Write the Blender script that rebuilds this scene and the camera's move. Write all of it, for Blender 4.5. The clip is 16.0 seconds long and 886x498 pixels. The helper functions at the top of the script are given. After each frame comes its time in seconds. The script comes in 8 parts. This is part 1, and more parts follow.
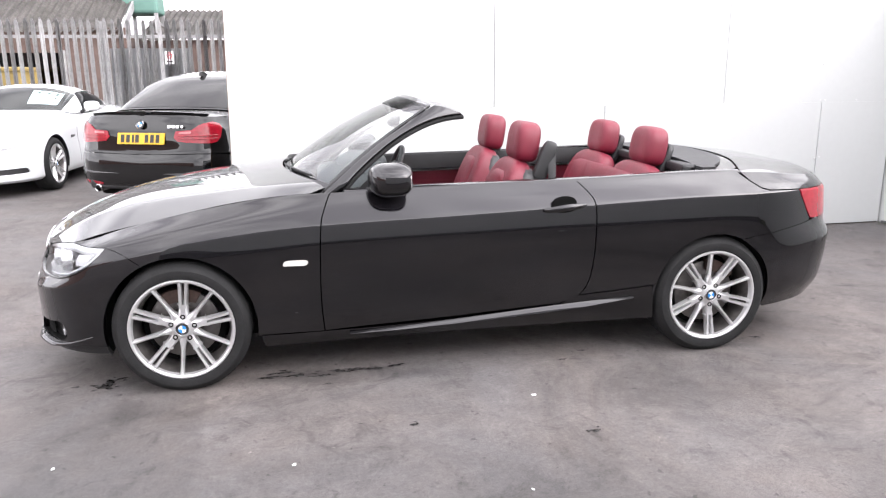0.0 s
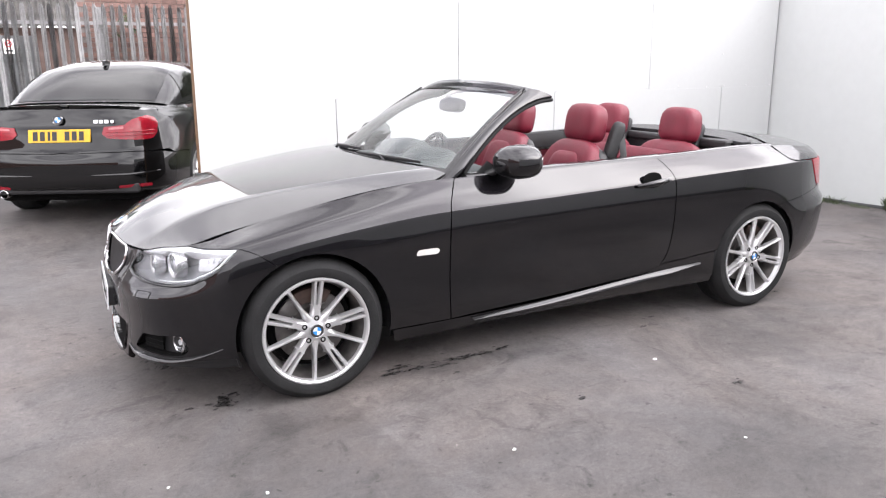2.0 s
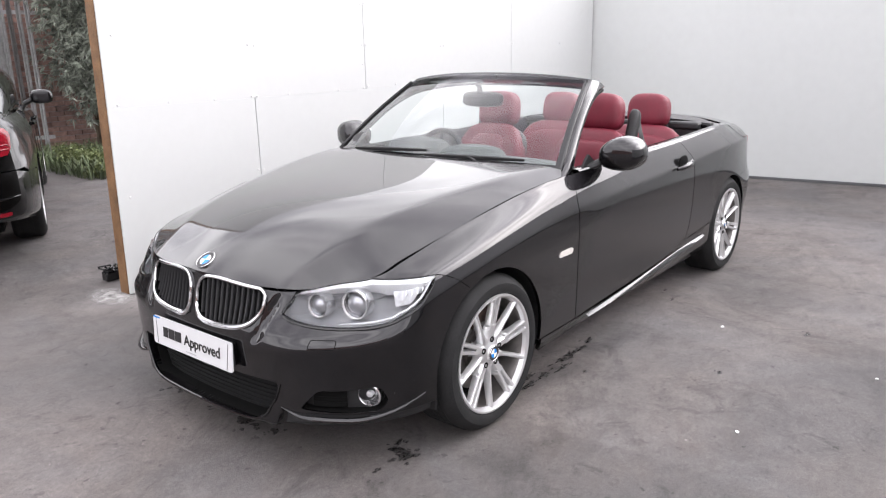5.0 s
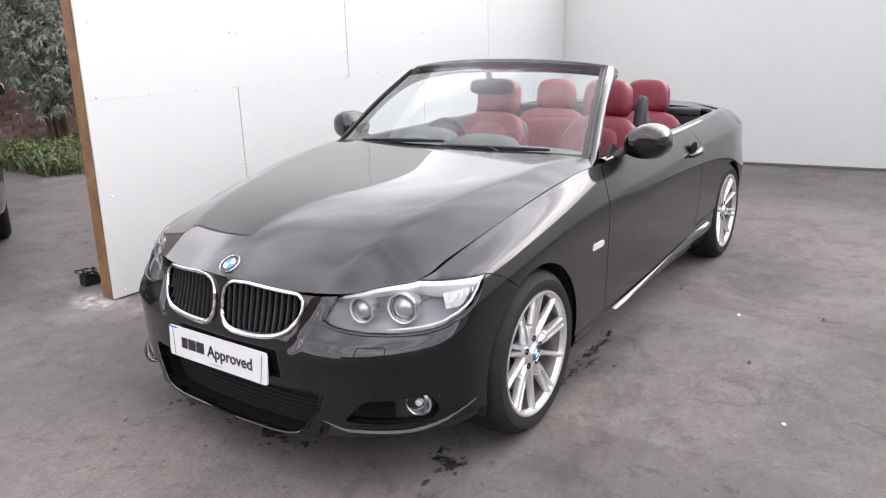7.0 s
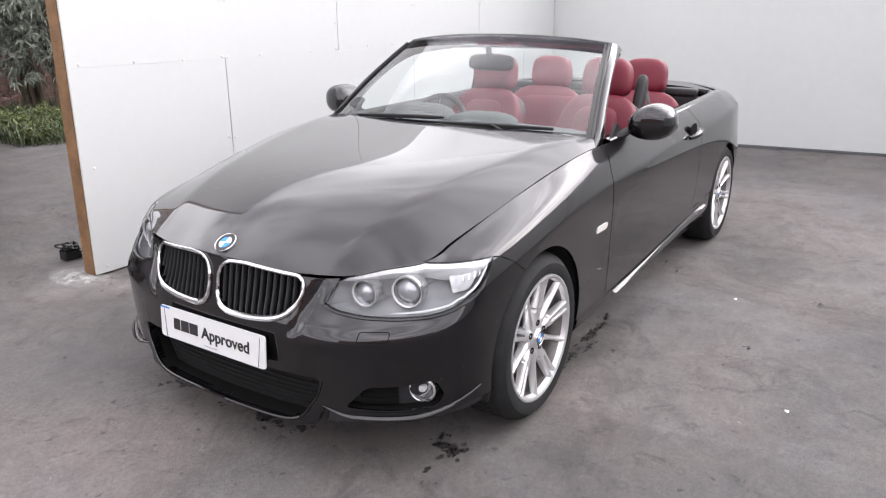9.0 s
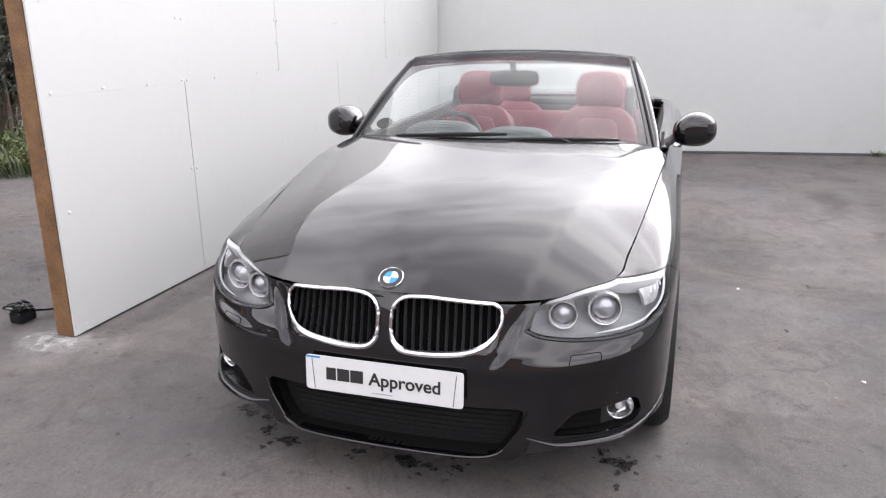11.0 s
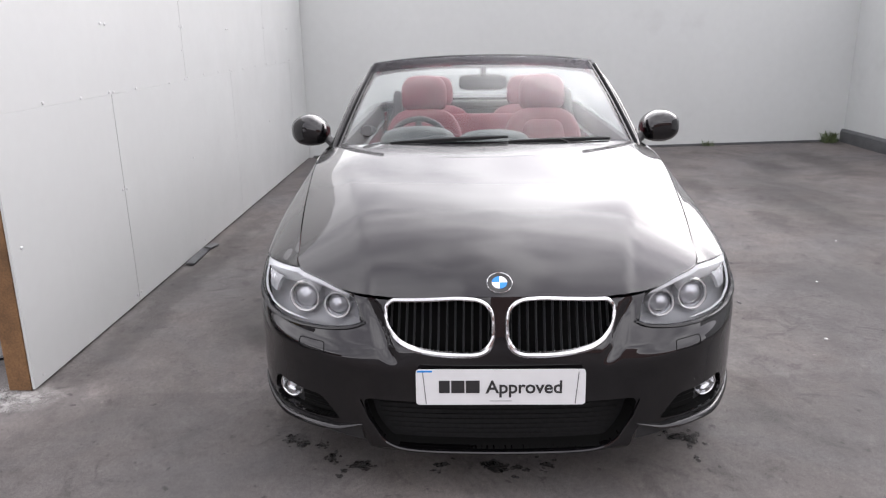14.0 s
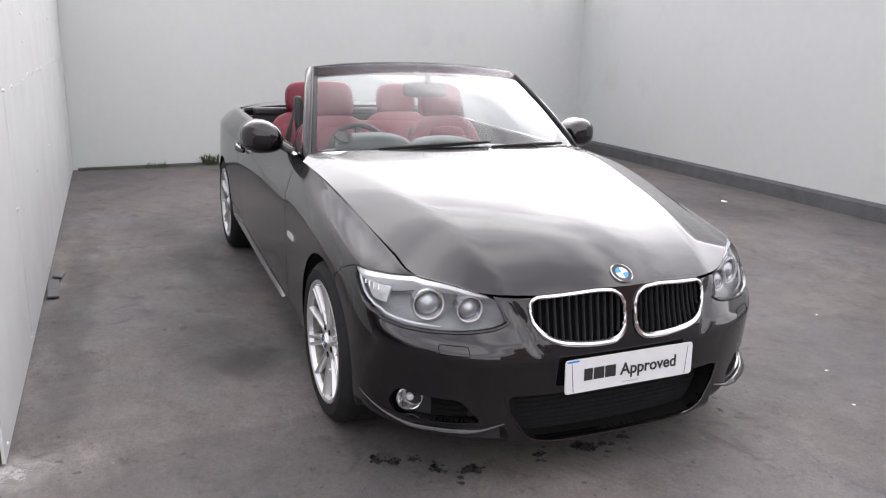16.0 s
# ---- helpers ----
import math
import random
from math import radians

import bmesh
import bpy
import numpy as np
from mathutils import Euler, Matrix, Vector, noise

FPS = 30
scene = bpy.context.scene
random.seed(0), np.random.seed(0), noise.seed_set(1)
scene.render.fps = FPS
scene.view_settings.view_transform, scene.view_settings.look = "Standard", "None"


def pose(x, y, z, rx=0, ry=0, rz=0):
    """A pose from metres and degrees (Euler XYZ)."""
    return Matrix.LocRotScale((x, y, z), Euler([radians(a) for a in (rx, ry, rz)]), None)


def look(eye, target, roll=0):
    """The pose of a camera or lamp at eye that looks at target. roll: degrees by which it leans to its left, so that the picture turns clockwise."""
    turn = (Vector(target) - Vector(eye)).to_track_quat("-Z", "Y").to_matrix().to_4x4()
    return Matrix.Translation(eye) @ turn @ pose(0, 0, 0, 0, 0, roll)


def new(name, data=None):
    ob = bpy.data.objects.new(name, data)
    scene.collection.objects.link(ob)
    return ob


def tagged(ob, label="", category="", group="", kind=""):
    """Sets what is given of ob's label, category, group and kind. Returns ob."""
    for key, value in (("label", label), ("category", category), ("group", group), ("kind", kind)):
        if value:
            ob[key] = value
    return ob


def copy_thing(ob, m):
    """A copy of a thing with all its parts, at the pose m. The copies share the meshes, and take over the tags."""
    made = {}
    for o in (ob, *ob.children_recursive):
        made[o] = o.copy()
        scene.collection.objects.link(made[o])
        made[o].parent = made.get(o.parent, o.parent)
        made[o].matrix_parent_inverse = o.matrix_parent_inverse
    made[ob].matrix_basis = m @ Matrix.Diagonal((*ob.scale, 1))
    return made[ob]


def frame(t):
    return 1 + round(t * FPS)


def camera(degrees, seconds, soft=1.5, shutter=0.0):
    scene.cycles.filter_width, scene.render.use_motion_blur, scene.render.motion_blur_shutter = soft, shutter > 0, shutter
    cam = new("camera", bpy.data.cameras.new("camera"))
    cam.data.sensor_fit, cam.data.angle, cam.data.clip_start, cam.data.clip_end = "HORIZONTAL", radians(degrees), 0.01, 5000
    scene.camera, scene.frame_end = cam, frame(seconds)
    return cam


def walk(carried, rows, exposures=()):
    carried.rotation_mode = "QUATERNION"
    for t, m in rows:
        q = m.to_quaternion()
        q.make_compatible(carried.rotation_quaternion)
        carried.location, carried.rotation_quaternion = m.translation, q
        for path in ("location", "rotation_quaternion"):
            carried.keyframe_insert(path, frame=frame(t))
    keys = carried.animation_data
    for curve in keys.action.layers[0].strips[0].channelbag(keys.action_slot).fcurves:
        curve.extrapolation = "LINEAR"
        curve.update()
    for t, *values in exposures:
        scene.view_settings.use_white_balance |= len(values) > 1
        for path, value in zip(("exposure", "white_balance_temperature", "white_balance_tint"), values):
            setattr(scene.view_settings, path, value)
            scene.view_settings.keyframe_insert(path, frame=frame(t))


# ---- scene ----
cam = camera(62.0, 16.0, 1.2)
PATH = [
    (0, (0.645, -4.408, 1.501), (0.988, -2.492, 1.04), -0.5),
    (0.5, (0.298, -4.33, 1.486), (0.724, -2.431, 1.027), 0.2),
    (1, (-0.109, -4.221, 1.485), (0.454, -2.358, 1.025), 0.1),
    (1.5, (-0.553, -4.127, 1.491), (0.18, -2.327, 1.02), 0.1),
    (2, (-0.891, -3.917, 1.464), (-0.021, -2.182, 0.983), -0.6),
    (2.5, (-1.258, -3.692, 1.479), (-0.251, -2.037, 0.982), -0.7),
    (3, (-1.572, -3.438, 1.48), (-0.437, -1.87, 0.977), -0.6),
    (3.5, (-1.799, -3.188, 1.502), (-0.564, -1.7, 0.993), -0.7),
    (4, (-2.073, -2.918, 1.524), (-0.735, -1.526, 1.005), -1.3),
    (4.2, (-2.124, -2.818, 1.51), (-0.751, -1.458, 0.994), -1.3),
    (6.3, (-2.423, -2.178, 1.518), (-0.832, -1.096, 0.972), -1.4),
    (6.5, (-2.42, -2.158, 1.513), (-0.836, -1.067, 0.965), -1.4),
    (7, (-2.367, -2.102, 1.509), (-0.793, -1.0, 0.957), -1.6),
    (7.5, (-2.29, -2.062, 1.502), (-0.723, -0.952, 0.945), -2.1),
    (8, (-2.269, -2.041, 1.496), (-0.698, -0.944, 0.922), -0.3),
    (8.2, (-2.264, -2.04, 1.492), (-0.697, -0.942, 0.912), -0.4),
    (10.3, (-2.622, -1.429, 1.526), (-0.895, -0.633, 0.907), 0.6),
    (10.5, (-2.658, -1.275, 1.5), (-0.899, -0.534, 0.905), 0.5),
    (11, (-2.79, -0.827, 1.5), (-0.962, -0.253, 0.927), -0.75),
    (11.5, (-2.899, -0.458, 1.528), (-1.021, -0.048, 0.977), 0.05),
    (12, (-2.913, -0.164, 1.527), (-1.01, 0.122, 0.98), 0.55),
    (12.5, (-2.965, 0.014, 1.517), (-1.054, 0.195, 0.956), -0.15),
    (13, (-2.961, 0.006, 1.516), (-1.048, 0.151, 0.95), -0.4),
    (13.5, (-2.955, 0.017, 1.51), (-1.042, 0.14, 0.944), -0.75),
    (14, (-2.936, 0.113, 1.51), (-1.018, 0.169, 0.944), -0.95),
    (14.5, (-2.958, 0.485, 1.502), (-1.037, 0.336, 0.967), 0.3),
    (15, (-2.891, 0.837, 1.487), (-0.998, 0.486, 0.944), 1.35),
    (15.5, (-2.8, 1.196, 1.481), (-0.955, 0.647, 0.94), 1.65),
    (16, (-2.707, 1.577, 1.484), (-0.947, 0.79, 0.951), 2.15),
]
EXPOSURES = [(0, 0.97), (3, 0.69), (4, 0.63), (6.5, 0.51), (8, 0.50), (10.5, 0.48), (11.5, 0.24), (12.5, 0.10), (16, 0.18)]
walk(cam, [(t, look(eye, target, roll)) for t, eye, target, roll in PATH], EXPOSURES)

# ---- world and light: bright overcast sky ----
SUN_EL, SUN_AZ = 26.0, 130.0
world = bpy.data.worlds.new("overcast_sky")
scene.world = world
world.use_nodes = True
wn, wl = world.node_tree.nodes, world.node_tree.links
wn.clear()
w_out = wn.new("ShaderNodeOutputWorld")
w_bg = wn.new("ShaderNodeBackground")
w_sky = wn.new("ShaderNodeTexSky")
w_sky.sky_type = "NISHITA"
w_sky.sun_disc = False
w_sky.sun_elevation, w_sky.sun_rotation = radians(SUN_EL), radians(SUN_AZ)
w_sky.air_density, w_sky.dust_density, w_sky.ozone_density = 1.0, 6.0, 1.0
w_co = wn.new("ShaderNodeTexCoord")
w_map = wn.new("ShaderNodeMapping")
w_map.inputs["Scale"].default_value = (1.0, 1.0, 2.2)
w_map.inputs["Location"].default_value = (3.7, 1.3, 0.4)
w_noise = wn.new("ShaderNodeTexNoise")
w_noise.inputs["Scale"].default_value = 2.9
w_noise.inputs["Detail"].default_value = 3.0
w_noise.inputs["Roughness"].default_value = 0.48
w_ramp = wn.new("ShaderNodeValToRGB")
w_ramp.color_ramp.elements[0].position, w_ramp.color_ramp.elements[0].color = 0.36, (9.8, 9.45, 10.35, 1)
w_ramp.color_ramp.elements[1].position, w_ramp.color_ramp.elements[1].color = 0.64, (21.8, 21.3, 22.0, 1)
w_mix = wn.new("ShaderNodeMix")
w_mix.data_type = "RGBA"
w_mix.inputs[0].default_value = 0.92
wl.new(w_co.outputs["Generated"], w_map.inputs[0])
wl.new(w_map.outputs[0], w_noise.inputs["Vector"])
wl.new(w_noise.outputs["Fac"], w_ramp.inputs[0])
wl.new(w_sky.outputs[0], w_mix.inputs[6])
# thin cloud is brighter towards the sun
w_dot = wn.new("ShaderNodeVectorMath")
w_dot.operation = "DOT_PRODUCT"
w_dot.inputs[1].default_value = (math.sin(radians(SUN_AZ)) * math.cos(radians(SUN_EL)), math.cos(radians(SUN_AZ)) * math.cos(radians(SUN_EL)), math.sin(radians(SUN_EL)))
w_max = wn.new("ShaderNodeMath")
w_max.operation = "MAXIMUM"
w_max.inputs[1].default_value = 0.0
w_pow = wn.new("ShaderNodeMath")
w_pow.operation = "POWER"
w_pow.inputs[1].default_value = 7.0
w_gain = wn.new("ShaderNodeMath")
w_gain.operation = "MULTIPLY_ADD"
w_gain.inputs[1].default_value, w_gain.inputs[2].default_value = 1.75, 0.86
w_glow = wn.new("ShaderNodeVectorMath")
w_glow.operation = "SCALE"
wl.new(w_co.outputs["Generated"], w_dot.inputs[0])
wl.new(w_dot.outputs["Value"], w_max.inputs[0])
wl.new(w_max.outputs[0], w_pow.inputs[0])
wl.new(w_pow.outputs[0], w_gain.inputs[0])
wl.new(w_ramp.outputs[0], w_glow.inputs[0])
wl.new(w_gain.outputs[0], w_glow.inputs["Scale"])
wl.new(w_glow.outputs[0], w_mix.inputs[7])
wl.new(w_mix.outputs[2], w_bg.inputs[0])
wl.new(w_bg.outputs[0], w_out.inputs[0])
w_bg.inputs["Strength"].default_value = 0.15
sun_data = bpy.data.lights.new("sun", "SUN")
sun_data.energy, sun_data.angle, sun_data.color = 0.5, radians(130), (1.0, 0.97, 0.93)
sun = new("sun", sun_data)
az = radians(SUN_AZ)
sun.matrix_world = look((20 * math.sin(az) * math.cos(radians(SUN_EL)), 20 * math.cos(az) * math.cos(radians(SUN_EL)), 20 * math.sin(radians(SUN_EL))), (0, 0, 0))

# ---- materials ----
def material(name, colour, rough=0.5, metal=0.0, coat=0.0, vary=0.0, scale=8.0, bump=0.0, bump_scale=60.0, island=0.0, spec=0.5, fine=0.0, stain=None, rough_vary=0.0):
    m = bpy.data.materials.new(name)
    m.use_nodes = True
    n, l = m.node_tree.nodes, m.node_tree.links
    b = n["Principled BSDF"]
    b.inputs["Base Color"].default_value = (*colour, 1)
    b.inputs["Roughness"].default_value = rough
    b.inputs["Metallic"].default_value = metal
    b.inputs["Specular IOR Level"].default_value = spec
    b.inputs["Coat Weight"].default_value = coat
    b.inputs["Coat Roughness"].default_value = 0.015
    b.inputs["Coat IOR"].default_value = 1.53
    co = n.new("ShaderNodeTexCoord")
    col = None
    if vary or island or fine or stain:
        base = n.new("ShaderNodeRGB")
        base.outputs[0].default_value = (*colour, 1)
        col = base.outputs[0]
        for amount, sc, det in ((vary, scale, 5.0), (fine, scale * 14, 3.0)):
            if not amount:
                continue
            t = n.new("ShaderNodeTexNoise")
            t.inputs["Scale"].default_value, t.inputs["Detail"].default_value = sc, det
            l.new(co.outputs["Object"], t.inputs["Vector"])
            r = n.new("ShaderNodeMapRange")
            r.inputs["From Min"].default_value, r.inputs["From Max"].default_value = 0.3, 0.7
            r.inputs["To Min"].default_value, r.inputs["To Max"].default_value = 1 - amount, 1 + amount
            l.new(t.outputs["Fac"], r.inputs["Value"])
            mx = n.new("ShaderNodeVectorMath")
            mx.operation = "SCALE"
            l.new(col, mx.inputs[0])
            l.new(r.outputs[0], mx.inputs["Scale"])
            col = mx.outputs[0]
        if island:
            info = n.new("ShaderNodeObjectInfo")
            geo = n.new("ShaderNodeNewGeometry")
            add = n.new("ShaderNodeMath")
            add.operation = "ADD"
            l.new(info.outputs["Random"], add.inputs[0])
            l.new(geo.outputs["Random Per Island"], add.inputs[1])
            r = n.new("ShaderNodeMapRange")
            r.inputs["From Max"].default_value = 2.0
            r.inputs["To Min"].default_value, r.inputs["To Max"].default_value = 1 - island, 1 + island
            l.new(add.outputs[0], r.inputs["Value"])
            mx = n.new("ShaderNodeVectorMath")
            mx.operation = "SCALE"
            l.new(col, mx.inputs[0])
            l.new(r.outputs[0], mx.inputs["Scale"])
            col = mx.outputs[0]
        if stain:
            s_col, s_scale, lo, hi = stain
            t = n.new("ShaderNodeTexNoise")
            t.inputs["Scale"].default_value, t.inputs["Detail"].default_value, t.inputs["Roughness"].default_value = s_scale, 8.0, 0.62
            l.new(co.outputs["Object"], t.inputs["Vector"])
            r = n.new("ShaderNodeMapRange")
            r.inputs["From Min"].default_value, r.inputs["From Max"].default_value = lo, hi
            l.new(t.outputs["Fac"], r.inputs["Value"])
            mx = n.new("ShaderNodeMix")
            mx.data_type = "RGBA"
            mx.inputs[7].default_value = (*s_col, 1)
            l.new(r.outputs[0], mx.inputs[0])
            l.new(col, mx.inputs[6])
            col = mx.outputs[2]
        l.new(col, b.inputs["Base Color"])
    if rough_vary:
        t = n.new("ShaderNodeTexNoise")
        t.inputs["Scale"].default_value, t.inputs["Detail"].default_value = scale * 2.3, 4.0
        l.new(co.outputs["Object"], t.inputs["Vector"])
        r = n.new("ShaderNodeMapRange")
        r.inputs["From Min"].default_value, r.inputs["From Max"].default_value = 0.3, 0.7
        r.inputs["To Min"].default_value, r.inputs["To Max"].default_value = max(0.0, rough - rough_vary), rough + rough_vary
        l.new(t.outputs["Fac"], r.inputs["Value"])
        l.new(r.outputs[0], b.inputs["Roughness"])
    if bump:
        t = n.new("ShaderNodeTexNoise")
        t.inputs["Scale"].default_value, t.inputs["Detail"].default_value = bump_scale, 6.0
        l.new(co.outputs["Object"], t.inputs["Vector"])
        bp = n.new("ShaderNodeBump")
        bp.inputs["Strength"].default_value, bp.inputs["Distance"].default_value = bump, 0.01
        l.new(t.outputs["Fac"], bp.inputs["Height"])
        l.new(bp.outputs[0], b.inputs["Normal"])
    return m


def glass(name, tint, alpha=0.0, rough=0.0, ior=1.5):
    """A thin pane: clear with a tint, and a mirror-like skin."""
    m = bpy.data.materials.new(name)
    m.use_nodes = True
    n, l = m.node_tree.nodes, m.node_tree.links
    n.clear()
    out = n.new("ShaderNodeOutputMaterial")
    tr = n.new("ShaderNodeBsdfTransparent")
    tr.inputs[0].default_value = (*tint, 1)
    gl = n.new("ShaderNodeBsdfGlossy")
    gl.inputs["Roughness"].default_value = rough
    gl.inputs["Color"].default_value = (1, 1, 1, 1)
    fr = n.new("ShaderNodeFresnel")
    fr.inputs["IOR"].default_value = ior
    ad = n.new("ShaderNodeMath")
    ad.operation = "ADD"
    ad.inputs[1].default_value = alpha
    mix = n.new("ShaderNodeMixShader")
    l.new(fr.outputs[0], ad.inputs[0])
    l.new(ad.outputs[0], mix.inputs[0])
    l.new(tr.outputs[0], mix.inputs[1])
    l.new(gl.outputs[0], mix.inputs[2])
    l.new(mix.outputs[0], out.inputs[0])
    return m


M_PAINT = material("black_paint", (0.0082, 0.0074, 0.0092), 0.46, 1.0, 1.0, vary=0.12, scale=900)
M_PAINT.node_tree.nodes["Principled BSDF"].inputs["Coat IOR"].default_value = 1.58
M_PAINT2 = material("black_paint_saloon", (0.004, 0.004, 0.0046), 0.45, 1.0, 1.0, vary=0.08, scale=900)
M_WHITE = material("white_paint", (0.62, 0.63, 0.64), 0.25, 0.0, 1.0, vary=0.02, scale=3)
M_RUBBER = material("tyre_rubber", (0.014, 0.014, 0.0145), 0.75, spec=0.25, vary=0.25, scale=9, fine=0.2, bump=0.15, bump_scale=160)
M_PLASTIC = material("black_plastic", (0.014, 0.014, 0.015), 0.55, vary=0.15, scale=30, bump=0.1, bump_scale=400)
M_SLAT = material("grille_slat", (0.03, 0.03, 0.032), 0.3, vary=0.1, scale=30)
M_GLOSSBLACK = material("gloss_black", (0.008, 0.008, 0.009), 0.12)
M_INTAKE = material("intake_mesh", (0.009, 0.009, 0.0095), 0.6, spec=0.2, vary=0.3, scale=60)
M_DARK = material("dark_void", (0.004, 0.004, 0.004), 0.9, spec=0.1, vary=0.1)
M_ALLOY = material("silver_alloy", (0.60, 0.60, 0.605), 0.30, 0.7, 0.3, vary=0.04, scale=14)
M_DISC = material("brake_disc", (0.16, 0.15, 0.145), 0.45, 0.8, vary=0.25, scale=25)
M_RUST = material("rusty_hub", (0.045, 0.026, 0.02), 0.8, vary=0.4, scale=40)
M_CHROME = material("chrome", (0.60, 0.60, 0.61), 0.16, 1.0)
M_SATIN = material("satin_metal", (0.42, 0.42, 0.43), 0.35, 0.9)
M_RED = material("red_leather", (0.140, 0.007, 0.021), 0.5, vary=0.12, scale=12, bump=0.25, bump_scale=260)
M_BLACKLEATHER = material("black_leather", (0.018, 0.018, 0.02), 0.5, vary=0.15, scale=12, bump=0.2, bump_scale=240)
M_DASH = material("dash_grey", (0.050, 0.058, 0.060), 0.5, vary=0.1, scale=20, bump=0.15, bump_scale=300)
M_PLATE = material("white_plate", (0.60, 0.60, 0.61), 0.35, vary=0.03, scale=20)
M_YELLOW = material("yellow_plate", (0.62, 0.36, 0.012), 0.35, vary=0.04, scale=20)
M_INK = material("black_ink", (0.015, 0.015, 0.016), 0.5, vary=0.1, scale=40)
M_BLUE = material("badge_blue", (0.03, 0.22, 0.60), 0.2, vary=0.05, scale=60)
M_BADGEWHITE = material("badge_white", (0.75, 0.76, 0.78), 0.2, vary=0.05, scale=60)
M_LAMPPINK = material("reversing_lens", (0.42, 0.12, 0.13), 0.2, 0.1, 0.5, vary=0.1, scale=60)
M_LAMPRED = material("red_lamp_lens", (0.25, 0.004, 0.014), 0.2, 0.0, 0.35, vary=0.15, scale=30)
M_LAMPCLEAR = material("clear_lamp", (0.72, 0.70, 0.70), 0.2, 0.2, 0.6, vary=0.1, scale=60)
M_REFLECTOR = material("lamp_reflector", (0.62, 0.62, 0.64), 0.2, 0.9, vary=0.1, scale=20)
M_PROJLENS = material("projector_glass", (0.40, 0.40, 0.42), 0.08, 0.6)
M_LAMPGREY = material("lamp_housing", (0.28, 0.28, 0.29), 0.5, 0.0, vary=0.12, scale=20)
M_LAMPCUP = material("projector_cup", (0.62, 0.62, 0.63), 0.18, 0.9, vary=0.1, scale=40)
M_LAMPCELL = material("indicator_cell", (0.42, 0.42, 0.43), 0.5, 0.4, vary=0.2, scale=60)
M_BROW = material("lamp_brow", (0.80, 0.80, 0.81), 0.3, 0.3, vary=0.04, scale=40)
M_AMBERCLEAR = material("indicator_lens", (0.75, 0.72, 0.68), 0.25, 0.3, vary=0.1, scale=80)
M_WINDSCREEN = glass("windscreen_glass", (0.86, 0.92, 0.91), 0.015)
M_LENS = glass("lamp_glass", (0.96, 0.97, 0.98), 0.0, 0.0, 1.25)
M_TINT = glass("tinted_glass", (0.05, 0.055, 0.065), 0.0)
M_SUNBAND = glass("sun_band", (0.52, 0.51, 0.53), 0.0, 0.0, 1.04)
M_REARGLASS = glass("rear_glass", (0.06, 0.06, 0.07), 0.0, 0.0, 1.45)
M_TINTLIGHT = glass("side_glass", (0.25, 0.29, 0.28), 0.0)
M_MIRROR = material("mirror_glass", (0.85, 0.86, 0.87), 0.02, 1.0)
M_PANEL = material("white_wall_panel", (0.495, 0.505, 0.50), 0.42, vary=0.015, scale=1.2, fine=0.01, bump=0.02, bump_scale=30, rough_vary=0.08, stain=((0.43, 0.43, 0.425), 2.6, 0.66, 0.95))
M_BACKWALL = material("pale_grey_wall", (0.515, 0.53, 0.525), 0.6, vary=0.02, scale=0.8, fine=0.015, bump=0.04, bump_scale=20, rough_vary=0.1, stain=((0.39, 0.39, 0.388), 1.1, 0.6, 0.95))
M_SCREW = material("screw_head", (0.60, 0.60, 0.60), 0.4, 0.5)
M_TIMBER = material("brown_timber", (0.160, 0.084, 0.036), 0.7, vary=0.3, scale=9, fine=0.2, bump=0.35, bump_scale=50)
M_KERB = material("dark_grey_skirting", (0.085, 0.087, 0.092), 0.75, vary=0.2, scale=5, fine=0.15, bump=0.2, bump_scale=60)
M_STEEL = material("galvanised_steel", (0.30, 0.296, 0.298), 0.6, 0.2, vary=0.16, scale=4, fine=0.12, island=0.10, stain=((0.15, 0.14, 0.135), 6.0, 0.52, 0.78))
M_ROOFSHEET = material("fibre_cement_sheet", (0.15, 0.14, 0.132), 0.85, vary=0.2, scale=2, fine=0.25, bump=0.2, bump_scale=30, stain=((0.085, 0.08, 0.072), 1.5, 0.5, 0.75))
M_BRICK = material("red_brick", (0.225, 0.138, 0.118), 0.85, vary=0.2, scale=20, fine=0.2, island=0.45, bump=0.3, bump_scale=80)
M_OLDBRICK = material("sooty_brick", (0.115, 0.078, 0.066), 0.85, vary=0.25, scale=6, fine=0.2, bump=0.3, bump_scale=60)
M_BACKBOARD = material("dark_backing_board", (0.045, 0.038, 0.033), 0.8, vary=0.25, scale=5, fine=0.2)
M_MORTAR = material("mortar", (0.20, 0.18, 0.17), 0.9, vary=0.15, scale=12, bump=0.2, bump_scale=90)
M_GREENTANK = material("green_tank", (0.09, 0.18, 0.15), 0.6, vary=0.1, scale=4)
M_LEAF = material("grey_green_leaf", (0.190, 0.208, 0.172), 0.7, island=0.85, vary=0.2, scale=6)
M_GRASS = material("weed_green", (0.082, 0.108, 0.048), 0.6, island=0.5, vary=0.2, scale=6)
M_WEED = material("weed_leaf", (0.120, 0.145, 0.050), 0.6, island=0.7, vary=0.2, scale=6)
M_BARK = material("bark", (0.10, 0.075, 0.055), 0.9, vary=0.3, scale=14, bump=0.5, bump_scale=60)
M_CONCRETE = material("pale_concrete", (0.36, 0.35, 0.342), 0.85, vary=0.2, scale=14, fine=0.25, bump=0.4, bump_scale=70)
M_STAIN = material("oil_stain", (0.016, 0.015, 0.015), 0.5, vary=0.3, scale=30, bump=0.2, bump_scale=120)


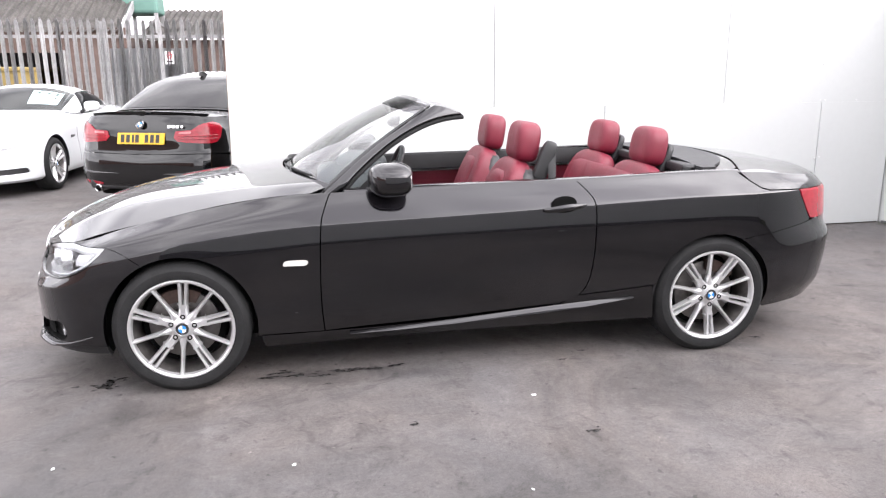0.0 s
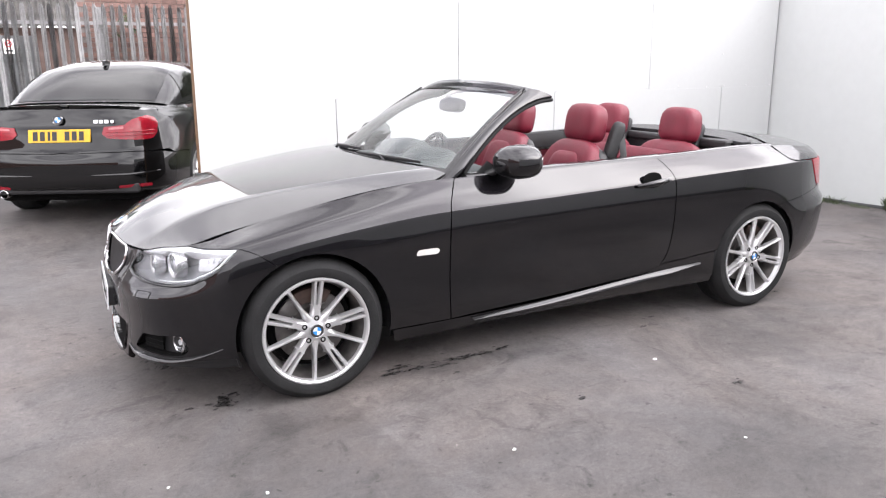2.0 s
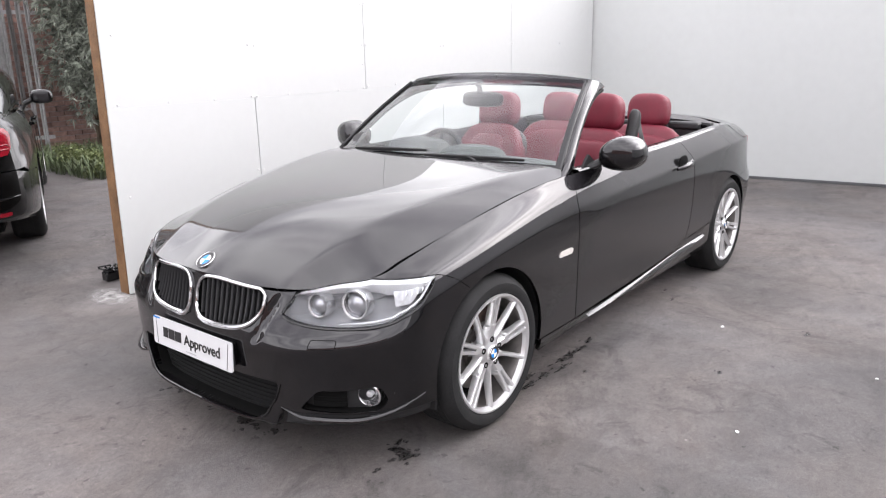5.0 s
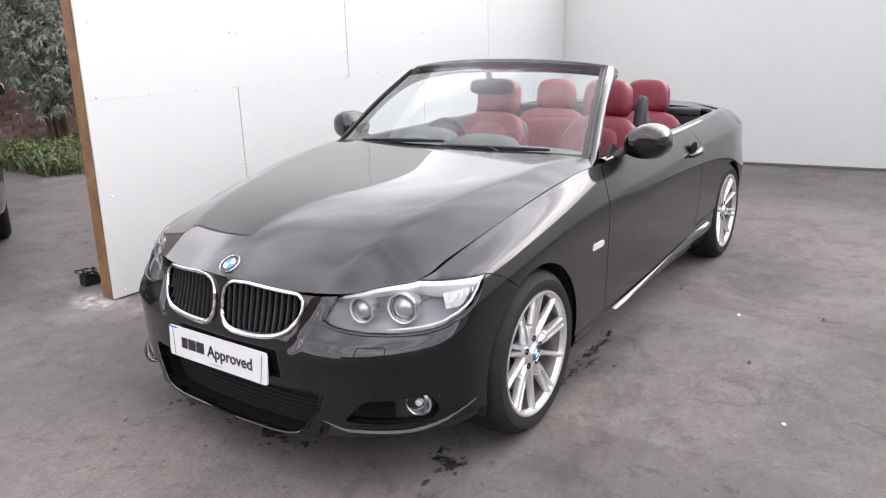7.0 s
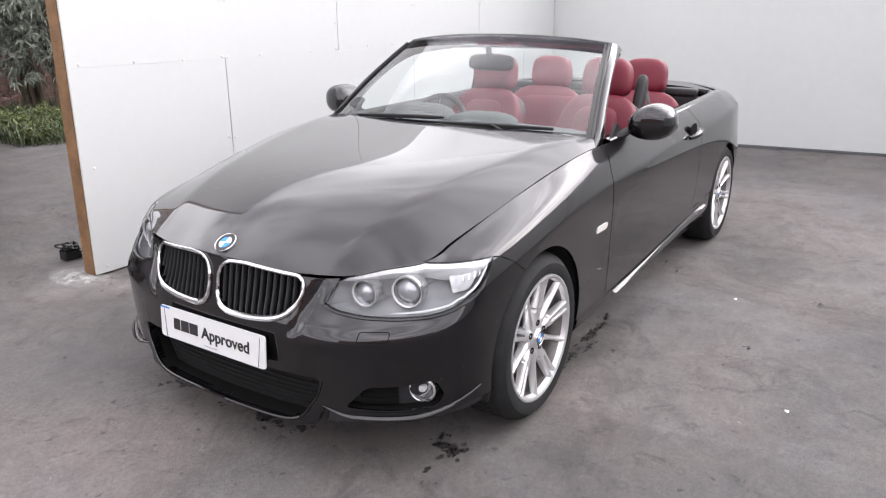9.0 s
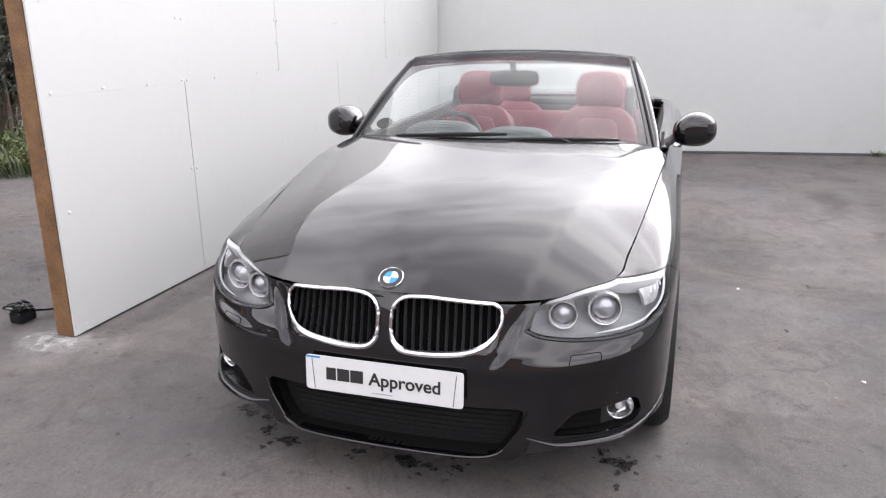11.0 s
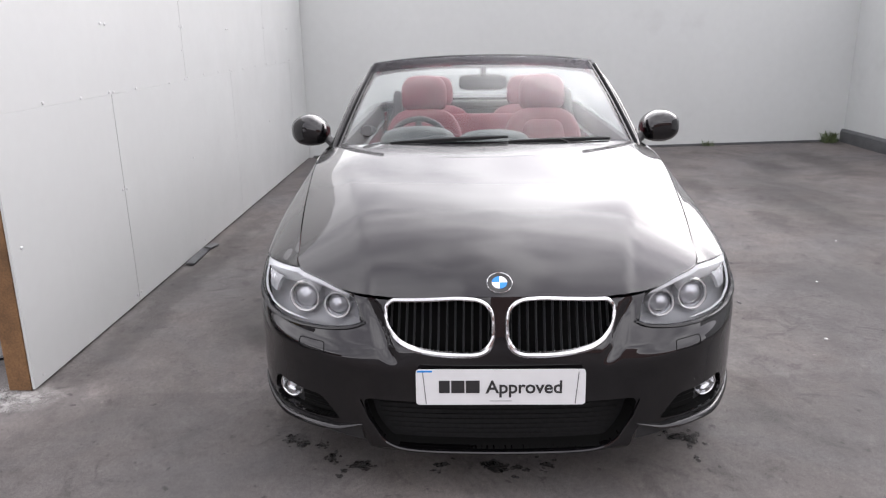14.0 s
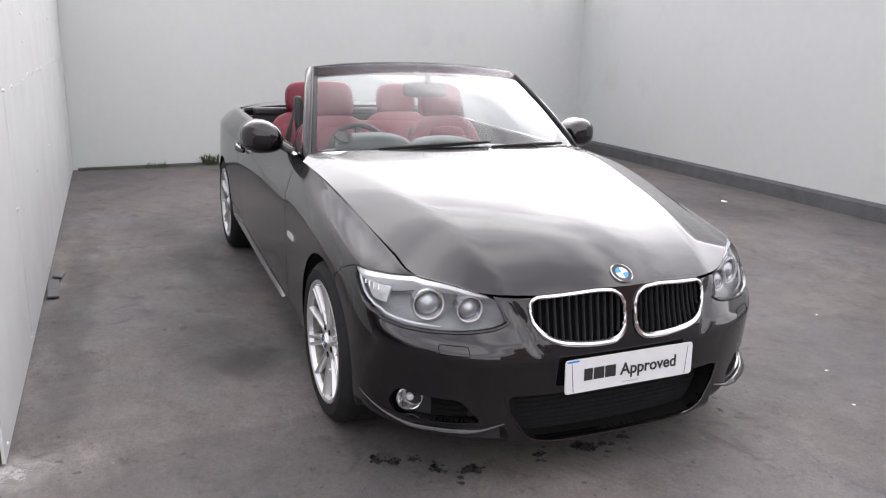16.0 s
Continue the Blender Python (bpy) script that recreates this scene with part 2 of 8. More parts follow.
def soak_in(m, scale=38.0, lo=0.40, hi=0.56, least=0.25, centre=None, reach=(1.0, 1.0)):
    """Lets the asphalt show through a stain or splash in ragged specks."""
    n, l = m.node_tree.nodes, m.node_tree.links
    co, t, r = n.new("ShaderNodeTexCoord"), n.new("ShaderNodeTexNoise"), n.new("ShaderNodeMapRange")
    t.inputs["Scale"].default_value, t.inputs["Detail"].default_value, t.inputs["Roughness"].default_value = scale, 6.0, 0.7
    r.inputs["From Min"].default_value, r.inputs["From Max"].default_value = lo, hi
    r.inputs["To Min"].default_value, r.inputs["To Max"].default_value = least, 0.92
    l.new(co.outputs["Object"], t.inputs["Vector"])
    l.new(t.outputs["Fac"], r.inputs["Value"])
    alpha = r.outputs[0]
    if centre:
        # thins out from the middle to the rim
        mv, ln, fade, mul = n.new("ShaderNodeMapping"), n.new("ShaderNodeVectorMath"), n.new("ShaderNodeMapRange"), n.new("ShaderNodeMath")
        mv.vector_type, ln.operation, mul.operation = "TEXTURE", "LENGTH", "MULTIPLY"
        mv.inputs["Location"].default_value, mv.inputs["Scale"].default_value = (*centre, 0), (*reach, 1000)
        fade.inputs["From Min"].default_value, fade.inputs["From Max"].default_value = 0.35, 0.95
        fade.inputs["To Min"].default_value, fade.inputs["To Max"].default_value = 1.0, 0.0
        l.new(co.outputs["Object"], mv.inputs[0])
        l.new(mv.outputs[0], ln.inputs[0])
        l.new(ln.outputs["Value"], fade.inputs["Value"])
        l.new(alpha, mul.inputs[0])
        l.new(fade.outputs[0], mul.inputs[1])
        alpha = mul.outputs[0]
    l.new(alpha, n["Principled BSDF"].inputs["Alpha"])


soak_in(M_STAIN)
soak_in(M_CONCRETE, 24.0, 0.34, 0.62, 0.15, (-0.09, 2.10), (0.17, 0.27))
M_SPECK = material("white_litter", (0.75, 0.75, 0.73), 0.7, vary=0.05, scale=90)
M_SIGN = material("sign_white", (0.75, 0.75, 0.74), 0.5, vary=0.05, scale=9)
M_SIGNRED = material("sign_red", (0.5, 0.03, 0.03), 0.5, vary=0.05, scale=30)
M_SHEETPALE = material("pale_sheet", (0.30, 0.305, 0.31), 0.6, 0.2, vary=0.15, scale=3)
M_BINYELLOW = material("dull_yellow", (0.30, 0.22, 0.07), 0.7, vary=0.2, scale=4)
M_CARDCYAN = material("pale_card", (0.55, 0.78, 0.76), 0.6, vary=0.05, scale=9)


# the patch at (-1.05, 0) is painted paler to offset shade before the nose
YARD_STAINS_AND_LIGHT = [(0.4, -2.3, 1.7, 1.1, 0.80), (-1.0, -1.4, 0.9, 0.6, 0.82), (-0.24, -1.08, 0.15, 0.10, 0.66), (-0.02, -1.14, 0.13, 0.08, 0.76), (0.10, -1.28, 0.18, 0.08, 0.8), (3.7, -2.95, 1.3, 0.55, 0.62), (2.9, -3.9, 0.9, 0.5, 0.72),
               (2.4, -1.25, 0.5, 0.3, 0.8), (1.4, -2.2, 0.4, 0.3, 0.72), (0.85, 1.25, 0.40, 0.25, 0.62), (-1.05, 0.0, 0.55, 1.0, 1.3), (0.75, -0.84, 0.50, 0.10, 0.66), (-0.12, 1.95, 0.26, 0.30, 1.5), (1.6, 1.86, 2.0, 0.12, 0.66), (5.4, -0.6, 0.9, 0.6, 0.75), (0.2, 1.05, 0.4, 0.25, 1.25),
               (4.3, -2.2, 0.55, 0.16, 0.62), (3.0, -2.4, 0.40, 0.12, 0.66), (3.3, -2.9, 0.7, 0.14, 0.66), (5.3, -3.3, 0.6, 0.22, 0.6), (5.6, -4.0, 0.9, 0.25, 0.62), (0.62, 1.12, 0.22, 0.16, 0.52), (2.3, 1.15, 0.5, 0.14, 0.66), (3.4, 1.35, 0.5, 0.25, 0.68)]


def asphalt():
    m = material("asphalt", (0.082, 0.0755, 0.0745), 0.8)
    n, l = m.node_tree.nodes, m.node_tree.links
    b = n["Principled BSDF"]
    co = n.new("ShaderNodeTexCoord")
    def noise_of(scale, detail=6.0, rough=0.6, dist=0.0):
        t = n.new("ShaderNodeTexNoise")
        t.inputs["Scale"].default_value, t.inputs["Detail"].default_value, t.inputs["Roughness"].default_value = scale, detail, rough
        t.inputs["Distortion"].default_value = dist
        l.new(co.outputs["Object"], t.inputs["Vector"])
        return t.outputs["Fac"]
    def ranged(v, a, c, lo, hi):
        r = n.new("ShaderNodeMapRange")
        for k, x in (("From Min", a), ("From Max", c), ("To Min", lo), ("To Max", hi)):
            r.inputs[k].default_value = x
        l.new(v, r.inputs["Value"])
        return r.outputs[0]
    def times(a, c):
        x = n.new("ShaderNodeMath")
        x.operation = "MULTIPLY"
        l.new(a, x.inputs[0])
        l.new(c, x.inputs[1])
        return x.outputs[0]
    tone = ranged(noise_of(0.35, 5, 0.6), 0.3, 0.7, 0.80, 1.20)
    tone = times(tone, ranged(noise_of(1.7, 9, 0.72, 0.5), 0.34, 0.66, 0.82, 1.15))
    tone = times(tone, ranged(noise_of(9.0, 8, 0.68), 0.35, 0.65, 0.88, 1.10))
    tone = times(tone, ranged(noise_of(28.0, 6, 0.7), 0.33, 0.67, 0.91, 1.09))
    tone = times(tone, ranged(noise_of(60, 4, 0.7), 0.3, 0.7, 0.80, 1.2))
    tone = times(tone, ranged(noise_of(240, 2, 0.5), 0.3, 0.7, 0.76, 1.24))
    tone = times(tone, ranged(noise_of(0.9, 10, 0.74, 1.8), 0.52, 0.66, 1.0, 0.66))
    tone = times(tone, ranged(noise_of(4.2, 9, 0.75, 0.8), 0.56, 0.66, 1.04, 0.62))
    tone = times(tone, ranged(noise_of(3.1, 9, 0.7, 0.4), 0.30, 0.40, 1.22, 1.0))
    # scattered grit, chips and small pits
    tone = times(tone, ranged(noise_of(17.0, 3, 0.55), 0.67, 0.705, 1.0, 0.5))
    tone = times(tone, ranged(noise_of(41.0, 2, 0.5), 0.70, 0.74, 1.0, 0.6))
    tone = times(tone, ranged(noise_of(33.0, 2, 0.5), 0.26, 0.22, 1.0, 1.6))
    # thin wandering cracks
    vor = n.new("ShaderNodeTexVoronoi")
    vor.feature = "DISTANCE_TO_EDGE"
    vor.inputs["Scale"].default_value = 0.55
    bend = n.new("ShaderNodeTexNoise")
    bend.inputs["Scale"].default_value, bend.inputs["Detail"].default_value = 2.2, 8.0
    l.new(co.outputs["Object"], bend.inputs["Vector"])
    mixv = n.new("ShaderNodeVectorMath")
    mixv.operation = "MULTIPLY_ADD"
    mixv.inputs[1].default_value = (0.9, 0.9, 0.0)
    l.new(bend.outputs["Color"], mixv.inputs[0])
    l.new(co.outputs["Object"], mixv.inputs[2])
    l.new(mixv.outputs[0], vor.inputs["Vector"])
    crack = ranged(vor.outputs["Distance"], 0.001, 0.005, 0.86, 1.0)
    tone = times(tone, crack)
    # soft stains, dusty, darker and paler places of the yard: centre, half sizes, tone
    warp = n.new("ShaderNodeTexNoise")
    warp.inputs["Scale"].default_value, warp.inputs["Detail"].default_value = 4.0, 6.0
    l.new(co.outputs["Object"], warp.inputs["Vector"])
    wob = n.new("ShaderNodeVectorMath")
    wob.operation = "MULTIPLY_ADD"
    wob.inputs[1].default_value, wob.inputs[2].default_value = (0.34, 0.34, 0.0), (-0.17, -0.17, 0.0)
    l.new(warp.outputs["Color"], wob.inputs[0])
    at_ = n.new("ShaderNodeVectorMath")
    at_.operation = "ADD"
    l.new(co.outputs["Object"], at_.inputs[0])
    l.new(wob.outputs[0], at_.inputs[1])
    for x, y, rx, ry, k in YARD_STAINS_AND_LIGHT:
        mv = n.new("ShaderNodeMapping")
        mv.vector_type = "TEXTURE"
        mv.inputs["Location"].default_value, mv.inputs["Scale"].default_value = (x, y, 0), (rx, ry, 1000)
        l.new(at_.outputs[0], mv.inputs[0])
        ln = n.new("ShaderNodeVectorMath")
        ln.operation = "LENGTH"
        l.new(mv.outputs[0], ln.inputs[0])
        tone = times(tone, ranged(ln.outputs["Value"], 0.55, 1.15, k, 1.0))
    # an old joint across the yard: the strip beyond it is older and paler
    sep = n.new("ShaderNodeSeparateXYZ")
    l.new(co.outputs["Object"], sep.inputs[0])
    edge = n.new("ShaderNodeMath")
    edge.operation = "MULTIPLY_ADD"
    edge.inputs[1].default_value = 0.055
    l.new(sep.outputs["Y"], edge.inputs[0])
    l.new(sep.outputs["X"], edge.inputs[2])
    ragged = n.new("ShaderNodeMath")
    ragged.operation = "MULTIPLY_ADD"
    ragged.inputs[1].default_value = 0.10
    l.new(noise_of(6.0, 8, 0.7), ragged.inputs[0])
    l.new(edge.outputs[0], ragged.inputs[2])
    tone = times(tone, ranged(ragged.outputs[0], 0.085, 0.115, 0.86, 1.05))
    hue = n.new("ShaderNodeMix")
    hue.data_type = "RGBA"
    hue.inputs[6].default_value, hue.inputs[7].default_value = (0.0995, 0.0928, 0.0935, 1), (0.1075, 0.0935, 0.0880, 1)
    l.new(ranged(noise_of(0.8, 7, 0.7, 0.6), 0.38, 0.62, 0.0, 1.0), hue.inputs[0])
    mx = n.new("ShaderNodeVectorMath")
    mx.operation = "SCALE"
    l.new(hue.outputs[2], mx.inputs[0])
    l.new(tone, mx.inputs["Scale"])
    l.new(mx.outputs[0], b.inputs["Base Color"])
    l.new(ranged(noise_of(1.4, 5), 0.3, 0.7, 0.62, 0.9), b.inputs["Roughness"])
    bp = n.new("ShaderNodeBump")
    bp.inputs["Strength"].default_value, bp.inputs["Distance"].default_value = 0.5, 0.008
    l.new(noise_of(130, 5, 0.75), bp.inputs["Height"])
    l.new(bp.outputs[0], b.inputs["Normal"])
    return m


M_ASPHALT = asphalt()

# ---- mesh helpers ----
from mathutils.geometry import delaunay_2d_cdt


def mesh_of(name, verts, faces, mat, smooth=True, normals=None):
    me = bpy.data.meshes.new(name)
    me.from_pydata([tuple(map(float, v)) for v in verts], [], [tuple(map(int, f)) for f in faces])
    me.materials.append(mat)
    if smooth:
        me.polygons.foreach_set("use_smooth", [True] * len(me.polygons))
    me.update()
    if normals is not None:
        me.normals_split_custom_set_from_vertices([tuple(map(float, v)) for v in normals])
    return me


def put(name, verts, faces, mat, parent=None, label="", smooth=True, normals=None):
    ob = new(name, mesh_of(name, verts, faces, mat, smooth, normals))
    ob.parent = parent
    if label:
        tagged(ob, label)
    return ob


def part(name, bm, mat, parent=None, label="", smooth=False, angle=35):
    """Links a bmesh as one mesh object under a thing or a part."""
    me = bpy.data.meshes.new(name)
    bmesh.ops.recalc_face_normals(bm, faces=bm.faces)
    if smooth:
        for f in bm.faces:
            f.smooth = True
        for e in bm.edges:
            if len(e.link_faces) == 2 and e.calc_face_angle(0.0) > radians(angle):
                e.smooth = False
    bm.to_mesh(me)
    bm.free()
    me.materials.append(mat)
    ob = new(name, me)
    ob.parent = parent
    if label:
        tagged(ob, label)
    return ob


def thing(name, label, category, group="", kind="", at=(0, 0, 0), turn=0.0):
    ob = new(name)
    ob.empty_display_size = 0.1
    ob.matrix_basis = pose(*at, 0, 0, turn)
    return tagged(ob, label, category, group, kind)


def add_box(bm, size, m=None, bevel=0.0, segments=2):
    g = bmesh.ops.create_cube(bm, size=1.0, matrix=(m or Matrix()) @ Matrix.Diagonal((*size, 1)))
    if bevel:
        es = list({e for v in g["verts"] for e in v.link_edges})
        bmesh.ops.bevel(bm, geom=es, offset=bevel, segments=segments, profile=0.5, affect="EDGES")
    return bm


def box(size, m=None, bevel=0.0, segments=2):
    return add_box(bmesh.new(), size, m, bevel, segments)


def add_rod(bm, a, c, r, r2=None, n=10):
    a, c = Vector(a), Vector(c)
    d = c - a
    m = Matrix.Translation((a + c) / 2) @ d.to_track_quat("Z", "Y").to_matrix().to_4x4()
    bmesh.ops.create_cone(bm, cap_ends=True, segments=n, radius1=r, radius2=r if r2 is None else r2, depth=d.length, matrix=m)
    return bm


def lathe(profile, n=48, m=None, bm=None):
    """Turns a profile of (radius, height) round the z axis."""
    bm = bm or bmesh.new()
    m = m or Matrix()
    rings = []
    for r, h in profile:
        rings.append([bm.verts.new(m @ Vector((r * math.cos(2 * math.pi * i / n), r * math.sin(2 * math.pi * i / n), h))) for i in range(n)])
    for a, c in zip(rings, rings[1:]):
        for i in range(n):
            bm.faces.new((a[i], a[(i + 1) % n], c[(i + 1) % n], c[i]))
    return bm


def tube(points, r, n=8, closed=False, flat=1.0, bm=None, up=(0, 0, 1), cap=True):
    """A tube of radius r (number or list) along points."""
    bm = bm or bmesh.new()
    pts = [Vector(p) for p in points]
    rings = []
    k = len(pts)
    for i, p in enumerate(pts):
        a = pts[i - 1] if (i or closed) else p
        c = pts[(i + 1) % k] if (i < k - 1 or closed) else p
        d = (c - a).normalized()
        s = d.cross(Vector(up))
        if s.length < 1e-4:
            s = d.cross(Vector((1, 0, 0)))
        s.normalize()
        t = s.cross(d)
        rr = r[i] if isinstance(r, (list, tuple)) else r
        rings.append([bm.verts.new(p + s * rr * math.cos(2 * math.pi * j / n) + t * rr * flat * math.sin(2 * math.pi * j / n)) for j in range(n)])
    pairs = list(zip(rings, rings[1:])) + ([(rings[-1], rings[0])] if closed else [])
    for a, c in pairs:
        for j in range(n):
            bm.faces.new((a[j], a[(j + 1) % n], c[(j + 1) % n], c[j]))
    if cap and not closed:
        bm.faces.new(rings[0][::-1])
        bm.faces.new(rings[-1])
    return bm


def extrude_poly(outline, depth, m=None, bevel=0.0, bm=None):
    """A flat polygon of (x, y), raised by depth along z."""
    bm = bm or bmesh.new()
    m = m or Matrix()
    lo = [bm.verts.new(m @ Vector((x, y, 0))) for x, y in outline]
    hi = [bm.verts.new(m @ Vector((x, y, depth))) for x, y in outline]
    k = len(outline)
    bm.faces.new(lo[::-1])
    top = bm.faces.new(hi)
    for i in range(k):
        bm.faces.new((lo[i], lo[(i + 1) % k], hi[(i + 1) % k], hi[i]))
    if bevel:
        bmesh.ops.bevel(bm, geom=list(top.edges), offset=bevel, segments=2, profile=0.5, affect="EDGES")
    return bm


def pchip(xs, ys):
    """A monotone cubic through (xs, ys)."""
    xs, ys = np.asarray(xs, float), np.asarray(ys, float)
    h, dl = np.diff(xs), np.diff(ys) / np.diff(xs)
    d = np.zeros_like(ys)
    for i in range(1, len(xs) - 1):
        if dl[i - 1] * dl[i] > 0:
            w1, w2 = 2 * h[i] + h[i - 1], h[i] + 2 * h[i - 1]
            d[i] = (w1 + w2) / (w1 / dl[i - 1] + w2 / dl[i])
    d[0], d[-1] = dl[0], dl[-1]

    def f(x):
        x = np.clip(np.asarray(x, float), xs[0], xs[-1])
        i = np.clip(np.searchsorted(xs, x, side="right") - 1, 0, len(xs) - 2)
        t = (x - xs[i]) / h[i]
        return ((1 + 2 * t) * (1 - t) ** 2 * ys[i] + t * (1 - t) ** 2 * h[i] * d[i] + t * t * (3 - 2 * t) * ys[i + 1] + t * t * (t - 1) * h[i] * d[i + 1])
    return f


def blur(a, sigma, odd=False):
    """Smooths a table along its first axis; the ends are mirrored."""
    k = int(3 * sigma) + 1
    w = np.exp(-0.5 * (np.arange(-k, k + 1) / sigma) ** 2)
    w /= w.sum()
    pad = [(k, k)] + [(0, 0)] * (a.ndim - 1)
    p = np.pad(a, pad, mode="reflect", reflect_type="odd" if odd else "even")
    return sum(w[j] * p[j:j + len(a)] for j in range(2 * k + 1))


def inside(px, py, poly):
    poly = np.asarray(poly, float)
    x1, y1 = poly[:, 0], poly[:, 1]
    x2, y2 = np.roll(x1, -1), np.roll(y1, -1)
    px, py = np.asarray(px)[:, None], np.asarray(py)[:, None]
    cross = (y1 > py) != (y2 > py)
    with np.errstate(divide="ignore", invalid="ignore"):
        xi = (x2 - x1) * (py - y1) / (y2 - y1) + x1
    return (np.sum(cross & (px < xi), axis=1) % 2) == 1


def dense(poly, step, closed=True):
    out = []
    pts = [np.asarray(p, float) for p in poly]
    for a, c in zip(pts, pts[1:] + ([pts[0]] if closed else [])):
        k = max(1, int(math.ceil(np.linalg.norm(c - a) / step)))
        out += [a + (c - a) * j / k for j in range(k)]
    if not closed:
        out.append(pts[-1])
    return out


def curve(points, n=12):
    """A smooth polyline through a few points (Catmull-Rom)."""
    p = [np.asarray(q, float) for q in points]
    p = [2 * p[0] - p[1]] + p + [2 * p[-1] - p[-2]]
    out = []
    for i in range(1, len(p) - 2):
        for j in range(n):
            t = j / n
            out.append(0.5 * (2 * p[i] + (p[i + 1] - p[i - 1]) * t + (2 * p[i - 1] - 5 * p[i] + 4 * p[i + 1] - p[i + 2]) * t * t + (3 * p[i] - p[i - 1] - 3 * p[i + 1] + p[i + 2]) * t ** 3))
    out.append(p[-2])
    return out


def flat_fill(poly, holes, sx, sy):
    """Triangles over a polygon with holes, with a grid of points inside."""
    poly, holes = np.asarray(poly, float), [np.asarray(h, float) for h in holes]
    lo, hi = poly.min(0), poly.max(0)
    gx, gy = np.meshgrid(np.arange(lo[0] + sx / 2, hi[0], sx), np.arange(lo[1] + sy / 2, hi[1], sy))
    gx, gy = gx.ravel(), gy.ravel()
    ok = inside(gx, gy, poly)
    for h in holes:
        ok &= ~inside(gx, gy, h)
    rings = [poly] + holes
    bd = np.concatenate(rings)
    g = np.stack([gx[ok], gy[ok]], 1)
    if len(g):
        dist = np.min(np.hypot((g[:, None, 0] - bd[None, :, 0]) / sx, (g[:, None, 1] - bd[None, :, 1]) / sy), axis=1)
        g = g[dist > 0.45]
    edges, base = [], 0
    for r in rings:
        edges += [(base + i, base + (i + 1) % len(r)) for i in range(len(r))]
        base += len(r)
    pts = np.concatenate([bd, g])
    vs, _, fs, ov, _, _ = delaunay_2d_cdt([Vector(p) for p in pts], edges, [], 0, 1e-6)
    vs = np.array([tuple(v) for v in vs])
    fs = np.array([tuple(f) for f in fs])
    c = vs[fs].mean(1)
    keep = inside(c[:, 0], c[:, 1], poly)
    for h in holes:
        keep &= ~inside(c[:, 0], c[:, 1], h)
    fs = fs[keep]
    a = vs[fs]
    area = (a[:, 1, 0] - a[:, 0, 0]) * (a[:, 2, 1] - a[:, 0, 1]) - (a[:, 1, 1] - a[:, 0, 1]) * (a[:, 2, 0] - a[:, 0, 0])
    fs[area < 0] = fs[area < 0][:, ::-1]
    return vs, fs


def rim_edges(fs):
    seen = {}
    for f in fs:
        for a, c in ((f[0], f[1]), (f[1], f[2]), (f[2], f[0])):
            seen[(a, c)] = 1
    return [(a, c) for a, c in seen if (c, a) not in seen]


def skin(name, vs, fs, surf, mat, parent, label="", lip=0.012, lift=0.0):
    """Lifts flat triangles onto surf(a, b) -> points, normals, and turns a lip inwards all round."""
    P, N = surf(vs[:, 0], vs[:, 1])
    P = P + N * lift
    a = P[fs]
    face_n = np.cross(a[:, 1] - a[:, 0], a[:, 2] - a[:, 0])
    if np.sum(face_n * N[fs[:, 0]]) < 0:
        fs = fs[:, ::-1]
    verts, normals, faces = [P], [N], [fs]
    if lip:
        ed = rim_edges(fs)
        k = len(P)
        q = np.array([e for e in ed]).ravel()
        top = P[q]
        low = P[q] - N[q] * lip
        d = np.repeat(np.array([P[c] - P[a] for a, c in ed]), 2, axis=0)
        out = np.cross(d, N[q])
        out /= np.maximum(np.linalg.norm(out, axis=1), 1e-9)[:, None]
        verts += [top, low]
        normals += [out, out]
        m = len(q)
        i = np.arange(0, m, 2)
        faces.append(np.stack([k + i, k + m + i, k + m + i + 1], 1))
        faces.append(np.stack([k + i, k + m + i + 1, k + i + 1], 1))
    return put(name, np.concatenate(verts), np.concatenate(faces), mat, parent, label, True, np.concatenate(normals))


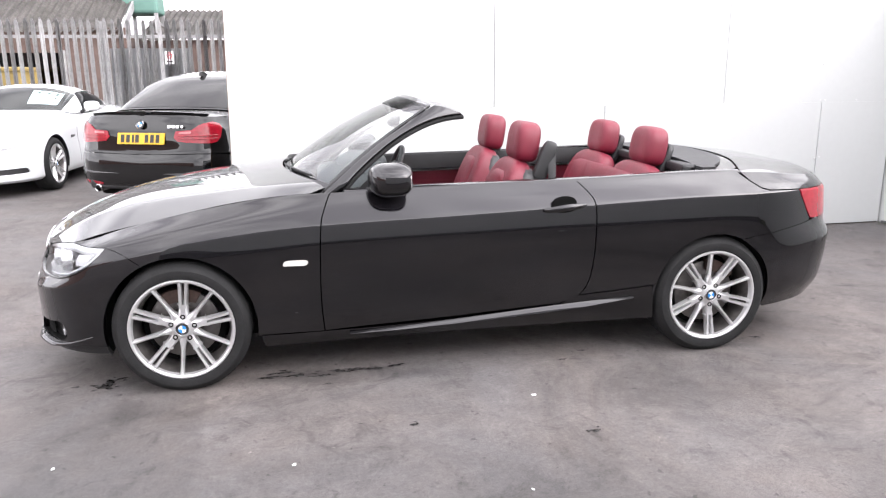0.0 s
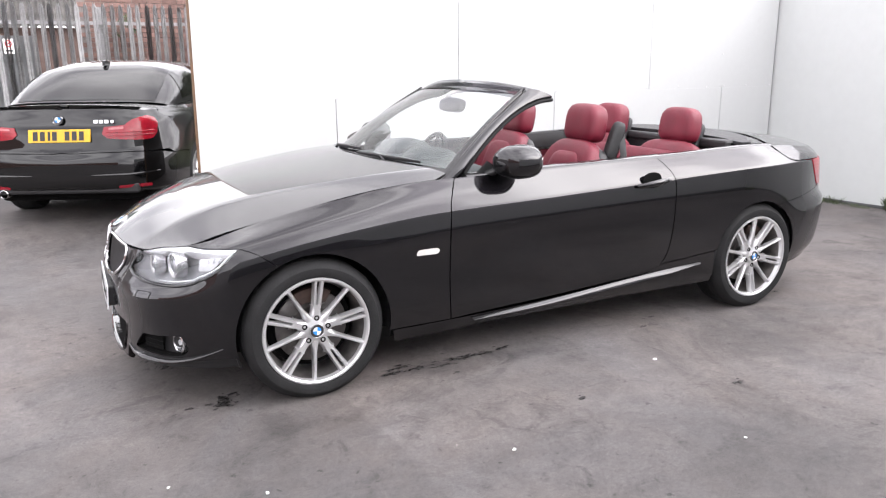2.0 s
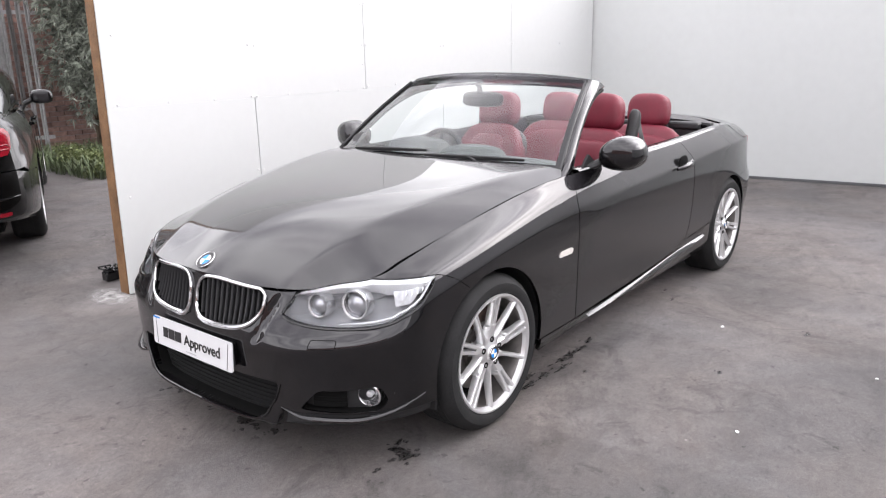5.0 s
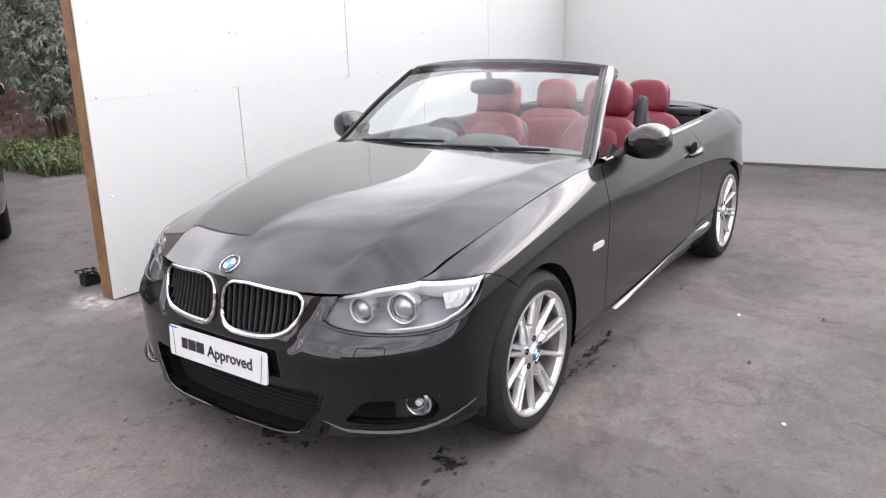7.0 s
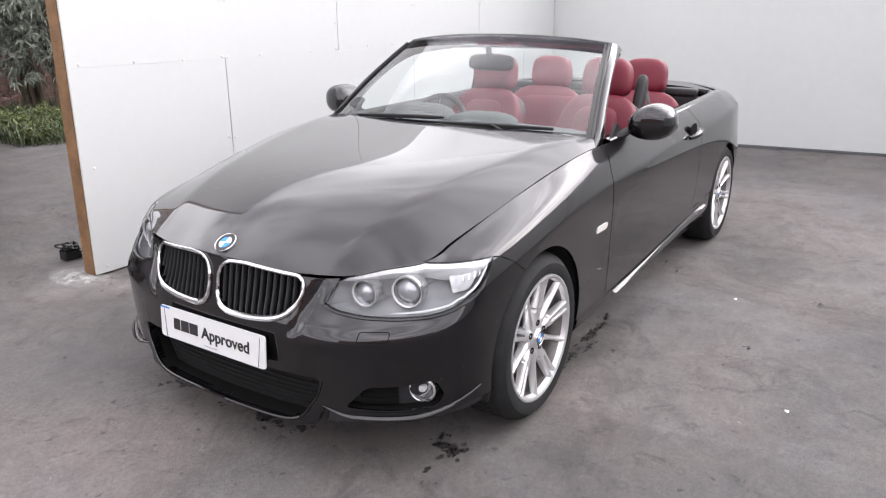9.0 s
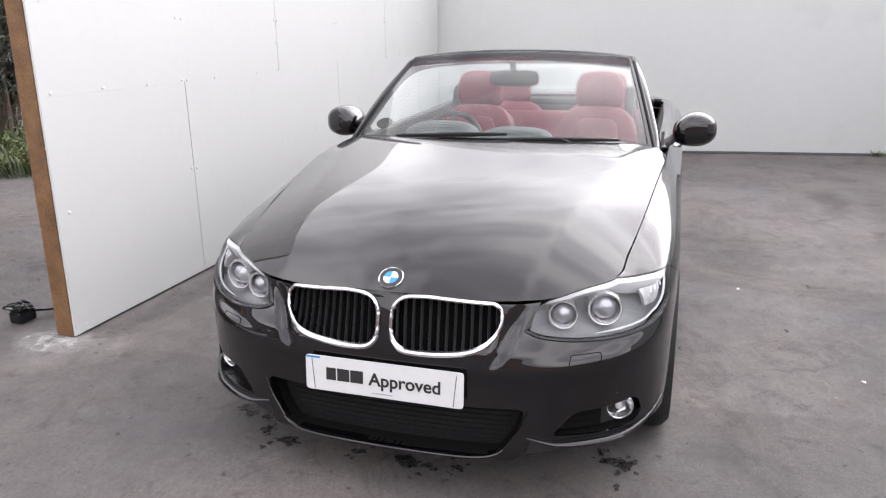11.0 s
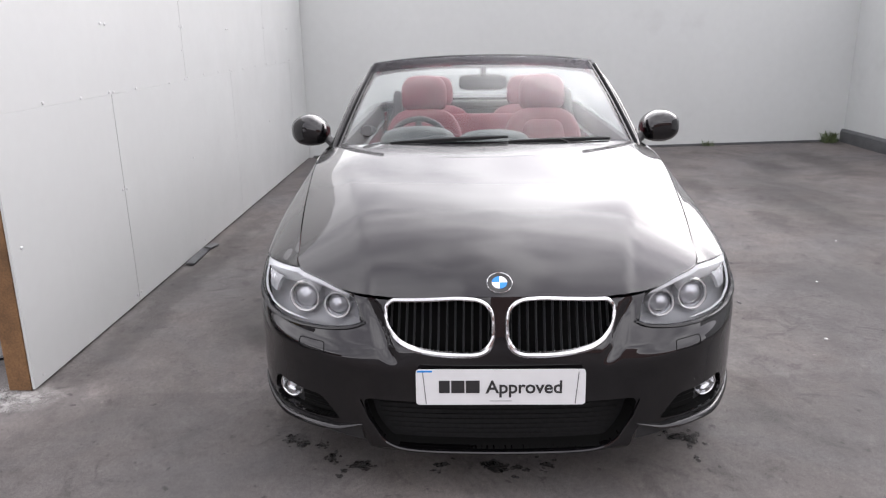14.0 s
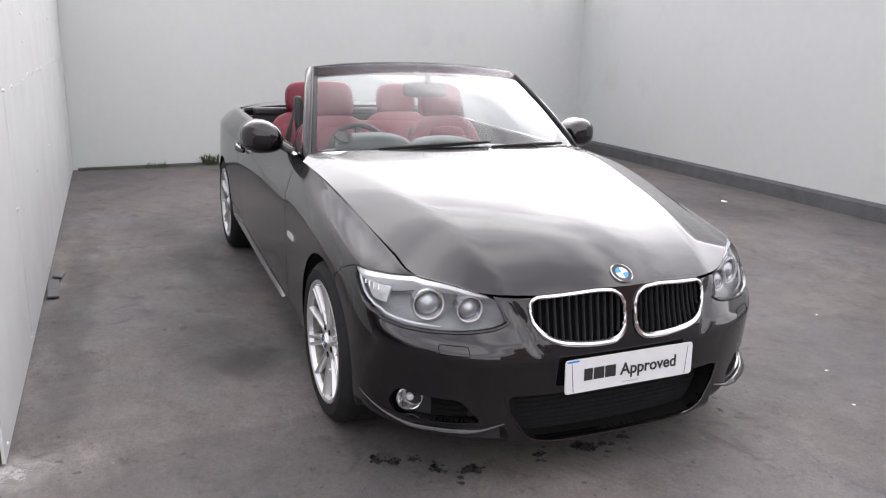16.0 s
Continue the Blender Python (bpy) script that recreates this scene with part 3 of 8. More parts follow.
class Shell:
    """A car's side skin, wrapped round it from the middle of the nose to the middle of the tail. u: metres along the plan; v: level."""
    W = 0.14

    def __init__(self, outline, stations, crease=4, sigma=6.0, carve=None):
        o = np.asarray(outline, float)
        s = np.concatenate([[0], np.cumsum(np.hypot(*np.diff(o, axis=0).T))])
        self.length = s[-1]
        self.u = np.linspace(0, s[-1], int(s[-1] / 0.01) + 1)
        ox, oy = pchip(s, o[:, 0])(self.u), pchip(s, o[:, 1])(self.u)
        ox, oy = blur(ox, sigma), blur(oy, sigma, odd=True)
        oy[0] = oy[-1] = 0.0
        self.ox, self.oy = ox, oy
        tx, ty = np.gradient(ox), np.gradient(oy)
        ln = np.hypot(tx, ty)
        nx, ny = -ty / ln, tx / ln
        us = np.array([s[i] for i, _ in stations])
        lev = np.array([[row[j] for j in range(len(row))] for _, row in stations])
        n_lev = lev.shape[1]
        D = np.stack([blur(pchip(us, lev[:, j, 0])(self.u), sigma) for j in range(n_lev)], 1)
        Z = np.stack([blur(pchip(us, lev[:, j, 1])(self.u), sigma) for j in range(n_lev)], 1)
        self.top = n_lev - 1
        self.v = np.linspace(0, self.top, self.top * 12 + 1)
        d, z = np.empty((len(self.u), len(self.v))), np.empty((len(self.u), len(self.v)))
        for i in range(len(self.u)):
            for lo, hi in ((0, crease), (crease, self.top)):
                k = np.arange(lo, hi + 1)
                sel = (self.v >= lo) & (self.v <= hi)
                d[i, sel] = pchip(k, D[i, lo:hi + 1])(self.v[sel])
                z[i, sel] = pchip(k, Z[i, lo:hi + 1])(self.v[sel])
        dT = blur(d.T, 1.1)
        dT[0], dT[-1] = d.T[0], d.T[-1]
        d = dT.T
        if carve:
            d = d + carve(self.u[:, None], z)
        self.z = z
        X = ox[:, None] - nx[:, None] * d
        Y = oy[:, None] - ny[:, None] * d
        Y[0] = Y[-1] = 0.0
        self.P = np.stack([X, Y, z], 2)
        du = np.gradient(self.P, axis=0)
        dv = np.gradient(self.P, axis=1)
        n = np.cross(dv, du)
        n /= np.linalg.norm(n, axis=2)[..., None]
        mid = len(self.u) // 2
        if n[mid, 20, 1] < 0:
            n = -n
        n[0, :, 1] = n[-1, :, 1] = 0.0
        self.N = n

    def at(self, u, v):
        u, v = np.asarray(u, float), np.asarray(v, float)
        a = np.clip(np.abs(u) / self.u[1], 0, len(self.u) - 1.001)
        c = np.clip(v / self.v[1], 0, len(self.v) - 1.001)
        i, j = a.astype(int), c.astype(int)
        fa, fc = (a - i)[..., None], (c - j)[..., None]

        def bi(T):
            return (T[i, j] * (1 - fa) + T[i + 1, j] * fa) * (1 - fc) + (T[i, j + 1] * (1 - fa) + T[i + 1, j + 1] * fa) * fc
        P, N = bi(self.P), bi(self.N)
        N = N / np.linalg.norm(N, axis=-1)[..., None]
        sg = np.where(u < 0, -1.0, 1.0)
        P[..., 1] *= sg
        N[..., 1] *= sg
        return P, N

    def flat(self, a, w):
        return self.at(a, np.asarray(w) / self.W)

    def u_x(self, x):
        return float(np.interp(x, self.ox, self.u))

    def u_y(self, y, rear=False):
        k = int(np.argmax(self.oy))
        if rear:
            return float(np.interp(-y, -self.oy[k:], self.u[k:]))
        return float(np.interp(y, self.oy[:k], self.u[:k]))

    def w(self, u, z):
        i = min(int(abs(u) / self.u[1] + 0.5), len(self.u) - 1)
        return float(np.interp(z, self.z[i], self.v)) * self.W

    def xz(self, pts):
        """(x, z) on the flank to the flat plan."""
        out = []
        for x, z in pts:
            u = self.u_x(x)
            out.append((u, self.w(u, z)))
        return out

    def yz(self, pts, rear=False):
        """(y, z) on the nose or tail to the flat plan."""
        out = []
        for y, z in pts:
            u = self.u_y(abs(y), rear)
            out.append((u if y >= 0 else -u, self.w(u, z)))
        return out

    def panel(self, name, poly, mat, parent, label="", holes=(), step=(0.035, 0.018), lip=0.012, lift=0.0):
        vs, fs = flat_fill(dense(poly, 0.02), [dense(h, 0.012) for h in holes], *step)
        return skin(name, vs, fs, self.flat, mat, parent, label, lip, lift)


def mirrored(poly):
    return [(-a, b) for a, b in poly][::-1]


def arc(cx, cz, r, a0, a1, n=28):
    return [(cx + r * math.cos(radians(a0 + (a1 - a0) * i / n)), cz + r * math.sin(radians(a0 + (a1 - a0) * i / n))) for i in range(n + 1)]

# ---- the setting ----
YARD_RISE = 0.135


def ring_sheet(name, mat, half=400.0):
    """One sheet out to the horizon; the yard rises a little beyond the screen wall."""
    ys = [-half, 2.7, 2.85, 3.0, 3.15, 3.3, 3.45, half]
    v, f = [], []
    for y in ys:
        t = min(1.0, max(0.0, (y - 2.7) / 0.75))
        v += [(-half, y, YARD_RISE * t * t * (3 - 2 * t)), (half, y, YARD_RISE * t * t * (3 - 2 * t))]
    for i in range(len(ys) - 1):
        f.append((2 * i, 2 * i + 1, 2 * i + 3, 2 * i + 2))
    put(name, v, f, mat, None, "", True)
    return bpy.data.objects[name]


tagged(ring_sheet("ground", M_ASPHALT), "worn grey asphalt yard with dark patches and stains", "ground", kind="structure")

WALL_A, WALL_B, WALL_C, WALL_D = Vector((-0.02, 2.02, 0)), Vector((6.30, 2.05, 0)), Vector((7.19, -5.02, 0)), Vector((-1.20, -5.12, 0))
WALL_H = 2.44
END_LEAN = 0.015


def wall_slab(name, a, c, h, t, mat, label, z0=0.0):
    """A slab from a to c whose visible face is on the right-hand side of a->c."""
    d = (c - a).normalized()
    n = Vector((-d.y, d.x, 0))
    q = [a, c, c + n * t, a + n * t]
    v = [(p.x, p.y, z0) for p in q] + [(p.x, p.y, h) for p in q]
    f = [(0, 1, 5, 4), (1, 2, 6, 5), (2, 3, 7, 6), (3, 0, 4, 7), (4, 5, 6, 7), (3, 2, 1, 0)]
    return tagged(put(name, v, f, mat, None, "", False), label, "wall", kind="structure")


wall_n = wall_slab("wall_north", WALL_A + Vector((0.06, 0.016, 0)), WALL_B + Vector((-0.01, 0.016, 0)), WALL_H, 0.09, M_BACKBOARD, "timber framed screen wall faced with white sheets")
wall_slab("wall_east", WALL_B + Vector((0.004, 0.12, 0)), WALL_C + Vector((0, -0.15, 0)), WALL_H + 0.02, 0.15, M_BACKWALL, "pale grey painted plain wall")
# the west wall is unseen, added so the nose reflects something darker than sky
wall_slab("wall_west", Vector((-17.0, -32.0, 0)), Vector((-17.0, 1.0, 0)), 3.6, 0.3, M_BRICK, "unseen plain brick wall added to darken reflections in the car's nose")
wall_slab("wall_south", WALL_C, WALL_D, WALL_H + 0.02, 0.15, M_BACKWALL, "pale grey painted wall with a dark skirting")


def white_panels():
    d = (WALL_B - WALL_A).normalized()
    turn = math.degrees(math.atan2(d.y, d.x))
    rng = random.Random(4)
    rows = [(0.014, 1.2096, (0.0, 1.132, 3.325, 5.53, 6.314)), (1.21, 2.4296, (0.0, 2.287, 4.50, 6.314))]
    sheet_screws = []
    for z0, z1, cuts in rows:
        for a, c in zip(cuts, cuts[1:]):
            w = c - a - 0.006
            bm = box((w, 0.012, z1 - z0), None, 0.0006, 1)
            if a == 0.0:
                for q in bm.verts:
                    if q.co.x < 0:
                        q.co.x += END_LEAN * (q.co.z + (z0 + z1) / 2)
            ob = part("wall_panel", bm, M_PANEL, wall_n)
            ob.matrix_basis = Matrix.Translation(WALL_A + d * (a + 0.003 + w / 2) + Vector((0.0, 0.006 + rng.uniform(-0.0006, 0.0006), (z0 + z1) / 2))) @ pose(0, 0, 0, 0, 0, turn)
    # screws: along the seam at every stud, and in pairs down the joints
    for x in (0.07, 0.44, 0.79, 1.105, 1.155, 1.45, 1.97, 2.26, 2.31, 2.66, 3.0, 3.30, 3.35, 3.70, 4.1, 4.47, 4.53, 4.9, 5.3, 5.51, 5.56, 5.9, 6.27):
        sheet_screws.append((x, 1.222 if x < 2.2 else 1.228))
    for x, zs in ((0.08, (0.05, 0.65, 1.64, 2.05, 2.40)), (1.108, (0.06, 0.68, 1.58, 1.92, 2.40)), (1.160, (0.06, 0.68, 1.575, 1.925, 2.40)), (2.262, (0.68, 1.41, 1.58, 1.90, 2.40)), (2.312, (0.06, 1.57, 1.90)),
                  (3.302, (0.06, 0.68, 1.56, 1.92)), (3.350, (0.06, 0.68, 1.56)), (4.475, (0.68, 1.57, 1.9)), (4.525, (1.57, 1.9)), (5.51, (0.06, 0.68, 1.57)), (5.56, (0.68,))):
        sheet_screws += [(x, z) for z in zs]
    sheet_screws = [WALL_A + d * x + Vector((END_LEAN * z * (x < 0.1), -0.0005, z + rng.uniform(-0.008, 0.008))) for x, z in sheet_screws]
    me = lathe([(0.0001, 0.007), (0.005, 0.006), (0.0085, 0.003), (0.0095, -0.003)], 10, pose(0, 0, 0, 90))
    first = part("screw", me, M_SCREW, wall_n, "", True)
    for i, p in enumerate(sheet_screws):
        ob = first if i == 0 else first.copy()
        if i:
            scene.collection.objects.link(ob)
        ob.matrix_basis = Matrix.Translation(p)


white_panels()


def wall_post():
    bm = box((0.052, 0.10, 2.40), Matrix.Translation((0.004, 2.085, 1.21)), 0.004)
    for q in bm.verts:
        q.co.x += END_LEAN * q.co.z
    tagged(part("wall_post", bm, M_TIMBER), "brown weathered timber post at the wall's open end", "post", kind="structure")


wall_post()


def skirting():
    for name, a, c, h in (("baseboard", WALL_C + Vector((-0.03, 0, 0)), WALL_D, 0.17),):
        d = (c - a).normalized()
        n = Vector((d.y, -d.x, 0))
        prof = [(0, 0), (0.05, 0), (0.05, h - 0.03), (0.035, h), (0, h)]
        v, f = [], []
        for end in (a, c):
            v += [(end + n * x + Vector((0, 0, z))) for x, z in prof]
        k = len(prof)
        f = [(i, (i + 1) % k, k + (i + 1) % k, k + i) for i in range(k)] + [tuple(range(k))[::-1], tuple(range(k, 2 * k))]
        ob = put(name, v, f, M_KERB, None, "", False)
        tagged(ob, "dark grey painted concrete skirting kerb along the wall", "skirting", kind="structure")
    d = (WALL_C - WALL_B).normalized()
    bm = box((0.02, (WALL_C - WALL_B).length - 0.1, 0.03), Matrix.Translation((WALL_B + WALL_C) / 2 + Vector((-0.012, 0, 0.015))) @ pose(0, 0, 0, 0, 0, math.degrees(math.atan2(-d.x, d.y)) ), 0.004)
    tagged(part("trim", bm, M_KERB), "thin dark gap strip at the foot of the grey wall", "trim", kind="structure")


skirting()

# ---- the open car ----
def pillow(size, m=None, n=5.0, cuts=7, fn=None, bm=None):
    """A cushion: a box with well rounded edges; fn bends its points, given in -1..1."""
    bm = bm or bmesh.new()
    m = m or Matrix()
    before = set(bm.verts)
    g = bmesh.ops.create_cube(bm, size=2.0)
    es = list({e for v in g["verts"] for e in v.link_edges})
    bmesh.ops.subdivide_edges(bm, edges=es, cuts=cuts, use_grid_fill=True)
    vs = [v for v in bm.verts if v not in before]
    for v in vs:
        p = v.co
        k = (abs(p.x) ** n + abs(p.y) ** n + abs(p.z) ** n) ** (-1.0 / n)
        q = Vector((p.x * k, p.y * k, p.z * k))
        if fn:
            q = Vector(fn(*q))
        v.co = m @ Vector((q.x * size[0] / 2, q.y * size[1] / 2, q.z * size[2] / 2))
    return bm


def roundel(parent, m, r, name="badge"):
    ring = part(name, lathe([(0.0001, 0.002), (r * 0.62, 0.002), (r * 0.66, 0.003), (r * 0.92, 0.003), (r, 0.0), (r, -0.004)], 32, m), M_INK, parent, "round badge with blue and white quarters", True)
    part("chrome_rim", lathe([(r * 0.93, 0.0028), (r * 0.97, 0.0044), (r * 1.02, 0.002), (r * 1.02, -0.004)], 32, m), M_CHROME, ring, "", True)
    for i in range(4):
        pts = [(0, 0)] + [(r * 0.6 * math.cos(radians(90 * i + 90 * j / 8)), r * 0.6 * math.sin(radians(90 * i + 90 * j / 8))) for j in range(9)]
        part("badge_quarter", extrude_poly(pts, 0.0016, m @ Matrix.Translation((0, 0, 0.0016))), M_BLUE if i % 2 else M_BADGEWHITE, ring)
    return ring


def make_wheel(name, label, r_tyre=0.327, r_rim=0.247, width=0.23, spokes="pair"):
    """A wheel about its local z axis, with its outer face up, at z = 0."""
    w = new(name)
    w.empty_display_size = 0.1
    tagged(w, label)
    h = width
    part("tyre", lathe([(r_rim - 0.004, -0.012), (r_rim + 0.006, 0.001), (r_rim + 0.022, 0.006), (r_rim + 0.045, 0.004), (r_tyre - 0.022, -0.008), (r_tyre - 0.008, -0.022), (r_tyre - 0.001, -0.042), (r_tyre, -0.075), (r_tyre, -0.077), (r_tyre - 0.006, -0.079), (r_tyre - 0.006, -0.085), (r_tyre, -0.087), (r_tyre, -h * 0.5 - 0.004), (r_tyre - 0.006, -h * 0.5 - 0.002), (r_tyre - 0.006, -h * 0.5 + 0.004 - 0.01), (r_tyre, -h * 0.5 - 0.012), (r_tyre, -h + 0.045), (r_tyre - 0.010, -h + 0.02), (r_tyre - 0.03, -h), (r_rim, -h)], 72), M_RUBBER, w, "", True)
    tread = bmesh.new()
    for i in range(60):
        for z, lean in ((-0.060, 14), (-0.098, -10), (-h + 0.098, 10), (-h + 0.062, -14)):
            m = pose(0, 0, z, 0, 0, 6 * i + (3 if lean < 0 else 0)) @ Matrix.Translation((r_tyre - 0.0024, 0, 0)) @ pose(0, 0, 0, lean, 0, 0)
            add_box(tread, (0.006, 0.023, 0.034), m)
    part("tread", tread, M_RUBBER, w)
    rim = part("rim", lathe([(r_rim + 0.003, -0.006), (r_rim + 0.001, 0.002), (r_rim - 0.006, 0.003), (r_rim - 0.014, -0.002), (r_rim - 0.020, -0.02)], 72), M_ALLOY, w, "silver alloy rim", True)
    # the barrel takes the darker disc metal, painting in shade between the spokes
    part("rim_barrel", lathe([(r_rim - 0.020, -0.02), (r_rim - 0.032, -0.06), (r_rim - 0.036, -0.12), (r_rim - 0.02, -h + 0.02), (r_rim, -h + 0.012)], 72), M_DISC, rim, "", True)
    part("brake_disc", lathe([(0.05, -0.085), (0.085, -0.083), (0.09, -0.098), (0.165, -0.098), (0.168, -0.10), (0.168, -0.12), (0.05, -0.12)], 40), M_DISC, w, "", True)
    part("brake_caliper", extrude_poly([(x, z) for x, z in arc(0, 0, 0.185, -25, 35, 8)] + [(x, z) for x, z in arc(0, 0, 0.125, 35, -25, 8)], 0.05, Matrix.Translation((0, 0, -0.115)), 0.006), M_RUST, w)
    part("inner_barrel", lathe([(r_rim - 0.05, -0.125), (0.0001, -0.13)], 40), M_DARK, w)
    hub = part("hub", lathe([(0.0001, -0.013), (0.033, -0.013), (0.036, -0.020), (0.046, -0.023), (0.064, -0.029), (0.070, -0.05), (0.05, -0.09)], 40), M_ALLOY, w, "", True)

    def bar(a0, off0, off1, w0, w1, r0, r1, quick=1.6, crown=0.3):
        """A spoke from radius r0 to r1, set off sideways, dished towards the hub."""
        bm = bmesh.new()
        m = pose(0, 0, 0, 0, 0, a0)
        rings = []
        for i in range(13):
            t = i / 12
            r = r0 + (r1 - r0) * t
            k = min(1.0, t * quick)
            wd = (w0 + (w1 - w0) * k * (2 - k)) * (1.0 + 0.35 * max(0, t - 0.9) / 0.1)
            of = off0 + (off1 - off0) * t
            f = max(0.0, (r - 0.055) / (r_rim - 0.069))
            top = -0.024 + 0.022 * f ** 1.3
            dp = 0.036 - 0.012 * f
            sec = [(-wd * 0.66, top - dp), (-wd * 0.5, top - 0.007), (-wd * crown, top), (wd * crown, top), (wd * 0.5, top - 0.007), (wd * 0.66, top - dp)]
            rings.append([bm.verts.new(m @ Vector((r, of + y, z))) for y, z in sec])
        for a, c in zip(rings, rings[1:]):
            for j in range(6):
                bm.faces.new((a[j], a[(j + 1) % 6], c[(j + 1) % 6], c[j]))
        bm.faces.new(rings[0][::-1])
        bm.faces.new(rings[-1])
        part("spoke", bm, M_ALLOY, rim, "", True, 40)
    if spokes == "pair":
        for i in range(5):
            bar(72 * i, 0, 0, 0.050, 0.036, 0.050, 0.118)
            for s in (-1, 1):
                bar(72 * i, s * 0.0105, s * 0.0165, 0.017, 0.0160, 0.100, r_rim - 0.012)
            bar(72 * i + 36, 0, 0, 0.040, 0.0160, 0.052, r_rim - 0.012, 2.6, 0.2)
    else:
        for i in range(5):
            for s in (-1, 1):
                bar(72 * i, s * 0.010, s * 0.040, 0.030, 0.026, 0.05, r_rim - 0.014)
    for i in range(5):
        x, y = 0.057 * math.cos(radians(72 * i)), 0.057 * math.sin(radians(72 * i))
        part("wheel_bolt", lathe([(0.0001, -0.016), (0.006, -0.015), (0.0075, -0.012), (0.0125, -0.0115), (0.013, -0.03)], 12, Matrix.Translation((x, y, -0.0095))), M_DARK, hub, "", True)
    roundel(hub, Matrix.Translation((0, 0, -0.0115)), 0.031, "wheel_badge")
    return w


def sheet(name, grid, mat, parent, label="", thick=0.0):
    """A grid of points as one smooth sheet, thickened if asked."""
    g = np.asarray(grid, float)
    r, c, _ = g.shape
    v = g.reshape(-1, 3)
    f = [(i * c + j, i * c + j + 1, (i + 1) * c + j + 1, (i + 1) * c + j) for i in range(r - 1) for j in range(c - 1)]
    bm = bmesh.new()
    vs = [bm.verts.new(p) for p in v]
    for q in f:
        bm.faces.new([vs[k] for k in q])
    if thick:
        bmesh.ops.solidify(bm, geom=list(bm.faces), thickness=thick)
    return part(name, bm, mat, parent, label, True, 40)


convertible = thing("convertible_car", "black open-top convertible car with red leather seats", "car")
OUTLINE = [(-0.80, 0), (-0.792, 0.25), (-0.757, 0.47), (-0.68, 0.66), (-0.56, 0.79), (-0.42, 0.86), (-0.2, 0.882), (0, 0.887), (0.6, 0.888), (0.85, 0.888), (1.3, 0.889), (2.0, 0.89),
           (2.76, 0.895), (3.15, 0.875), (3.41, 0.81), (3.59, 0.68), (3.70, 0.46), (3.745, 0.22), (3.75, 0)]
STATIONS = [
    (0, [(0.03, 0.158), (0.0, 0.188), (0.004, 0.34), (0.002, 0.46), (0.005, 0.535), (0.02, 0.63), (0.035, 0.712)]),
    (2, [(0.03, 0.163), (0.0, 0.195), (0.003, 0.34), (0.0, 0.475), (0.014, 0.535), (0.050, 0.60), (0.080, 0.680)]),
    (3, [(0.03, 0.18), (0.012, 0.215), (0.008, 0.34), (0.0, 0.505), (0.030, 0.553), (0.060, 0.630), (0.112, 0.722)]),
    (4, [(0.03, 0.19), (0.01, 0.23), (0.006, 0.36), (0.0, 0.520), (0.028, 0.578), (0.054, 0.658), (0.114, 0.731)]),
    (5, [(0.03, 0.19), (0.01, 0.24), (0, 0.38), (0.002, 0.55), (0.008, 0.64), (0.040, 0.712), (0.155, 0.754)]),
    (6, [(0.03, 0.19), (0.01, 0.24), (0, 0.38), (0.001, 0.58), (0.006, 0.69), (0.036, 0.755), (0.145, 0.810)]),
    (7, [(0.03, 0.19), (0.012, 0.24), (0.002, 0.40), (0.0, 0.60), (0.004, 0.725), (0.036, 0.795), (0.128, 0.855)]),
    (8, [(0.05, 0.19), (0.02, 0.25), (0.006, 0.45), (0.003, 0.68), (0.010, 0.788), (0.042, 0.870), (0.082, 0.942)]),
    (9, [(0.055, 0.195), (0.02, 0.26), (0.004, 0.45), (0.002, 0.70), (0.010, 0.80), (0.046, 0.885), (0.076, 0.946)]),
    (10, [(0.06, 0.20), (0.02, 0.27), (0.006, 0.46), (0.001, 0.71), (0.009, 0.815), (0.048, 0.895), (0.076, 0.953)]),
    (11, [(0.06, 0.20), (0.02, 0.29), (0.006, 0.48), (0.001, 0.72), (0.009, 0.84), (0.048, 0.915), (0.076, 0.962)]),
    (12, [(0.05, 0.20), (0.015, 0.28), (0, 0.45), (0, 0.72), (0.008, 0.866), (0.050, 0.928), (0.09, 0.980)]),
    (13, [(0.06, 0.22), (0.02, 0.32), (0, 0.52), (0.010, 0.69), (0.022, 0.868), (0.062, 0.918), (0.12, 0.962)]),
    (14, [(0.08, 0.23), (0.025, 0.34), (0, 0.58), (0.03, 0.67), (0.045, 0.855), (0.075, 0.90), (0.12, 0.938)]),
    (18, [(0.10, 0.24), (0.03, 0.36), (0, 0.58), (0.035, 0.66), (0.06, 0.85), (0.085, 0.89), (0.13, 0.925)]),
]


def nose_valley(u, z):
    """The hollow that parts the kidney nose from the lamp shelf on each side."""
    centre = 0.362 + 0.50 * (z - 0.525)
    across = np.clip(1.0 - np.abs(u - centre) / 0.034, 0, 1)
    along = np.clip((z - 0.485) / 0.045, 0, 1)
    return 0.011 * (across * across * (3 - 2 * across)) * along * np.clip((0.685 - z) / 0.06, 0, 1)


body = Shell(OUTLINE, STATIONS, carve=nose_valley)
TOP = body.top * Shell.W
R_F, R_R = 0.357, 0.343
GAP = 0.003


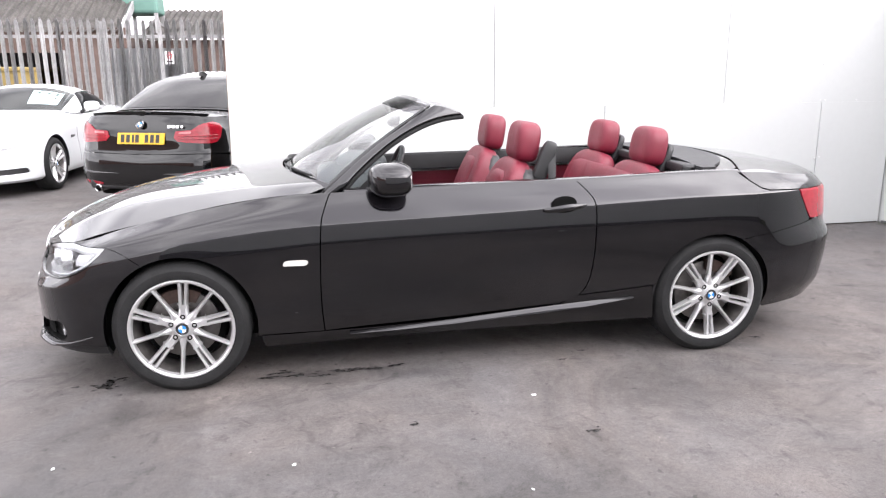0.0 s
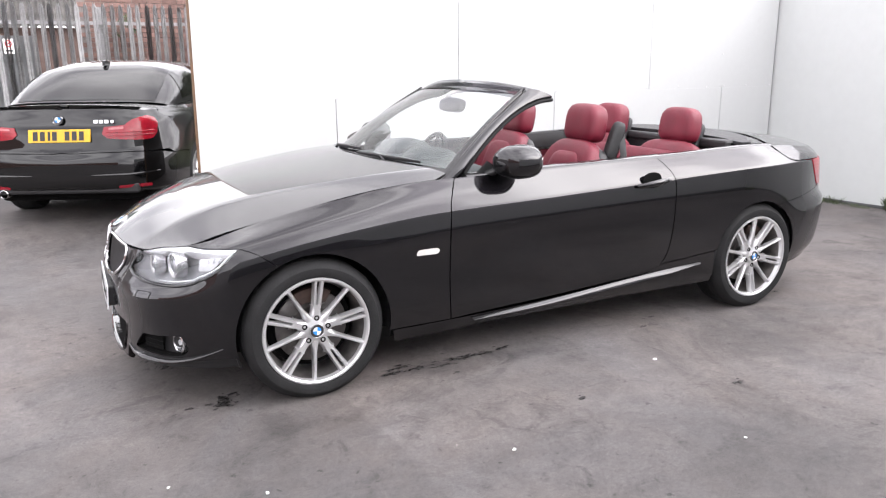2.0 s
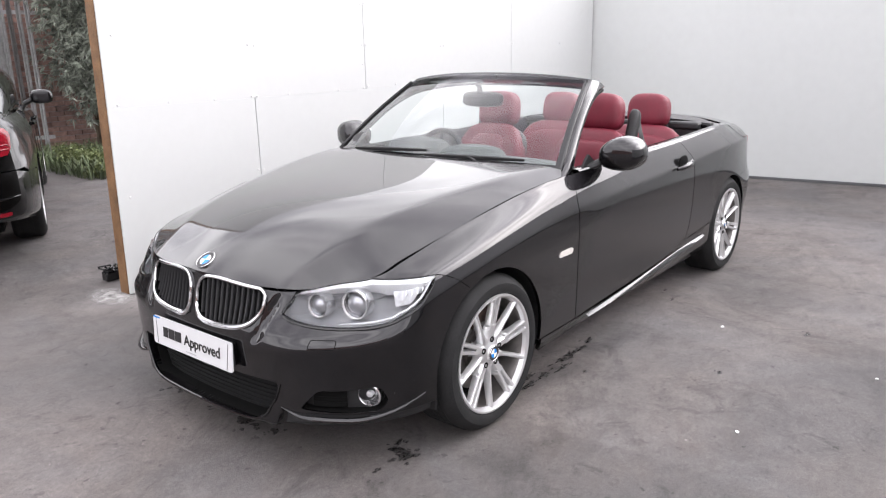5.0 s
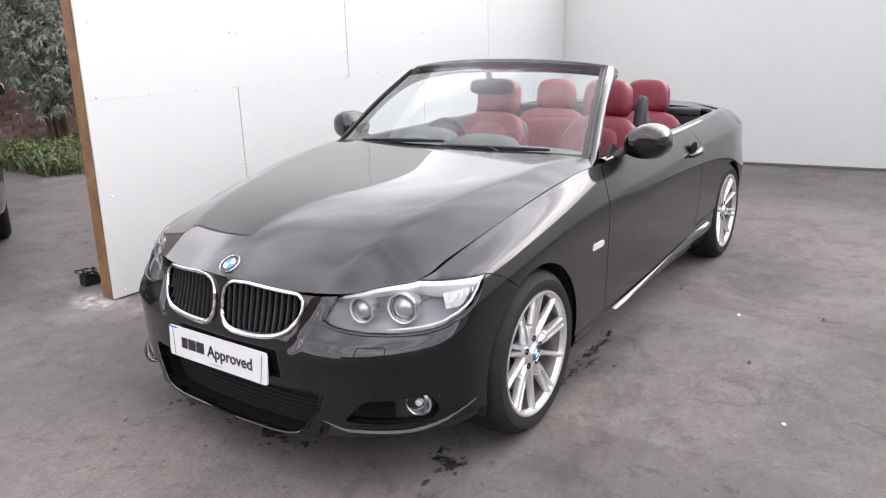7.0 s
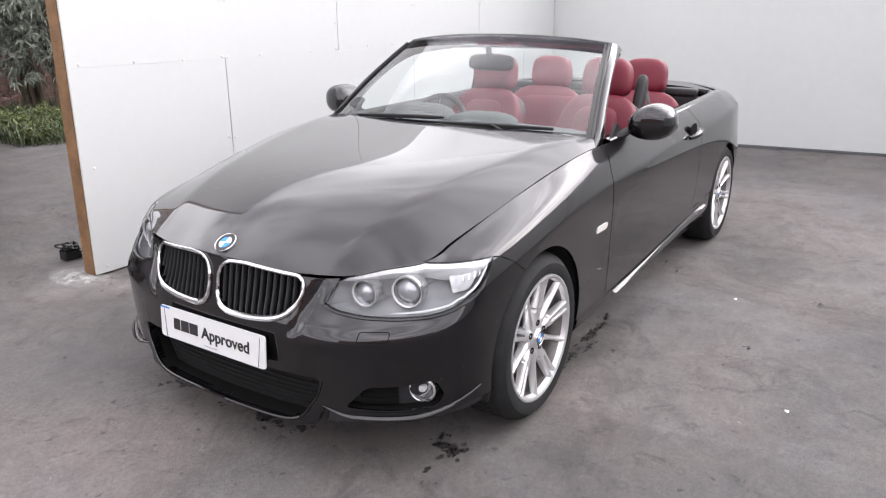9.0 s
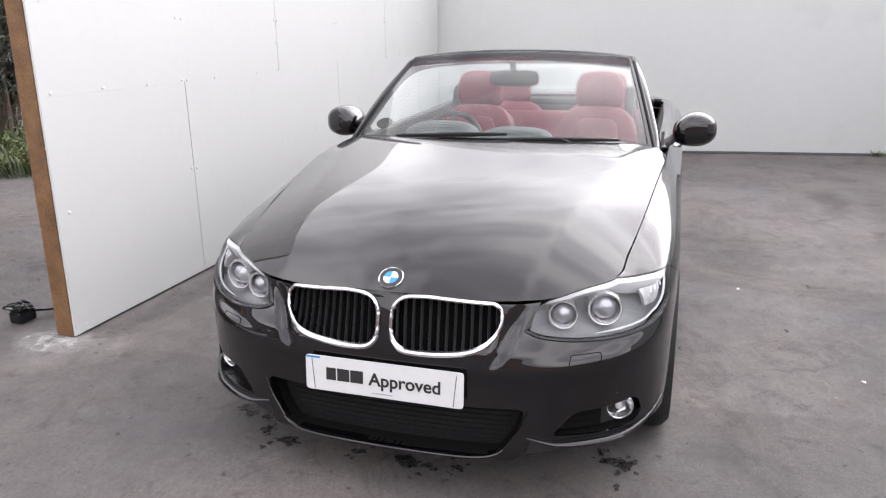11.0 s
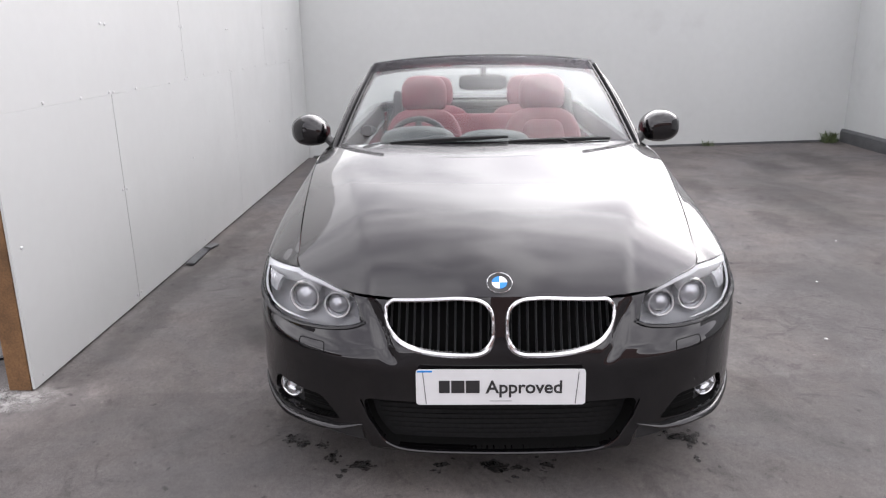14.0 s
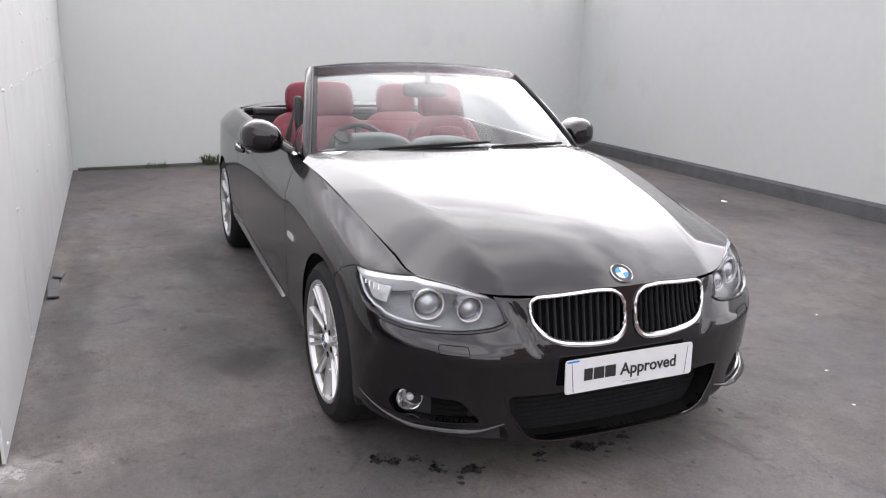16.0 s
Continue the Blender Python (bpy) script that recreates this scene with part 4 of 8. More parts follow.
def cap_surface(shell, zc, x_lo, x_hi, ridge=0.0):
    """The crowned skin between the two top edges of the shell: a height over (x, y)."""
    e = shell.P[:, -1]
    sel = (e[:, 0] > x_lo - 0.3) & (e[:, 0] < x_hi + 0.3)
    ex, ey, ez = e[sel, 0], e[sel, 1], e[sel, 2]
    o = np.argsort(ex)
    ex, ey, ez = ex[o], ey[o], ez[o]

    def z(x, y):
        ye, ze, c = np.interp(x, ex, ey), np.interp(x, ex, ez), zc(x)
        s = np.clip(np.abs(y) / np.maximum(ye, 1e-3), 0, 1.15)
        k = np.clip((s - 0.55) / 0.45, 0, 2)
        g = 0.38 * s * s + 0.62 * k * k
        rd = ridge * np.exp(-((s - 0.60) / 0.07) ** 2) * np.clip((x + 0.72) / 0.25, 0, 1)
        return c - (c - ze) * g + rd

    def surf(x, y):
        h = 0.006
        zz = z(x, y)
        dx, dy = (z(x + h, y) - z(x - h, y)) / (2 * h), (z(x, y + h) - z(x, y - h)) / (2 * h)
        N = np.stack([-dx, -dy, np.ones_like(zz)], 1)
        return np.stack([x, y, zz], 1), N / np.linalg.norm(N, axis=1)[:, None]
    return surf


def top_edge(u0, u1, n):
    u = np.linspace(u0, u1, n)
    P, N = body.at(u, np.full(n, float(body.top)))
    return P[:, :2]


HOOD_Z = pchip([-0.77, -0.72, -0.6, -0.4, -0.1, 0.2, 0.45, 0.72], [0.712, 0.752, 0.815, 0.876, 0.930, 0.973, 1.004, 1.040])


def hood_points():
    e = body.at(np.linspace(0.0, body.u_x(0.66), 46), np.full(46, float(body.top)))[0]
    pts = [tuple(q) for q in e] + [(q[0], -q[1], q[2]) for q in e[1:]]
    for x in np.linspace(-0.70, 0.62, 14):
        pts.append((x, 0.0, float(HOOD_Z(x))))
    return pts


def hood_crease(x, y):
    """The soft fold that runs from each pillar's foot to the grille: the skin falls off outside it."""
    d = np.abs(y) - (0.425 + 0.265 * np.clip((x + 0.66) / 1.25, 0, 1.2))
    s = 0.010
    return -0.20 * s * np.log1p(np.exp(np.clip(d / s, -40, 40)))


def bonnet_surface(pts):
    """A low-order crowned sheet through the given points, with the two folds on it."""
    p = np.asarray(pts, float)
    terms = [(i, 2 * j) for i in range(6) for j in range(4)]
    A = np.stack([p[:, 0] ** i * p[:, 1] ** j for i, j in terms], 1)
    gx, gy = (g.ravel() for g in np.meshgrid(np.linspace(-0.76, 0.66, 24), np.linspace(0, 0.8, 16)))

    def fall(n, k):
        return math.prod(range(n - k + 1, n + 1)) if n >= k else 0
    # the bend changes as slowly as it can
    smooth = [np.stack([fall(i, a) * fall(j, 3 - a) * gx ** max(i - a, 0) * gy ** max(j - 3 + a, 0) for i, j in terms], 1) for a in range(4)]
    M = np.vstack([A] + [6e-4 * q for q in smooth])
    want = np.concatenate([p[:, 2] - hood_crease(p[:, 0], p[:, 1]), np.zeros(4 * len(gx))])
    c = np.linalg.lstsq(M, want, rcond=None)[0]

    def z(x, y):
        return sum(k * x ** i * y ** j for k, (i, j) in zip(c, terms)) + hood_crease(x, y)

    def surf(x, y):
        h = 0.002
        dx, dy = (z(x + h, y) - z(x - h, y)) / (2 * h), (z(x, y + h) - z(x, y - h)) / (2 * h)
        N = np.stack([-dx, -dy, np.ones_like(dx)], 1)
        return np.stack([x, y, z(x, y)], 1), N / np.linalg.norm(N, axis=1)[:, None]
    return surf


hood_surf = bonnet_surface(hood_points())


def hood_rear(y):
    return 0.487 + 0.19 * (abs(y) / 0.71) ** 2.2


def build_hood():
    u_end = body.u_x(0.66)
    e = top_edge(0.0, u_end, 90)
    e = e[e[:, 0] < 0.655]
    right = [(x + 0.004 * (y < 0.4), y - 0.004 * (y >= 0.4)) for x, y in e]
    rear = [(hood_rear(y), y) for y in np.linspace(right[-1][1], -right[-1][1], 40)[1:-1]]
    poly = right + rear + [(x, -y) for x, y in right[::-1]][:-1]
    vs, fs = flat_fill(poly, [], 0.022, 0.022)
    return skin("bonnet", vs, fs, hood_surf, M_PAINT, convertible, "black bonnet with two soft ridges", 0.014)


bonnet = build_hood()

DOOR_FRONT = [(0.677, 0.264), (0.668, 0.40), (0.668, 0.57), (0.680, 0.79), (0.70, 0.87), (0.735, 0.955)]
DOOR_REAR = [(1.90, 0.330), (1.995, 0.366), (2.045, 0.43), (2.068, 0.53), (2.078, 0.66), (2.076, 0.84), (2.04, 0.91), (1.965, 0.985)]
HL_LOW = [(0.452, 0.606), (0.50, 0.588), (0.60, 0.576), (0.71, 0.574)]
HL_LOW2 = [(-0.52, 0.590), (-0.43, 0.628), (-0.36, 0.680), (-0.315, 0.727)]
HL_TOP2 = [(1.118, 0.682), (1.06, 0.716), (0.98, 0.766), (0.91, 0.807), (0.845, 0.838)]  # along the skin, level on it


def shift(pts, dx, dz=0.0):
    return [(x + dx, z + dz) for x, z in pts]


def flank(sgn, poly):
    return poly if sgn > 0 else mirrored(poly)


def clampw(poly):
    return [(a, min(max(b, 0.0), TOP)) for a, b in poly]


head_low = body.yz(curve(HL_LOW, 6)) + body.xz(curve(HL_LOW2, 6))
head_top = curve(HL_TOP2, 6)
u_in = body.u_y(0.51)
u_hc = head_top[-1][0]
head_poly = head_low + head_top[1:] + [(u, TOP - 0.001) for u in np.linspace(u_hc - 0.01, u_in + 0.02, 9)] + [(u_in - 0.03, TOP - 0.022)]
SEAM = [(-0.312, 0.727), (-0.24, 0.698), (-0.150, 0.634)]


def front_bumper():
    half = [(0.0, TOP)] + [(u, TOP) for u in np.linspace(0.05, u_in - 0.01, 10)]
    half += [(a - 0.004, b - 0.004) for a, b in head_low]
    half += [(a, b - 0.003) for a, b in body.xz(curve(SEAM, 5))[1:]]
    half += body.xz(arc(0, 0.318, R_F, 117, 191, 22))
    half += body.xz([(-0.42, 0.252)]) + body.yz([(0.79, 0.246), (0.70, 0.238), (0.58, 0.240), (0.49, 0.258), (0.462, 0.262), (0.440, 0.225)])
    half += [(body.u_y(0.405), 0.0)] + [(u, 0.0) for u in np.linspace(body.u_y(0.38), 0.0, 20)]
    poly = half + [(-a, b) for a, b in half[::-1]][1:-1]
    kid = [body.yz(rounded([(0.022, 0.700), (0.20, 0.701), (0.374, 0.688), (0.374, 0.61), (0.31, 0.545), (0.17, 0.526), (0.022, 0.530)], 0.072, 8))]
    kid.append(mirrored(kid[0]))
    fog = [body.yz(rounded([(0.53, 0.268), (0.60, 0.345), (0.78, 0.362), (0.80, 0.30), (0.775, 0.262)], 0.02))]
    fog.append(mirrored(fog[0]))
    low = body.yz(rounded([(-0.452, 0.360), (0.452, 0.360), (0.425, 0.265), (0.365, 0.192), (-0.365, 0.192), (-0.425, 0.265)], 0.03))
    ob = body.panel("front_bumper", clampw(poly), M_PAINT, convertible, "black sports front bumper", kid + fog + [low], (0.013, 0.012), 0.03)
    return ob, kid, fog, low


def rounded(poly, r, n=4):
    """Rounds the corners of a polygon."""
    out = []
    k = len(poly)
    for i in range(k):
        a, b, c = (np.asarray(poly[(i + j) % k], float) for j in (-1, 0, 1))
        la, lc = np.linalg.norm(a - b), np.linalg.norm(c - b)
        p, q = b + (a - b) * min(r / la, 0.45), b + (c - b) * min(r / lc, 0.45)
        for j in range(n + 1):
            t = j / n
            out.append(tuple((1 - t) ** 2 * p + 2 * t * (1 - t) * b + t * t * q))
    return out


bumper, KIDNEYS, FOGS, INTAKE = front_bumper()


def offset_panel(name, poly, depth, mat, parent, label="", step=(0.03, 0.012), lip=0.0):
    return body.panel(name, poly, mat, parent, label, (), step, lip, -depth)


def grille_things():
    for kid in KIDNEYS:
        kd = dense(kid, 0.02)
        P, N = body.flat(np.array([a for a, b in kd]), np.array([b for a, b in kd]))
        k_ob = part("kidney_grille", tube(P + N * 0.004, [0.0066 + 0.0042 * min(1.0, max(0.0, (0.60 - p[2]) / 0.06)) for p in P], 8, True, 1.0), M_CHROME, convertible, "chrome kidney-shaped grille frame", True)
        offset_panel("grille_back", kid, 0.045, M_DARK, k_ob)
        us = [a for a, b in kid]
        lo, hi = min(us), max(us)
        for i in range(13):
            a = lo + (hi - lo) * (i + 0.5) / 13
            ws = []
            for (a0, b0), (a1, b1) in zip(kid, kid[1:] + kid[:1]):
                if (a0 - a) * (a1 - a) < 0:
                    ws.append(b0 + (b1 - b0) * (a - a0) / (a1 - a0))
            if len(ws) < 2:
                continue
            q = np.linspace(min(ws), max(ws), 7)
            P, N = body.flat(np.full(7, a), q)
            part("grille_slat", tube(P - N * 0.018, 0.011, 6, False, 0.34, None, (0, 1, 0)), M_SLAT, k_ob, "", True)
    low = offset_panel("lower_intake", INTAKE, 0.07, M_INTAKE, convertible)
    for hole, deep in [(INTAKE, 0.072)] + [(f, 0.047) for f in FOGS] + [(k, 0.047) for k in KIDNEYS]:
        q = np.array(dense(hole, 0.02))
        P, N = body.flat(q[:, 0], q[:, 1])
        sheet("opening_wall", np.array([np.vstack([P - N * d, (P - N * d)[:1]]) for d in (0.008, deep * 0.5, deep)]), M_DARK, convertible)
    for z in np.linspace(0.215, 0.335, 8):
        y1 = min(0.345 + (z - 0.2) * 0.8, 0.41)
        yy = np.linspace(-y1, y1, 25)
        uv = np.array(body.yz([(y, z) for y in yy]))
        P, N = body.flat(uv[:, 0], uv[:, 1])
        part("intake_bar", tube(P - N * 0.064, 0.0035, 5), M_INTAKE, low, "", True)
    for s, fog in zip((1, -1), FOGS):
        rec = offset_panel("fog_recess", fog, 0.045, M_PLASTIC, convertible)
        for z in (0.283, 0.303, 0.323, 0.338):
            uv = np.array(body.yz([(s * y, z) for y in np.linspace(0.575, 0.69, 8)]))
            P, N = body.flat(uv[:, 0], uv[:, 1])
            part("recess_fin", tube(P - N * 0.026, 0.004, 5, False, 2.5), M_DARK, rec, "", True)
        uv = np.array(body.yz([(s * 0.742, 0.315)]))
        P, N = body.flat(uv[:, 0], uv[:, 1])
        d = (Vector(N[0]) + Vector((-1.2, 0, 0))).normalized()
        m = Matrix.Translation(Vector(P[0]) - d * 0.034) @ d.to_track_quat("Z", "Y").to_matrix().to_4x4()
        fl = part("fog_lamp", lathe([(0.0001, -0.028), (0.02, -0.022), (0.036, -0.003), (0.041, 0.003), (0.047, 0.0), (0.048, -0.03)], 28, m), M_LAMPCUP, convertible, "round clear fog lamp", True)
        part("fog_lens", lathe([(0.0001, 0.008), (0.02, 0.006), (0.038, 0.001)], 24, m), M_LENS, fl, "", True)
        part("fog_bulb", lathe([(0.0001, -0.002), (0.012, -0.005), (0.014, -0.026)], 12, m), M_BROW, fl, "", True)
        # corner wing below the fog lamp
        ys = np.linspace(0.455, 0.865, 22)
        prof = [(0.0, -0.010), (0.026, -0.006), (0.029, 0.0), (0.004, 0.016)]
        v, f = [], []
        for i, y in enumerate(ys):
            t = i / 21
            zb = 0.240 + 0.022 * max(0, 1 - t / 0.2) + 0.05 * (max(0, t - 0.62) / 0.38) ** 2
            if y < 0.80:
                u, w0 = body.yz([(y, zb)])[0]
            else:
                u, w0 = body.u_y(0.80) + (y - 0.80) * 2.2, body.w(body.u_y(0.80), zb)
            P, N = body.flat(np.array([u]), np.array([w0]))
            sc = min(1.0, 0.15 + 2.6 * min(t, 1.02 - t))
            n_h = np.array([N[0][0], N[0][1], 0.0])
            n_h /= np.linalg.norm(n_h)
            for o, z in prof:
                q = P[0] + n_h * (o * sc - 0.002) + np.array([0, 0, z * sc])
                v.append((q[0], q[1] * s, q[2]))
        for i in range(21):
            for j in range(4):
                f.append((i * 4 + j, i * 4 + (j + 1) % 4, i * 4 + 4 + (j + 1) % 4, i * 4 + 4 + j))
        put("bumper_wing", v, f if s > 0 else [q[::-1] for q in f], M_PAINT, convertible, "", True)
    edge = [(0.458, 0.352), (0.437, 0.297), (0.411, 0.258), (0.381, 0.216), (0.335, 0.193), (0.26, 0.184), (0.13, 0.182)]
    q = np.array(body.yz(curve(edge + [(0.0, 0.182)] + [(-y, z) for y, z in edge[::-1]], 5)))
    P, N = body.flat(q[:, 0], q[:, 1])
    k = len(P) - 1
    part("front_lip", tube(P + N * 0.003, [0.0065 * min(1.0, 0.25 + 2.6 * min(i, k - i) / k) for i in range(k + 1)], 8), M_PAINT, convertible, "", True)


grille_things()


def bumper_undersides():
    """The dark plastic between the corner wings and the wheel arches."""
    for s in (1, -1):
        q = body.yz([(0.47, 0.262), (0.58, 0.250), (0.70, 0.248), (0.79, 0.256)]) + body.xz([(-0.44, 0.262), (-0.352, 0.262)])
        q += [(q[-1][0] + 0.015, 0.002)] + [(u, 0.002) for u in np.linspace(q[-1][0], body.u_y(0.44), 16)]
        body.panel("bumper_underside", flank(s, clampw(q)), M_PLASTIC, convertible, "", (), (0.03, 0.012), 0.0, -0.022)


bumper_undersides()


def flank_panels(s):
    poly = body.xz(arc(0, 0.318, R_F, 116, -8.9, 30))
    poly += body.xz(shift(curve(DOOR_FRONT, 5), -GAP))
    u_top = body.u_x(0.735) - GAP
    poly = poly[:-1] + [(u_top, TOP)] + [(u, TOP) for u in np.linspace(u_top - 0.03, u_hc + 0.006, 40)]
    poly += [(a, b + 0.003) for a, b in head_top[::-1]] + [(a, b + 0.003) for a, b in body.xz(curve(SEAM, 5))[1:-1]]
    body.panel("front_wing", flank(s, clampw(poly)), M_PAINT, convertible, "", (), (0.03, 0.012), 0.014)
    # arch return and liner
    for c, r, a0, a1, x_w in ((0.0, R_F, 200, -10, 0.65), (2.76, R_R, 197, -14, 0.62)):
        q = np.array(body.xz(arc(c, 0.318, r, a0, a1, 40)))
        P, _ = body.flat(q[:, 0] * s, q[:, 1])
        rows = []
        for k, (dy, dr) in enumerate(((0, 0), (-0.006, 0.006), (-0.03, 0.008), (-0.06, 0.012), (-0.30, 0.02))):
            row = []
            for p, (cx, cz) in zip(P, arc(c, 0.318, r + dr, a0, a1, 40)):
                row.append((cx, p[1] + s * dy, cz))
            rows.append(row)
        sheet("arch_liner", rows, M_PLASTIC, convertible)
    fr, rr = curve(DOOR_FRONT, 5), curve(DOOR_REAR, 6)
    poly = body.xz(shift(fr, GAP))[::-1]
    poly = [(body.u_x(0.735) + GAP, TOP)] + poly[1:] + body.xz(shift(rr, -GAP))
    poly = poly[:-1] + [(body.u_x(1.965), TOP)] + [(u, TOP) for u in np.linspace(body.u_x(1.93), body.u_x(0.80), 30)]
    door = body.panel("door", flank(s, clampw(poly)), M_PAINT, convertible, "black car door", (), (0.035, 0.012), 0.014)
    handle(door, s)
    # rear quarter
    rear = [(2.92, 0.627), (3.10, 0.652), (3.30, 0.682), (3.38, 0.694)]
    lampf = [(3.385, 0.706), (3.345, 0.765), (3.295, 0.845), (3.285, 0.870)]
    lid = [(3.20, 0.873), (3.07, 0.878), (3.02, 0.892), (2.97, 0.925), (2.93, 0.958)]
    poly = body.xz(shift(rr, GAP)) [:-1] + [(body.u_x(1.965) + 2 * GAP, TOP)]
    poly += [(u, TOP) for u in np.linspace(body.u_x(2.0), body.u_x(2.91), 24)]
    poly += body.xz(lid[::-1]) + body.xz(lampf[::-1]) + body.xz(rear[::-1])
    poly += body.xz(arc(2.76, 0.318, R_R, 62, 166, 24)) + body.xz([(2.40, 0.402), (2.2, 0.383), (1.96, 0.366), (1.93, 0.34)])
    body.panel("rear_wing", flank(s, clampw(poly)), M_PAINT, convertible, "", (), (0.035, 0.012), 0.014)
    # flap of the fuel filler on the car's other side is not seen; the boot lid's flank is
    poly = body.xz(shift(lid, 0.004, 0.006)) [:-1] + [(body.u_x(2.934), TOP)] + [(u, TOP) for u in np.linspace(body.u_x(2.96), body.u_y(0.615, True), 18)] + body.yz([(0.615, 0.872)], True) + body.xz([(3.45, 0.873), (3.30, 0.876)])
    body.panel("boot_lid_flank", flank(s, clampw(poly)), M_PAINT, convertible, "", (), (0.03, 0.012), 0.012)
    # tail lamp
    lamp = body.xz(shift(lampf, 0.004)) + body.xz([(3.44, 0.868)]) + body.yz([(0.615, 0.867), (0.45, 0.858), (0.45, 0.76), (0.60, 0.706)], True) + body.xz([(3.43, 0.703)])
    body.panel("tail_lamp", flank(s, clampw(lamp)), M_LAMPRED, convertible, "glossy red wrap-around tail lamp", (), (0.03, 0.012), 0.02, 0.004)
    ind = body.xz(rounded([(0.487, 0.607), (0.60, 0.605), (0.614, 0.622), (0.60, 0.634), (0.50, 0.632)], 0.012))
    body.panel("side_indicator", flank(s, ind), M_AMBERCLEAR, convertible, "small clear side indicator", (), (0.02, 0.008), 0.004, 0.005)
    # sill
    poly = [(body.u_x(0.37), 0.002), (body.u_x(0.355), body.w(1.5, 0.256))]
    zs = [(0.37, 0.256), (0.66, 0.258), (0.92, 0.262), (1.5, 0.288), (1.90, 0.322), (1.93, 0.338), (1.96, 0.360), (2.2, 0.377), (2.405, 0.396)]
    up = body.xz(zs)
    poly = [(body.u_x(0.385), 0.002)] + up + [(body.u_x(2.44), 0.002)] + [(u, 0.002) for u in np.linspace(body.u_x(2.40), body.u_x(0.45), 20)]
    body.panel("sill", flank(s, clampw(poly)), M_PAINT, convertible, "", (), (0.04, 0.012), 0.02)
    zs = [(0.80, 0.243), (1.2, 0.253), (1.9, 0.288), (2.30, 0.338)]
    zt = [(0.80, 0.245), (1.2, 0.268), (1.9, 0.320), (2.30, 0.343)]
    rows = []
    for k, (lift, t) in enumerate(((0.0, 0.0), (0.014, 0.12), (0.018, 0.25), (0.009, 0.8), (0.0, 1.0))):
        lo, hi = np.array(body.xz(curve(zs, 10))), np.array(body.xz(curve(zt, 10)))
        q = lo * (1 - t) + hi * t
        P, N = body.flat(q[:, 0] * s, q[:, 1])
        rows.append(P + N * lift)
    sheet("sill_moulding", rows, M_PAINT, convertible)


def handle(door, s):
    """A pull handle over a black pad that stands in for the shaded recess."""
    q = np.array(body.xz([(1.905, 0.842)]))
    P, N = body.flat(q[:, 0] * s, q[:, 1])
    p = Vector(P[0])
    part("handle_cup", pillow((0.135, 0.012, 0.088), Matrix.Translation(p + Vector((0.0, s * 0.003, 0.010))), 2.3), M_DARK, door, "", True)
    pts = []
    for i in range(13):
        t = i / 12
        pts.append((p.x - 0.105 + 0.215 * t, p.y + s * (0.012 + 0.028 * math.sin(math.pi * t) ** 0.7), p.z - 0.014 + 0.020 * t + 0.004 * math.sin(math.pi * t)))
    rr = [0.008 + 0.008 * math.sin(math.pi * min(1, max(0, i / 12 * 0.9 + 0.06))) for i in range(13)]
    part("door_handle", tube(pts, rr, 10, False, 1.15), M_PAINT, door, "black pull handle", True)


for side in (1, -1):
    flank_panels(side)


def rear_end():
    half = body.xz([(2.92, 0.624), (3.10, 0.649), (3.30, 0.679), (3.42, 0.697)]) + body.yz([(0.64, 0.70), (0.3, 0.70), (0.0, 0.70)], True)
    arch = body.xz(arc(2.76, 0.318, R_R, -14, 61, 20))
    bot = [(u, 0.0) for u in np.linspace(body.length, arch[0][0] + 0.02, 30)]
    for s in (1, -1):
        body.panel("rear_bumper", flank(s, clampw(half + bot + arch)), M_PAINT, convertible, "", (), (0.035, 0.012), 0.02)
        mid = body.yz([(0.445, 0.704), (0.445, 0.79), (0.445, 0.864), (0.608, 0.872)], True) + [(body.u_y(0.608, True), TOP), (body.length, TOP), (body.length, body.w(body.length, 0.706))]
        body.panel("rear_panel", flank(s, clampw(mid)), M_PAINT, convertible, "", (), (0.035, 0.012), 0.012)


rear_end()

DECK_Z = pchip([1.9, 2.2, 2.6, 3.0, 3.4, 3.68], [0.97, 0.99, 1.020, 1.026, 0.994, 0.930])
deck_surf = cap_surface(body, DECK_Z, 2.0, 3.7)


